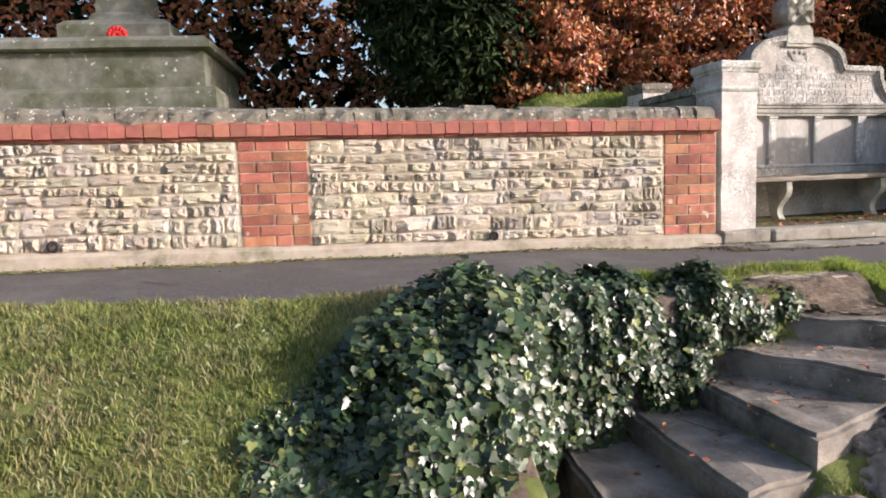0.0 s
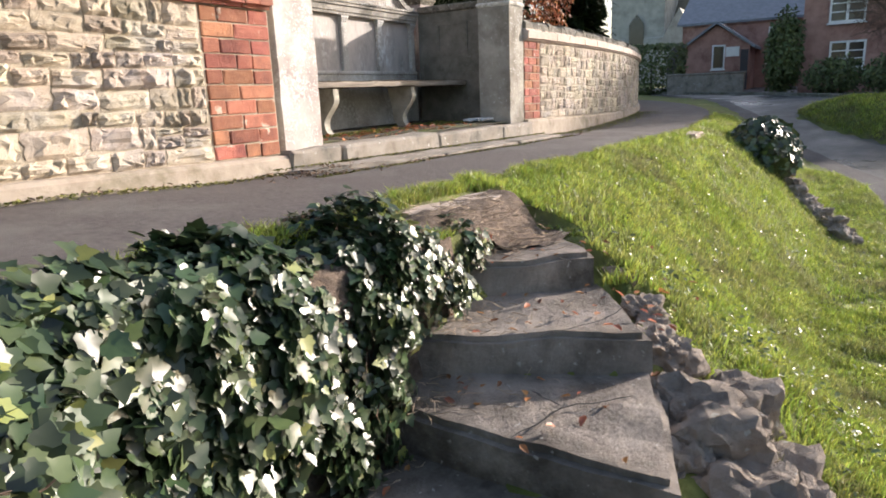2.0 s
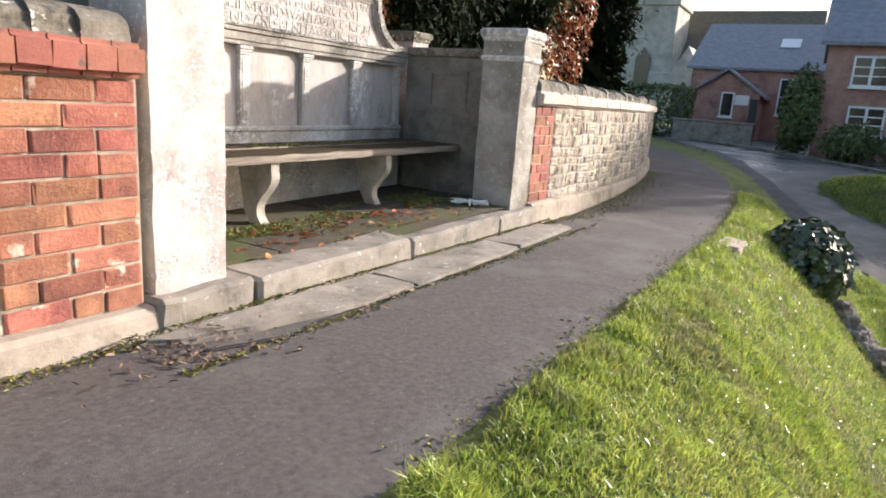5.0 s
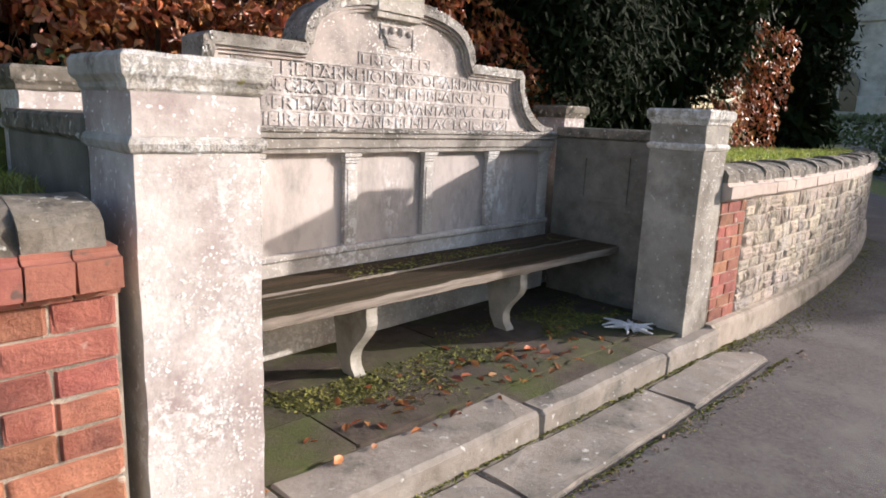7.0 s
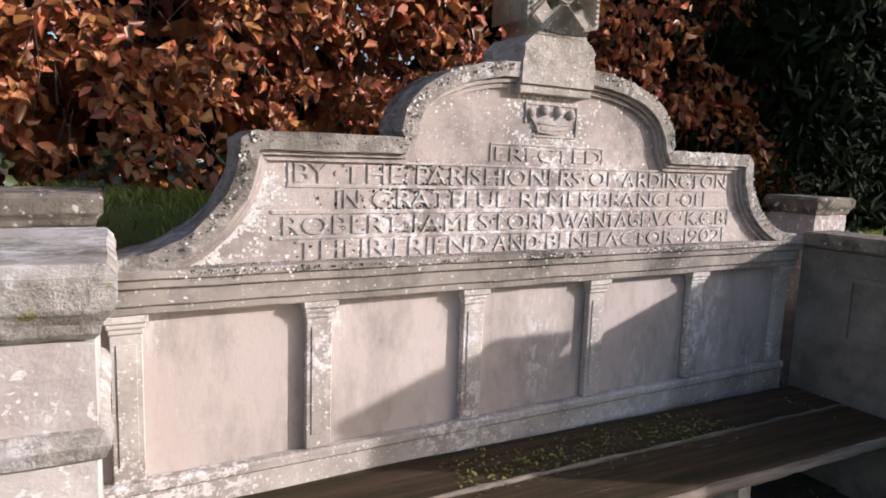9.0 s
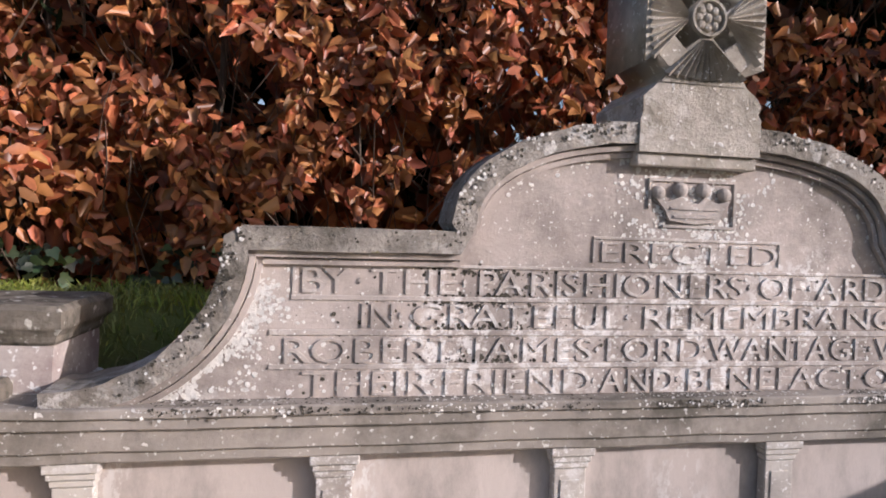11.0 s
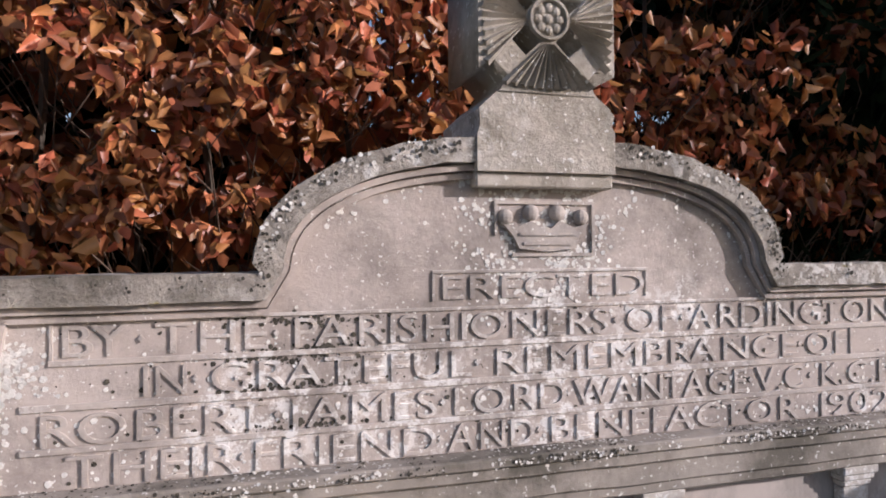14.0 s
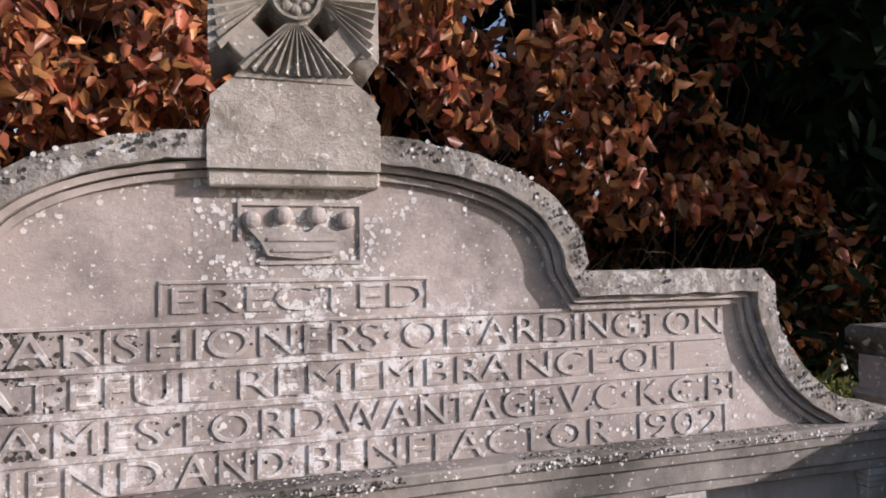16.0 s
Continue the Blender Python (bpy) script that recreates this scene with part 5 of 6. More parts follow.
for i in range(7):
    a = 0.9 * i
    bm = bmesh.new()
    foot = (10.2 + 0.35 * math.cos(a), 2.62 + 0.2 * math.sin(a))
    tip = (10.2 + 0.7 * math.cos(a), 2.62 + 0.35 * math.sin(a))
    twig = [(*foot, ground_z(*foot) - 0.03), ((foot[0] + tip[0]) / 2, (foot[1] + tip[1]) / 2, 0.45), (*tip, 0.62)]
    for q, r in zip(zip(twig, twig[1:]), (0.016, 0.010)):
        d = (Vector(q[1]) - Vector(q[0])).normalized()
        e = d.orthogonal().normalized()
        ends = [[bm.verts.new(Vector(c) + (e * math.cos(w) + d.cross(e) * math.sin(w)) * r) for w in (0.0, 1.257, 2.513, 3.770, 5.027)] for c in q]
        for k in range(5):
            bm.faces.new((ends[0][k], ends[0][(k + 1) % 5], ends[1][(k + 1) % 5], ends[1][k]))
    part("stem", bm, M_BARK, clump)

grid_sheet("soil_bed", [x for x in XS if -0.2 < x < 2.72], [y for y in YS if 1.8 < y < 3.3], lambda x, y: ground_z(x, y) + 0.007, M_SOIL,
           lambda x, y: ivy_bottom(x)[0] - 0.08 < y < ivy_top_y(x) - 0.06, label="bare brown soil under the ivy", category="soil")

# ---- grass ----
def blades(name, boxes, per_m2, height, label, seed=1, mat=None, width=1.0, where=None):
    g = np.random.default_rng(seed)
    pts = []
    for x0, x1, y0, y1 in boxes:
        n = int((x1 - x0) * (y1 - y0) * per_m2)
        for x, y in zip(g.uniform(x0, x1, n), g.uniform(y0, y1, n)):
            if where:
                if where(x, y):
                    pts.append((x, y, ground_z(x, y) - 0.004))
                continue
            if y > edge_y(x) - 0.01 + 0.05 * noise.noise(Vector((x * 9, y * 9, 0))) or y < road_y(x) + 0.05:
                continue
            if step_floor(x, y) is not None and y > 1.86 + 0.37 * (x - 1.22):
                continue
            if 1.1 < x < 2.6 and y < ivy_top_y(x) - 0.07:
                if y > 2.9:
                    continue
            if 0.7 < x < 1.35 and y > 1.9:
                continue
            if -0.1 < x < 1.2 and ivy_bottom(x)[0] - 0.02 < y < ivy_top_y(x) - 0.05:
                continue
            if 2.66 < x < 3.42 and 2.66 < y < 3.28 and y > 2.74 + 0.5 * (3.3 - x) - 0.03:
                continue
            if noise.noise(Vector((x * 2.1, y * 2.1, 4))) + 0.4 * noise.noise(Vector((x * 7, y * 7, 4))) < -0.85:
                continue
            pts.append((x, y, ground_z(x, y) - 0.004))
    p = np.array(pts)
    n = len(p)
    a = g.uniform(0, 2 * math.pi, n)
    h = height * g.uniform(0.45, 1.25, n) * np.array([0.95 + 0.8 * noise.noise(Vector((a_ * 5, b_ * 5, 1))) for a_, b_, c_ in pts])
    lean = g.normal(size=(n, 2)) * 0.5
    side = np.stack([np.cos(a), np.sin(a), np.zeros(n)], 1) * (0.0022 + 0.0012 * g.uniform(size=(n, 1))) * width
    mid = p + np.stack([lean[:, 0] * h * 0.35, lean[:, 1] * h * 0.35, h * 0.6], 1)
    tip = p + np.stack([lean[:, 0] * h, lean[:, 1] * h, h * 0.9], 1)
    v = np.stack([p - side, p + side, mid + side * 0.8, mid - side * 0.8, tip], 1).reshape(-1, 3)
    b = (np.arange(n) * 5)[:, None]
    loops = np.concatenate([b + np.array([[0, 1, 2, 3]]), b + np.array([[3, 2, 4]])], 1).ravel()
    starts = np.stack([np.arange(n) * 7, np.arange(n) * 7 + 4], 1).ravel()
    me = bpy.data.meshes.new(name)
    me.vertices.add(len(v))
    me.vertices.foreach_set("co", v.astype(np.float32).ravel())
    me.loops.add(len(loops))
    me.loops.foreach_set("vertex_index", loops.astype(np.int32))
    me.polygons.add(len(starts))
    me.polygons.foreach_set("loop_start", starts.astype(np.int32))
    me.update(calc_edges=True)
    me.materials.append(mat or M_GRASS)
    return tagged(new(name, me), label, "grass", "", "stuff")


blades("grass", [(-2.6, 1.1, 0.95, 3.9), (1.1, 3.0, 0.95, 2.0)], 7000, 0.045, "patchy worn grass on the bank", 2, M_GRASS_WORN)
blades("grass", [(14.0, 20.5, -2.8, 3.6)], 1400, 0.09, "bright green grass on the island mound", 9, None, 2.5, lambda x, y: ((x - 17.3) / 2.5) ** 2 + ((y - 0.7 - 0.55 * (x - 17.3)) / 1.35) ** 2 < 1)
blades("grass", [(8.05, 16.0, 5.2, 7.6)], 1000, 0.05, "mown green churchyard lawn behind the wall", 10, None, 2.0, lambda x, y: y > wall_y(x) + 0.3)
blades("grass", [(1.9, 3.9, 5.3, 7.2)], 3500, 0.045, "mown green churchyard lawn behind the wall", 12, None, 1.3, lambda x, y: x < 3.78)
blades("grass", [(3.7, 5.6, 6.48, 7.1)], 4000, 0.05, "mown green churchyard lawn behind the wall", 13, None, 1.3, lambda x, y: True)
blades("grass", [(1.36, 3.6, 2.98, 3.5)], 15000, 0.06, "long unkempt grass along the path edge", 6)
blades("grass", [(2.9, 6.5, 0.8, 3.5)], 9500, 0.05, "bright green grass on the steep bank", 3)
blades("grass", [(6.5, 13.0, 0.8, 3.8)], 3800, 0.06, "bright green grass on the steep bank", 4)

# ---- churchyard: hedge, yews and memorial ----
def hedge_leaves(x0, x1, y, depth, z0, z1, count, seed, size):
    g = np.random.default_rng(seed)
    x, z = g.uniform(x0, x1, count), z0 + (z1 - z0) * g.uniform(0, 1, count)
    d = g.uniform(0, 1, count) ** 1.5 * depth
    bump = np.array([0.30 * noise.noise(Vector((a * 1.6, b * 1.6, seed))) + 0.10 * noise.noise(Vector((a * 5, b * 5, seed))) for a, b in zip(x, z)])
    hole = np.array([noise.noise(Vector((a * 2.8, b * 2.8, seed + 5))) + 0.5 * noise.noise(Vector((a * 8, b * 8, seed + 5))) for a, b in zip(x, z)])
    keep = (hole > np.array([-0.10 + 0.09 * smooth((a - 6.2) / 0.5) * (a < 10) for a in x])) & ((z > z0 + 0.45) | (g.uniform(size=count) < 0.25 + (z - z0)))
    p = np.stack([x, y + bump + d, z], 1)[keep]
    n = np.stack([0.25 + g.normal(size=len(p)) * 0.55, -1 + g.normal(size=len(p)) * 0.4, 0.45 + g.normal(size=len(p)) * 0.5], 1)
    return p, n, g.uniform(*size, len(p))


hedge = thing("beech_hedge", 7, 7.3, 2.06, "tall copper beech hedge with dry russet leaves", "hedge")
hedge.matrix_world = Matrix.Identity(4)
p, n, s_ = hedge_leaves(2.7, 8.9, 6.95, 0.6, 2.3, 4.6, 30000, 1, (0.045, 0.088))
tagged(foliage("leaves", p, n, s_, LEAF, M_BEECH, hedge, 1.1, 11, 2.4), kind="stuff")
g = np.random.default_rng(9)
a = np.stack([g.uniform(2.7, 8.9, 1500), g.uniform(7.1, 7.7, 1500), g.uniform(2.1, 4.4, 1500)], 1)
twigs("twig_growth", a, a + np.stack([g.normal(size=1500) * 0.15, g.normal(size=1500) * 0.12 - 0.1, g.uniform(0.05, 0.45, 1500)], 1), 0.004, M_TWIG, hedge)
for x in np.arange(2.9, 8.9, 0.42):
    twigs("stem", [(x, 7.6, 2.0)], [(x + g.normal() * 0.2, 7.5 + g.normal() * 0.1, 4.5)], 0.022, M_BARK, hedge, "")
p, n, s_ = hedge_leaves(2.7, 8.9, 7.6, 0.7, 2.1, 4.5, 8000, 6, (0.12, 0.2))
tagged(foliage("back_leaves", p, n, s_, LEAF, M_BEECH, hedge, 0.5, 12), kind="stuff")
# near-black leaf layer behind the hedge paints the shade in its gaps
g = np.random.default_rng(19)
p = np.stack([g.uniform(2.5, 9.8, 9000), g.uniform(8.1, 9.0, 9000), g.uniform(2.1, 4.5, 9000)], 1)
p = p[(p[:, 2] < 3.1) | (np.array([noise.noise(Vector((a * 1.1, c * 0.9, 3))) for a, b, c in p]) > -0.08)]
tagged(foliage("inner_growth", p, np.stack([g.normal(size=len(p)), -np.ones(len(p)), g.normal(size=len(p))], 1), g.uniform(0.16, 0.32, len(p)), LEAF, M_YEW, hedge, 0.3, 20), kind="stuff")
p, n, s_ = hedge_leaves(2.9, 9.0, 6.95, 0.4, 2.05, 2.6, 2600, 7, (0.03, 0.06))
under = foliage("ivy_groundcover", p, n, s_, IVY_LEAF, M_IVY, None, 0.6, 13)
tagged(under, "dark ivy creeping along the foot of the hedge", "ivy", "", "stuff")

hedge_b = thing("beech_hedge", -2, 10.2, 2.06, "copper beech hedge behind the stone memorial", "hedge")
hedge_b.matrix_world = Matrix.Identity(4)
p, n, s_ = hedge_leaves(-9.0, 2.9, 10.0, 0.7, 2.2, 5.6, 22000, 3, (0.07, 0.12))
tagged(foliage("leaves", p, n, s_, LEAF, M_BEECH, hedge_b, 1.0, 14, 2.4), kind="stuff")
# near-black backing leaves stand in for shade inside this hedge too
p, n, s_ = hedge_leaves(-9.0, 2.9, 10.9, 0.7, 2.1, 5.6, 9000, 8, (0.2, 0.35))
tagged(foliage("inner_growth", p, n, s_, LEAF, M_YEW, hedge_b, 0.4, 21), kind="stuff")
hedge_c = thing("beech_hedge", 12.8, 7.0, 2.06, "clipped end of russet beech hedge between dark yews", "hedge")
hedge_c.matrix_world = Matrix.Identity(4)
p, n, s_ = hedge_leaves(12.0, 13.5, 6.45, 1.0, 2.0, 3.7, 7000, 4, (0.06, 0.1))
tagged(foliage("leaves", p, n, s_, LEAF, M_BEECH, hedge_c, 1.0, 15), kind="stuff")
for x in (12.2, 12.55, 12.9, 13.25):
    twigs("stem", [(x, 7.0, 2.0)], [(x + 0.08, 6.95, 3.6)], 0.02, M_BARK, hedge_c, "")


def tube(bm, line, radii, sides=8):
    rings = []
    for i, (p_, r) in enumerate(zip(line, radii)):
        d = (Vector(line[min(i + 1, len(line) - 1)]) - Vector(line[max(i - 1, 0)])).normalized()
        s = d.orthogonal().normalized()
        u = d.cross(s)
        rings.append([bm.verts.new(Vector(p_) + (s * math.cos(2 * math.pi * j / sides) + u * math.sin(2 * math.pi * j / sides)) * r) for j in range(sides)])
    for r, s in zip(rings, rings[1:]):
        for j in range(sides):
            bm.faces.new((r[j], r[(j + 1) % sides], s[(j + 1) % sides], s[j]))
    bm.faces.new(rings[0])
    bm.faces.new(rings[-1])


def yew(x, y, z0, low, high, radius, count, seed, label, mat=None, leaf=(0.06, 0.14), shape=None):
    t = thing("yew_tree", x, y, z0, label, "yew tree", "yew trees")
    t.matrix_world = Matrix.Translation((x, y, z0))
    bm = bmesh.new()
    line = [(0, 0, -0.1), (0.03, 0.02, (high - z0) * 0.35), (-0.04, 0.05, (high - z0) * 0.7), (0, 0, (high - z0) * 0.95)]
    tube(bm, line, [radius * 0.16, radius * 0.12, radius * 0.07, 0.02])
    g = np.random.default_rng(seed)
    for i in range(14):
        a, h = g.uniform(0, 2 * math.pi), g.uniform(low - z0, (high - z0) * 0.8)
        e = Vector((math.cos(a) * radius * 0.8, math.sin(a) * radius * 0.8, h + radius * 0.25))
        tube(bm, [(0, 0, h - 0.1), tuple(e * 0.5 + Vector((0, 0, h * 0.5))), tuple(e)], [0.05, 0.035, 0.01], 5)
    part("trunk", bm, M_BARK, t)
    # clumps of sprays over an uneven crown
    clumps = 150
    f = g.uniform(0, 1, clumps)
    a = g.uniform(0, 2 * math.pi, clumps)
    prof = radius * np.clip(np.sin(np.pi * (0.12 + 0.80 * f)) ** 0.6, 0.15, 1) * g.uniform(0.55, 1.0, clumps)
    cen = np.stack([np.cos(a) * prof, np.sin(a) * prof, low - z0 + (high - low) * f], 1)
    inner = g.uniform(0, 1, (count // 3, 3))
    ang, fr = inner[:, 0] * 2 * math.pi, inner[:, 1]
    rad = radius * 0.8 * np.clip(np.sin(np.pi * (0.12 + 0.80 * fr)) ** 0.6, 0.15, 1) * inner[:, 2] ** 0.4
    pin = np.stack([np.cos(ang) * rad, np.sin(ang) * rad, low - z0 + 0.1 + (high - low) * fr], 1)
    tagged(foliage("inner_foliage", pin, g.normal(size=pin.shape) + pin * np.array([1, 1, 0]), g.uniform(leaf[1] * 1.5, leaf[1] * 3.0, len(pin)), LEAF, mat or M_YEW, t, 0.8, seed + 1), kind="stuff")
    k = g.integers(0, clumps, count)
    off = g.normal(size=(count, 3)) * np.array([0.2, 0.2, 0.26]) * max(0.8, radius) * 0.85
    p = cen[k] + off
    n = cen[k] * np.array([1, 1, 0.1]) + g.normal(size=(count, 3)) * 0.6 + np.array([0, 0, 0.4])
    tagged(foliage("crown", p, n, g.uniform(*leaf, count), NEEDLE if shape is None else shape, mat or M_YEW, t, 1.2, seed), kind="stuff")
    return t


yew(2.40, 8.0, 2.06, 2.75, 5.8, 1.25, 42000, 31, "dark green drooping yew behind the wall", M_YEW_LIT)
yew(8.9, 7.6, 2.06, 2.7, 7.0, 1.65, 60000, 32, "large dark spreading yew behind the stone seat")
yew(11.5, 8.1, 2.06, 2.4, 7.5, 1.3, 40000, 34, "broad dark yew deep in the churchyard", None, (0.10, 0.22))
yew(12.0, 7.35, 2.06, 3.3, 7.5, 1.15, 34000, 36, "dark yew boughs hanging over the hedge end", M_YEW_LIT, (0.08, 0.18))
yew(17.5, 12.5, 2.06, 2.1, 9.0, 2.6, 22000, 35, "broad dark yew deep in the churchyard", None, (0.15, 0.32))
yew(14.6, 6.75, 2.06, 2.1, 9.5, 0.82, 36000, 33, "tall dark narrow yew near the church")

mem = thing("war_memorial", -1.5, 9.0, 2.06, "greened stepped stone memorial base with plinth and shaft", "memorial", turn=-9)
for name, w0, w1, rings in (("base_step", 1.22, 1.05, [(-0.1, 0), (0.55, 0), (0.60, -0.02)]), ("plinth_body", 1.08, 0.95, [(0.602, 0), (1.0, 0), (1.01, 0.0)]), ("plinth_cap", 1.08, 0.95, [(1.012, 0.05), (1.03, 0.1), (1.1, 0.1), (1.16, 0.02)]),
                            ("upper_block", 0.62, 0.55, [(1.162, 0), (1.40, 0), (1.46, -0.06)]), ("shaft", 0.28, 0.28, [(1.462, 0.08), (1.56, 0.04), (1.60, 0), (3.6, -0.06)])):
    bm = bmesh.new()
    stacked(bm, -w0, w0, -w1, w1, rings)
    bmesh.ops.subdivide_edges(bm, edges=list(bm.edges), cuts=3, use_grid_fill=True)
    roughen(bm, 0.012, 3)
    part(name, bm, M_MEMORIAL, mem)
wreath = thing("poppy_wreath", -1.53, 8.36, 3.28, "small bright red poppy wreath on the memorial", "wreath")
bm = bmesh.new()
for i in range(26):
    a, r = 2 * math.pi * i / 13, 0.085 if i < 13 else 0.04
    res = bmesh.ops.create_icosphere(bm, subdivisions=1, radius=0.034)
    for v in res["verts"]:
        v.co = v.co + Vector((r * math.cos(a), -0.03 + 0.3 * v.co.y, 0.02 + r * math.sin(a)))
part("poppies", bm, M_POPPY, wreath)

# ---- far buildings ----
def gabled(name, x0, x1, y0, y1, z0, eave, ridge, along, wall_mat, roof_mat, label, category, over=0.25):
    """A house over a rectangle; its ridge runs along x or y."""
    t = thing(name, 0, 0, 0, label, category)
    t.matrix_world = Matrix.Identity(4)
    bm = bmesh.new()
    if along == "y":
        xm = (x0 + x1) / 2
        prism(bm, [(x0, z0), (x1, z0), (x1, eave), (xm, ridge - 0.05), (x0, eave)], y0, y1)
    else:
        ym = (y0 + y1) / 2
        prism(bm, [(y0, z0), (y1, z0), (y1, eave), (ym, ridge - 0.05), (y0, eave)], x0, x1)
        for v in bm.verts:
            v.co = Vector((v.co.y, v.co.x, v.co.z))
    bmesh.ops.triangulate(bm, faces=[f for f in bm.faces if len(f.verts) > 4])
    part("wall", bm, wall_mat, t)
    for side in (0, 1):
        bm = bmesh.new()
        a0, a1 = (x0, x1) if along == "y" else (y0, y1)
        m, e = (a0 + a1) / 2, (a0 - over if side == 0 else a1 + over)
        drop = eave - over * (ridge - eave) / ((a1 - a0) / 2)
        b0, b1 = (y0 - over, y1 + over) if along == "y" else (x0 - over, x1 + over)
        prism(bm, [(e, drop), (m, ridge), (m, ridge + 0.12), (e, drop + 0.12)], b0, b1)
        if along == "x":
            for v in bm.verts:
                v.co = Vector((v.co.y, v.co.x, v.co.z))
        part("roof", bm, roof_mat, t)
    return t


def window_in(parent, x, y0, y1, z0, z1, bars=2, rows=2):
    """A white window on a wall that faces -x."""
    w = link("window", [(x - 0.02, y0, z0), (x - 0.02, y1, z0), (x - 0.02, y1, z1), (x - 0.02, y0, z1)], [(0, 1, 2, 3)], M_GLASS_DARK, parent, "white-framed window")
    bm = bmesh.new()
    f = 0.07
    for a, b, c, d in ((y0 - f, y1 + f, z0 - f, z0), (y0 - f, y1 + f, z1, z1 + f), (y0 - f, y0, z0, z1), (y1, y1 + f, z0, z1)):
        block(bm, x - 0.07, x - 0.03, a, b, c, d)
    for i in range(1, bars):
        y = y0 + (y1 - y0) * i / bars
        block(bm, x - 0.065, x - 0.03, y - 0.045, y + 0.045, z0, z1)
    for i in range(1, rows):
        z = z0 + (z1 - z0) * i / rows
        block(bm, x - 0.06, x - 0.03, y0, y1, z - 0.02, z + 0.02)
    block(bm, x - 0.12, x - 0.03, y0 - 0.12, y1 + 0.12, z0 - f - 0.06, z0 - f)
    part("frame", bm, M_WHITE, w)
    return w


cottage = gabled("brick_cottage", 28.2, 35.5, -2.2, 3.1, 0.3, 4.6, 7.2, "y", M_BRICKWALL, M_SLATE, "two-storey red brick cottage with white casement windows", "cottage")
for y0, y1, z0, z1 in ((1.3, 2.25, 3.2, 4.05), (1.2, 2.15, 1.65, 2.45), (-1.2, -0.3, 1.65, 2.45), (-1.2, -0.3, 3.2, 4.0)):
    window_in(cottage, 28.2, y0, y1, z0, z1, 2, 3)
bm = bmesh.new()
block(bm, 31.6, 32.4, 2.1, 2.9, 5.5, 8.2)
block(bm, 31.5, 32.5, 2.0, 3.0, 8.2, 8.45)
part("chimney", bm, M_BRICKWALL, cottage)
wing = gabled("brick_schoolhouse", 38.5, 49.0, 3.12, 9.2, 0.3, 4.3, 6.9, "y", M_BRICKWALL, M_SLATE, "long low brick building with blue slate roof", "house")
window_in(wing, 38.5, 4.0, 5.0, 2.2, 3.8, 1, 2)
link("rooflight", [(40.6, 4.6, 5.52), (40.6, 5.5, 5.52), (41.6, 5.5, 6.04), (41.6, 4.6, 6.04)], [(0, 1, 2, 3)], M_WHITE, wing, "small bright roof light")
porch = gabled("brick_porch", 35.9, 38.4, 5.6, 8.6, 0.3, 2.95, 4.0, "x", M_BRICKWALL, M_SLATE, "gabled red brick porch with notice board", "house")
window_in(porch, 35.9, 6.75, 7.2, 1.95, 2.95, 1, 1)
bm = bmesh.new()
block(bm, 35.82, 35.88, 6.05, 6.65, 2.45, 2.9)
part("notice_board", bm, M_WHITE, porch, "white notice board")
bm = bmesh.new()
block(bm, 35.84, 35.89, 5.65, 5.98, 0.9, 2.75)
part("door", bm, M_DOOR, porch, "dark door")
low = thing("garden_wall", 31.8, 6.8, 0.6, "low pale rendered garden wall in front of the porch", "wall")
low.matrix_world = Matrix.Identity(4)
bm = bmesh.new()
block(bm, 31.7, 32.0, 5.3, 8.45, 0.4, 1.62, 0.02)
roughen(bm, 0.02, 1)
part("wall_body", bm, M_KERB, low)
bm = bmesh.new()
block(bm, 31.65, 32.05, 5.25, 8.5, 1.625, 1.70, 0.02)
part("wall_coping", bm, M_KERB, low)

church = gabled("church", 62.0, 72.0, 4.8, 15.5, 0.5, 6.6, 10.9, "y", M_CHURCH, M_TILE, "pale stone church with brown tiled nave roof and tower", "church", 0.4)
bm = bmesh.new()
stacked(bm, 58.6, 63.6, 14.6, 19.0, [(0.5, 0.2), (5.0, 0.2), (5.1, 0), (10.2, 0), (10.3, 0.18), (10.6, 0.18), (10.7, -0.05), (17.0, -0.1), (17.1, 0.1), (17.8, 0.1)])
part("tower", bm, M_CHURCH, church)
for z in (4.0, 12.0):
    bm = bmesh.new()
    prism(bm, [(16.2, z), (17.4, z), (17.4, z + 2.2), (16.8, z + 3.0), (16.2, z + 2.2)], 58.35, 58.5)
    for v in bm.verts:
        v.co = Vector((v.co.y, v.co.x, v.co.z))
    part("tower_window", bm, M_GLASS_DARK, church, "tall pointed louvred window")
bm = bmesh.new()
prism(bm, [(10.6, 0.5), (13.4, 0.5), (13.4, 4.0), (12.0, 6.5), (10.6, 4.0)], 51.4, 60.0)
for v in bm.verts:
    v.co = Vector((v.co.y, v.co.x, v.co.z))
bmesh.ops.triangulate(bm, faces=[f for f in bm.faces if len(f.verts) > 4])
part("church_porch", bm, M_CHURCH, church, "gabled pale stone porch")
bm = bmesh.new()
prism(bm, [(11.3, 0.6), (12.7, 0.6), (12.7, 3.2), (12.0, 4.1), (11.3, 3.2)], 51.3, 51.42)
for v in bm.verts:
    v.co = Vector((v.co.y, v.co.x, v.co.z))
part("arch_opening", bm, M_DOOR, church, "dark pointed arch")


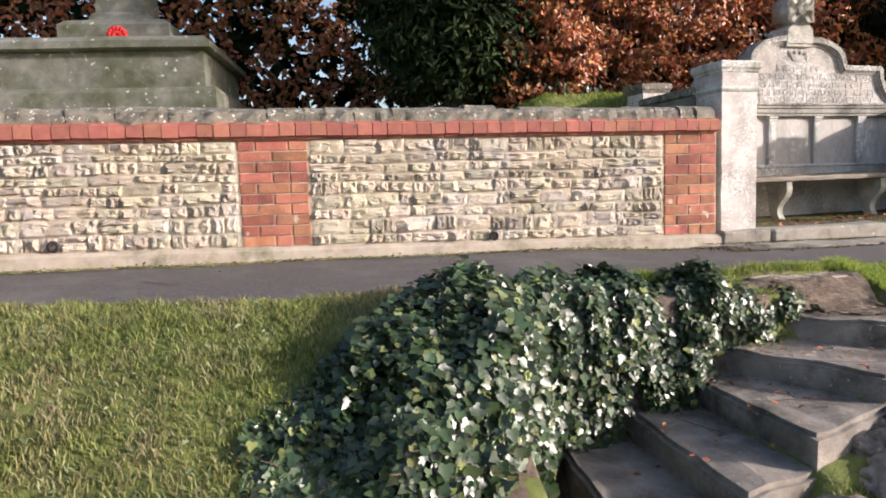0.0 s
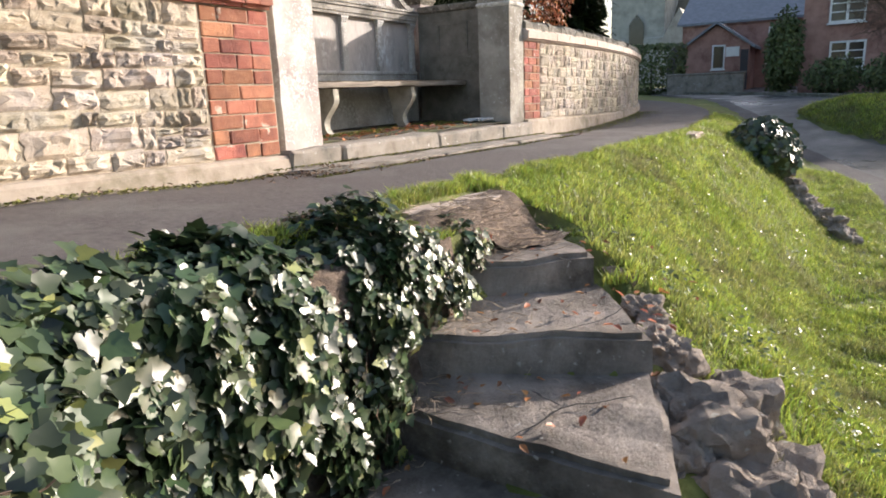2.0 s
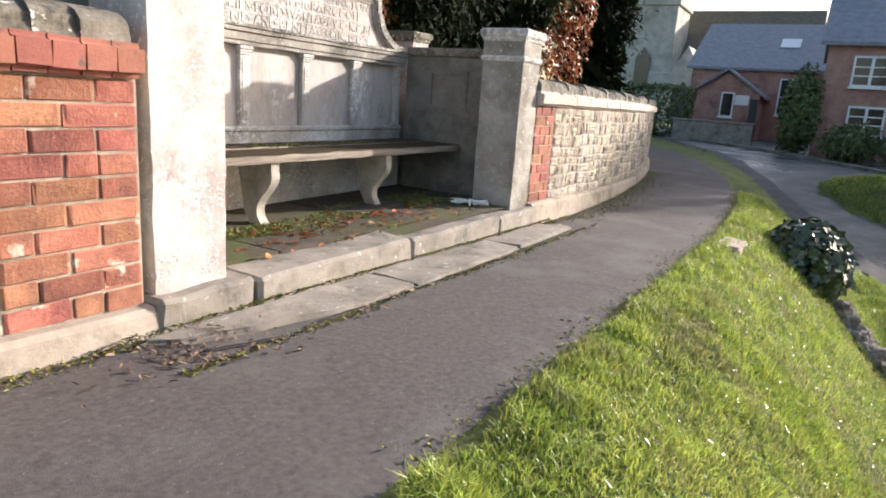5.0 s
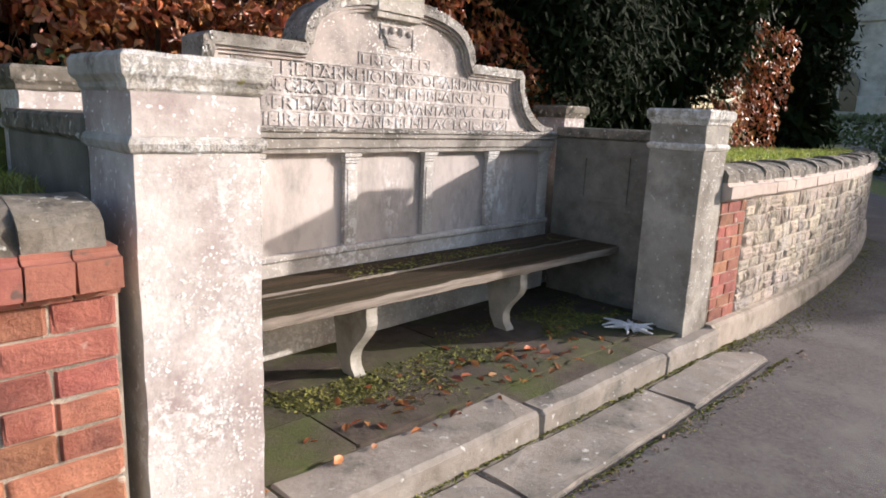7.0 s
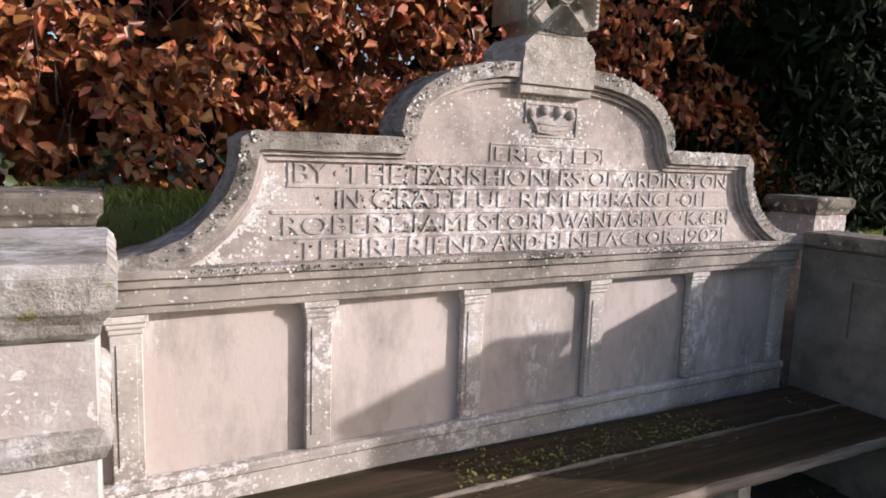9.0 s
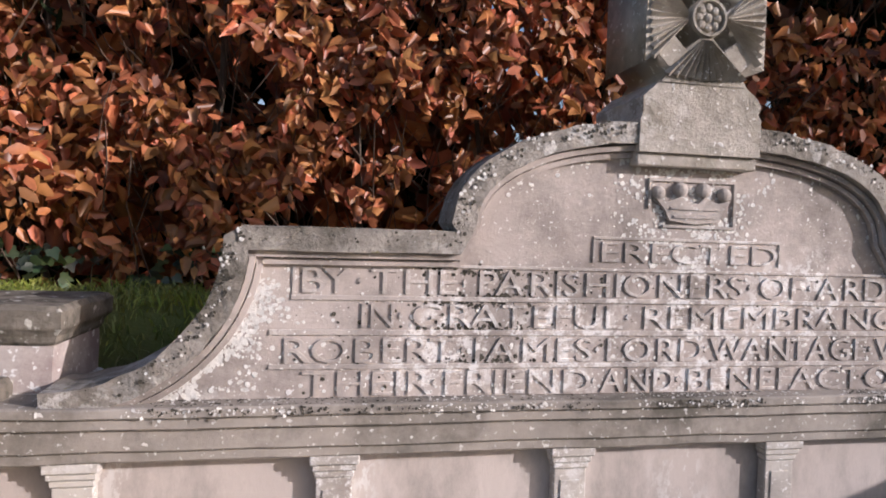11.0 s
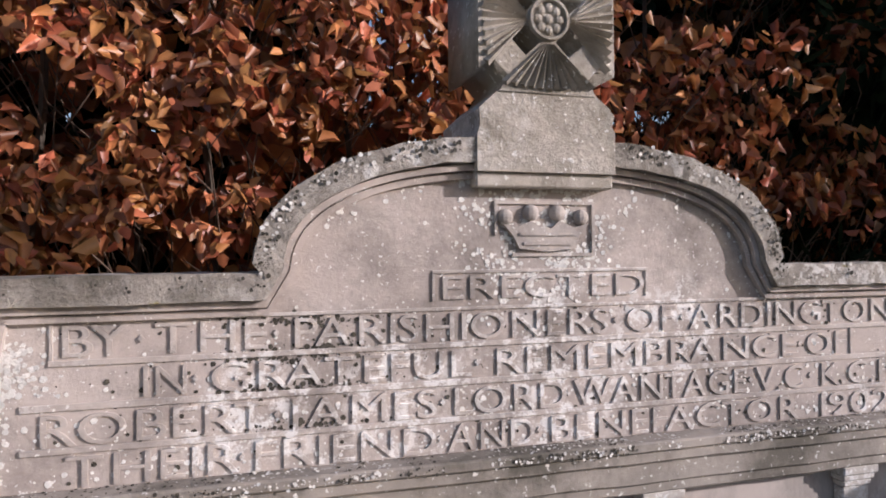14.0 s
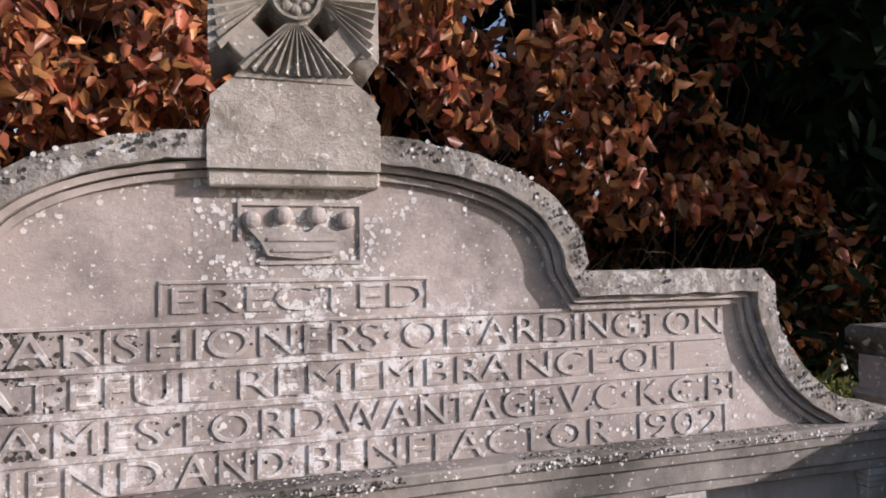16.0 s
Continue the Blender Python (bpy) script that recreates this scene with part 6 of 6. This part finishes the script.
def shrub(name, x, y, z, rx, ry, rz, count, mat, label, seed, leaf=(0.08, 0.16), group="", box=False):
    t = thing(name, x, y, z, label, name.replace("_", " "), group)
    g = np.random.default_rng(seed)
    u_ = g.normal(size=(count, 3))
    if box:
        u_ = g.uniform(-1, 1, size=(count, 3))
        i = np.argmax(np.abs(u_), axis=1)
        u_ /= np.abs(u_)[np.arange(count), i][:, None]
        k = u_ * g.uniform(0.85, 1.0, (count, 1))
    else:
        u_ /= np.linalg.norm(u_, axis=1, keepdims=True)
        k = u_ * g.uniform(0.55, 1.0, (count, 1)) * (1 + 0.25 * np.array([noise.noise(Vector(q) * 2.2 + Vector((seed, 0, 0))) for q in u_]))[:, None]
    p = k * np.array([rx, ry, rz]) + np.array([0, 0, rz])
    tagged(foliage("leaves", p, u_ + g.normal(size=u_.shape) * 0.5, g.uniform(*leaf, count), LEAF, mat, t, 0.3, seed), kind="stuff")
    bm = bmesh.new()
    tube(bm, [(0, 0, -0.1), (0.02, 0, rz * 0.6), (0, 0.02, rz * 1.3)], [0.06, 0.04, 0.015], 6)
    part("stem", bm, M_BARK, t)
    return t


shrub("clipped_hedge", 33.6, 9.6, 0.8, 0.6, 1.5, 1.15, 4500, M_HEDGE_GREEN, "square clipped green garden hedge", 41, (0.1, 0.2), box=True)
shrub("evergreen_bush", 27.6, 3.6, 0.6, 0.6, 0.62, 1.55, 3500, M_HEDGE_GREEN, "dark upright evergreen bush against the cottage", 42, (0.1, 0.2))
for i, (x, y, rz, m_, l_) in enumerate(((24.6, -3.2, 0.75, M_HEDGE_GREEN, "rounded green garden shrub"), (25.2, -4.6, 0.8, M_BEECH, "rounded russet garden shrub"), (25.0, -6.0, 0.8, M_HEDGE_GREEN, "rounded green garden shrub"), (25.2, -7.6, 0.9, M_HEDGE_GREEN, "rounded dark garden shrub"),
                                        (25.6, 0.4, 0.6, M_HEDGE_GREEN, "low dark garden shrub"), (26.4, 2.0, 0.6, M_HEDGE_GREEN, "low dark garden shrub"), (25.8, -1.4, 0.7, M_HEDGE_GREEN, "low dark garden shrub"))):
    shrub("garden_shrub", x, y, road_z(x), 0.9, 0.9, rz, 2200, m_, l_, 50 + i, (0.08, 0.17), "garden shrubs")
shrub("clipped_hedge", 18.6, -8.3, road_z(18.6) - 0.05, 0.5, 6.2, 0.5, 14000, M_HEDGE_GREEN, "low dark clipped hedge behind the green", 61, (0.1, 0.2), box=True)
for i, (x, y, r, hgt) in enumerate(((37, -7, 3.2, 8.5), (43, -12, 3.6, 8.0), (46, -2.5, 3.6, 10), (52, -18, 4.5, 9.0), (58, -8, 5, 11), (22, -46, 6, 9), (6, -48, 7, 11), (-14, -42, 7, 12))):
    yew(x, y, 0.6, 1.0, hgt, r, 9000, 70 + i, "tall dark evergreen tree beyond the gardens", M_FAR_GREEN, (0.3, 0.75))


# small bare tree on the green
tree = thing("bare_tree", 18.3, 0.6, ground_z(18.3, 0.6), "small bare-branched tree standing on the grass island", "tree")
bm = bmesh.new()
rt = random.Random(8)


def grow(p, d, length, r, depth):
    q = p + d * length
    tube(bm, [tuple(p), tuple((p + q) / 2 + Vector((rt.uniform(-1, 1), rt.uniform(-1, 1), 0)) * length * 0.06), tuple(q)], [r, r * 0.85, r * 0.68], 5)
    if depth == 0:
        return
    for _ in range(3 if depth > 1 else 4):
        e = (d + Vector((rt.uniform(-1, 1), rt.uniform(-1, 1), rt.uniform(-0.25, 0.7))) * 0.75).normalized()
        grow(q, e, length * rt.uniform(0.6, 0.85), r * 0.62, depth - 1)


grow(Vector((0, 0, -0.05)), Vector((0.05, 0.02, 1)).normalized(), 1.0, 0.10, 5)
part("branchwork", bm, M_BARK, tree)
g = np.random.default_rng(88)
u = g.normal(size=(2600, 3))
u /= np.linalg.norm(u, axis=1, keepdims=True)
a = np.array([0.15, 0.05, 2.25]) + u * np.array([1.25, 1.25, 1.05]) * g.uniform(0.25, 1.0, (2600, 1)) ** 0.6
twigs("fine_twigs", a, a + u * 0.16 + g.normal(size=a.shape) * 0.14 + np.array([0, 0, 0.08]), 0.0055, M_TWIG, tree)

# kerb of the far side of the lane
edge = thing("far_kerb", 27, 3.5, 0.7, "dark stone kerb on the far side of the lane", "kerb", kind="structure")
edge.matrix_world = Matrix.Identity(4)
bm = bmesh.new()
pts_ = [(20.5, -1.0), (22.2, 1.2), (24.6, 2.5), (27.2, 3.7), (30.2, 6.2), (33.4, 9.2), (36.0, 12.5)]
tube(bm, [(x, y, road_z(x) + 0.05) for x, y in pts_], [0.09] * len(pts_), 4)
part("kerb_run", bm, M_MEMORIAL, edge)

# ---- small things in the seat ----
rag = thing("white_rag", 7.05, 5.14, 1.0, "crumpled white rag lying on the seat floor", "rag")
rt = random.Random(4)
for i in range(9):
    bm = bmesh.new()
    a = rt.uniform(0, 6.28)
    L_ = rt.uniform(0.08, 0.2)
    line = [(math.cos(a) * L_ * t_ - 0.02 * math.sin(7 * t_ + i), math.sin(a) * L_ * t_ + 0.02 * math.cos(5 * t_ + i), 0.016 + 0.018 * abs(math.sin(5 * t_ + i))) for t_ in (-1, -0.6, -0.2, 0.2, 0.6, 1)]
    tube(bm, line, [0.006, 0.012, 0.014, 0.014, 0.011, 0.005], 5)
    part("cloth_fold", bm, M_RIBBON, rag)
g = np.random.default_rng(17)
n_ = 110
p = np.stack([g.normal(5.75, 0.75, n_).clip(4.3, 7.3), g.normal(5.25, 0.16, n_).clip(5.0, 5.9), np.full(n_, 1.006)], 1)
q = np.stack([g.normal(size=n_) * 0.35, g.normal(size=n_) * 0.35, np.ones(n_)], 1)
tagged(foliage("fallen_leaves", p, q, g.uniform(0.04, 0.08, n_), LEAF, M_BEECH, None, 0, 18), "scattered dry russet leaves on the seat floor", "leaves", "", "stuff")


# ---- litter, moss, weeds and cracks ----
def litter(name, centre, spread, count, length, mat, label, category, lift=0.01, seed=1):
    g = np.random.default_rng(seed)
    a = np.array(centre)[None, :] + g.normal(size=(count, 2)) * np.array(spread)
    z = np.array([max(ground_z(x, y), surface(x, y)) + lift for x, y in a])
    d = g.uniform(0, 2 * math.pi, count)
    l_ = g.uniform(0.4, 1.0, count) * length
    p0 = np.column_stack([a, z])
    p1 = p0 + np.column_stack([np.cos(d) * l_, np.sin(d) * l_, g.uniform(-0.1, 0.45, count) * l_])
    ob = twigs(name, p0, p1, 0.0015, mat)
    return tagged(ob, label, category, "", "stuff")


def surface(x, y):
    z = -9.0
    f = step_floor(x, y)
    if f is not None:
        z = f + 0.13
    if 2.56 < x < 3.5 and 2.6 < y < 3.2 and on_landing(x, y):
        z = max(z, landing_z(x, y))
    return z


M_STRAW = material("dead_stem", (0.30, 0.22, 0.15), (0.46, 0.36, 0.26), 12, 0.9, 0.0, island=0.35)
litter("dead_stems", (3.14, 2.98), (0.15, 0.09), 170, 0.12, M_STRAW, "tangle of dead brown stems on the landing", "litter", 0.012, 5)
litter("dead_stems", (2.86, 3.06), (0.11, 0.05), 90, 0.10, M_STRAW, "tangle of dead brown stems on the landing", "litter", 0.03, 8)
litter("dead_stems", (2.62, 2.80), (0.16, 0.12), 80, 0.08, M_STRAW, "dead brown stems strewn on the steps", "litter", 0.008, 6)
litter("dead_stems", (2.2, 2.85), (0.2, 0.08), 60, 0.08, M_STRAW, "dead brown stems strewn on the steps", "litter", 0.008, 7)
g = np.random.default_rng(23)
xy = np.column_stack([g.uniform(1.5, 3.4, 130), g.uniform(2.2, 3.0, 130)])
xy = np.array([q for q in xy if surface(*q) > 0])
p = np.column_stack([xy, [surface(*q) + 0.012 for q in xy]])
tagged(foliage("fallen_leaves", p, np.column_stack([g.normal(size=len(p)) * 0.3, g.normal(size=len(p)) * 0.3, np.ones(len(p))]), g.uniform(0.02, 0.045, len(p)), LEAF, M_BEECH, None, 0, 24), "small dry brown leaves on the stone steps", "leaves", "", "stuff")

M_WEED = material("broad_pale_weed_leaf", (0.10, 0.14, 0.06), (0.22, 0.26, 0.13), 8, 0.42, 0.0, island=0.5, hue=0.03, through_light=0.1)
x = np.concatenate([g.uniform(2.8, 8.5, 1700), g.normal(3.6, 0.5, 400), g.uniform(-2.2, 0.3, 200)])
y = np.concatenate([g.uniform(1.0, 3.0, 1700), g.normal(1.9, 0.3, 400), g.uniform(1.3, 3.3, 200)])
ok = np.array([step_floor(a, b) is None and b > road_y(a) + 0.1 and b < edge_y(a) - 0.1 for a, b in zip(x, y)])
x, y = x[ok], y[ok]
p = np.column_stack([x, y, [ground_z(a, b) + 0.03 for a, b in zip(x, y)]])
tagged(foliage("weeds", p, np.column_stack([g.normal(size=len(p)) * 0.5 + 0.2, g.normal(size=len(p)) * 0.5 - 0.3, np.ones(len(p))]), g.uniform(0.014, 0.042, len(p)), LEAF, M_WEED, None, 0, 25), "broad pale weed leaves among the grass", "weeds", "", "stuff")

M_MOSS = material("yellow_green_moss", (0.12, 0.13, 0.026), (0.28, 0.265, 0.065), 14, 0.95, 0.0, island=0.4)
pts_ = []
for _ in range(9000):
    a = g.uniform(-3.5, 15.0)
    if 3.9 < a < 7.7:
        continue
    w = 0.03 + 0.10 * max(0.0, noise.noise(Vector((a * 1.3, 0, 9))) + 0.35) + (0.12 if a > 8.5 else 0)
    b = wall_y(a) - 0.075 - abs(g.normal()) * w
    pts_.append((a, b, path_z(a) + path_tilt(a) + 0.011))
for _ in range(13000):
    a, b = g.uniform(4.2, 7.4), g.normal(5.50, 0.17)
    if 4.98 < b < 6.05 and noise.noise(Vector((a * 1.8, b * 3.0, 4))) > 0.02:
        pts_.append((a, b, 1.001))
for _ in range(1600):
    a, b = g.uniform(4.2, 7.3), g.normal(5.93, 0.07)
    if b < 6.1 and noise.noise(Vector((a * 1.5, 2, 4))) > -0.05:
        pts_.append((a, b, 1.459))
for _ in range(3600):
    a = g.uniform(3.6, 8.0)
    front = g.uniform() < 0.6
    w = max(0.0, 0.25 + noise.noise(Vector((a * 2.1, 0 if front else 4, 5))))
    b = (4.435 - abs(g.normal()) * 0.07 * w - 0.01) if front else (4.775 - abs(g.normal()) * 0.03 * w)
    pts_.append((a, b, path_z(a) + (0.010 if front else 0.042)))
for _ in range(1500):
    a = g.uniform(3.6, 13.0)
    b = edge_y(a) + abs(g.normal()) * 0.07 * (1 + noise.noise(Vector((a * 2.2, 0, 1))))
    pts_.append((a, b, path_z(a) + 0.004))
p = np.array(pts_)
tagged(foliage("moss", p, np.column_stack([g.normal(size=len(p)) * 0.4, g.normal(size=len(p)) * 0.4, np.ones(len(p))]), g.uniform(0.008, 0.026, len(p)), LEAF, M_MOSS, None, -1.0, 26), "cushions of yellow-green moss on path edges, floor and bench", "moss", "", "stuff")

M_DEBRIS = material("brown_leaf_debris", (0.14, 0.095, 0.06), (0.32, 0.22, 0.15), 20, 0.9, 0.0, island=0.5)
n_ = 420
x = np.concatenate([g.normal(3.75, 0.16, 150), g.uniform(3.6, 8.2, 170), g.uniform(-2.5, 3.6, 100)])
y = np.concatenate([g.normal(4.55, 0.09, 150), 4.42 - np.abs(g.normal(size=170)) * 0.05, 4.79 - np.abs(g.normal(size=100)) * 0.03])
p = np.column_stack([x, y, [path_z(a) + (0.045 if 3.85 < a < 7.95 and b > 4.43 else 0.022 + path_tilt(a)) for a, b in zip(x, y)]])
tagged(foliage("leaf_debris", p, np.column_stack([g.normal(size=n_) * 0.4, g.normal(size=n_) * 0.4, np.ones(n_)]), g.uniform(0.012, 0.04, n_), LEAF, M_DEBRIS, None, 0, 27), "crumbled brown leaf debris along the path edge", "leaves", "", "stuff")

M_CRACK = material("dark_crack", (0.015, 0.013, 0.012), (0.03, 0.027, 0.025), 20, 1.0, 0.0)


def crack(name, line, width, height, parent):
    verts, faces = [], []
    pts = []
    rr = random.Random(len(line) * 7 + int(line[0][0] * 100))
    for (ax, ay), (bx, by) in zip(line, line[1:]):
        for i in range(5):
            t_ = i / 5
            pts.append((ax + (bx - ax) * t_ + rr.uniform(-0.008, 0.008), ay + (by - ay) * t_ + rr.uniform(-0.008, 0.008)))
    pts.append(line[-1])
    for i, (x_, y_) in enumerate(pts):
        qx, qy = pts[min(i + 1, len(pts) - 1)]
        px, py = pts[max(i - 1, 0)]
        d_ = Vector((qx - px, qy - py)).normalized()
        w_ = width * rr.uniform(0.5, 1.2) * (0.3 if i in (0, len(pts) - 1) else 1)
        verts += [(x_ - d_.y * w_, y_ + d_.x * w_, height(x_, y_)), (x_ + d_.y * w_, y_ - d_.x * w_, height(x_, y_))]
    for i in range(len(pts) - 1):
        faces.append((2 * i, 2 * i + 1, 2 * i + 3, 2 * i + 2))
    ob = link(name, verts, faces, M_CRACK, parent, "dark ragged crack")
    return ob


pave = bpy.data.objects["pavement"]
crack("crack", [(-0.75, 4.15), (-0.62, 4.02), (-0.5, 3.96)], 0.008, lambda x_, y_: path_z(x_) + 0.02 + path_tilt(x_) * (y_ - 3.5) / 1.4, pave)
crack("crack", [(4.3, 4.45), (4.7, 4.425), (5.4, 4.42), (6.3, 4.43), (7.8, 4.47)], 0.006, lambda x_, y_: path_z(x_) + 0.019, pave)
crack("crack", [(3.6, 4.60), (3.75, 4.52), (4.1, 4.42)], 0.008, lambda x_, y_: path_z(x_) + 0.02, pave)
crack("crack", [(2.52, 2.58), (2.74, 2.44), (2.9, 2.42)], 0.004, lambda x_, y_: 0.567, flight)
crack("crack", [(2.12, 2.5), (2.34, 2.44), (2.5, 2.28)], 0.004, lambda x_, y_: 0.432, flight)
crack("crack", [(2.34, 2.44), (2.40, 2.56)], 0.004, lambda x_, y_: 0.432, flight)
crack("crack", [(1.9, 2.75), (2.0, 2.45)], 0.004, lambda x_, y_: 0.297, flight)
crack("crack", [(3.06, 2.76), (3.22, 2.68), (3.3, 2.72)], 0.004, lambda x_, y_: 0.692, flight)
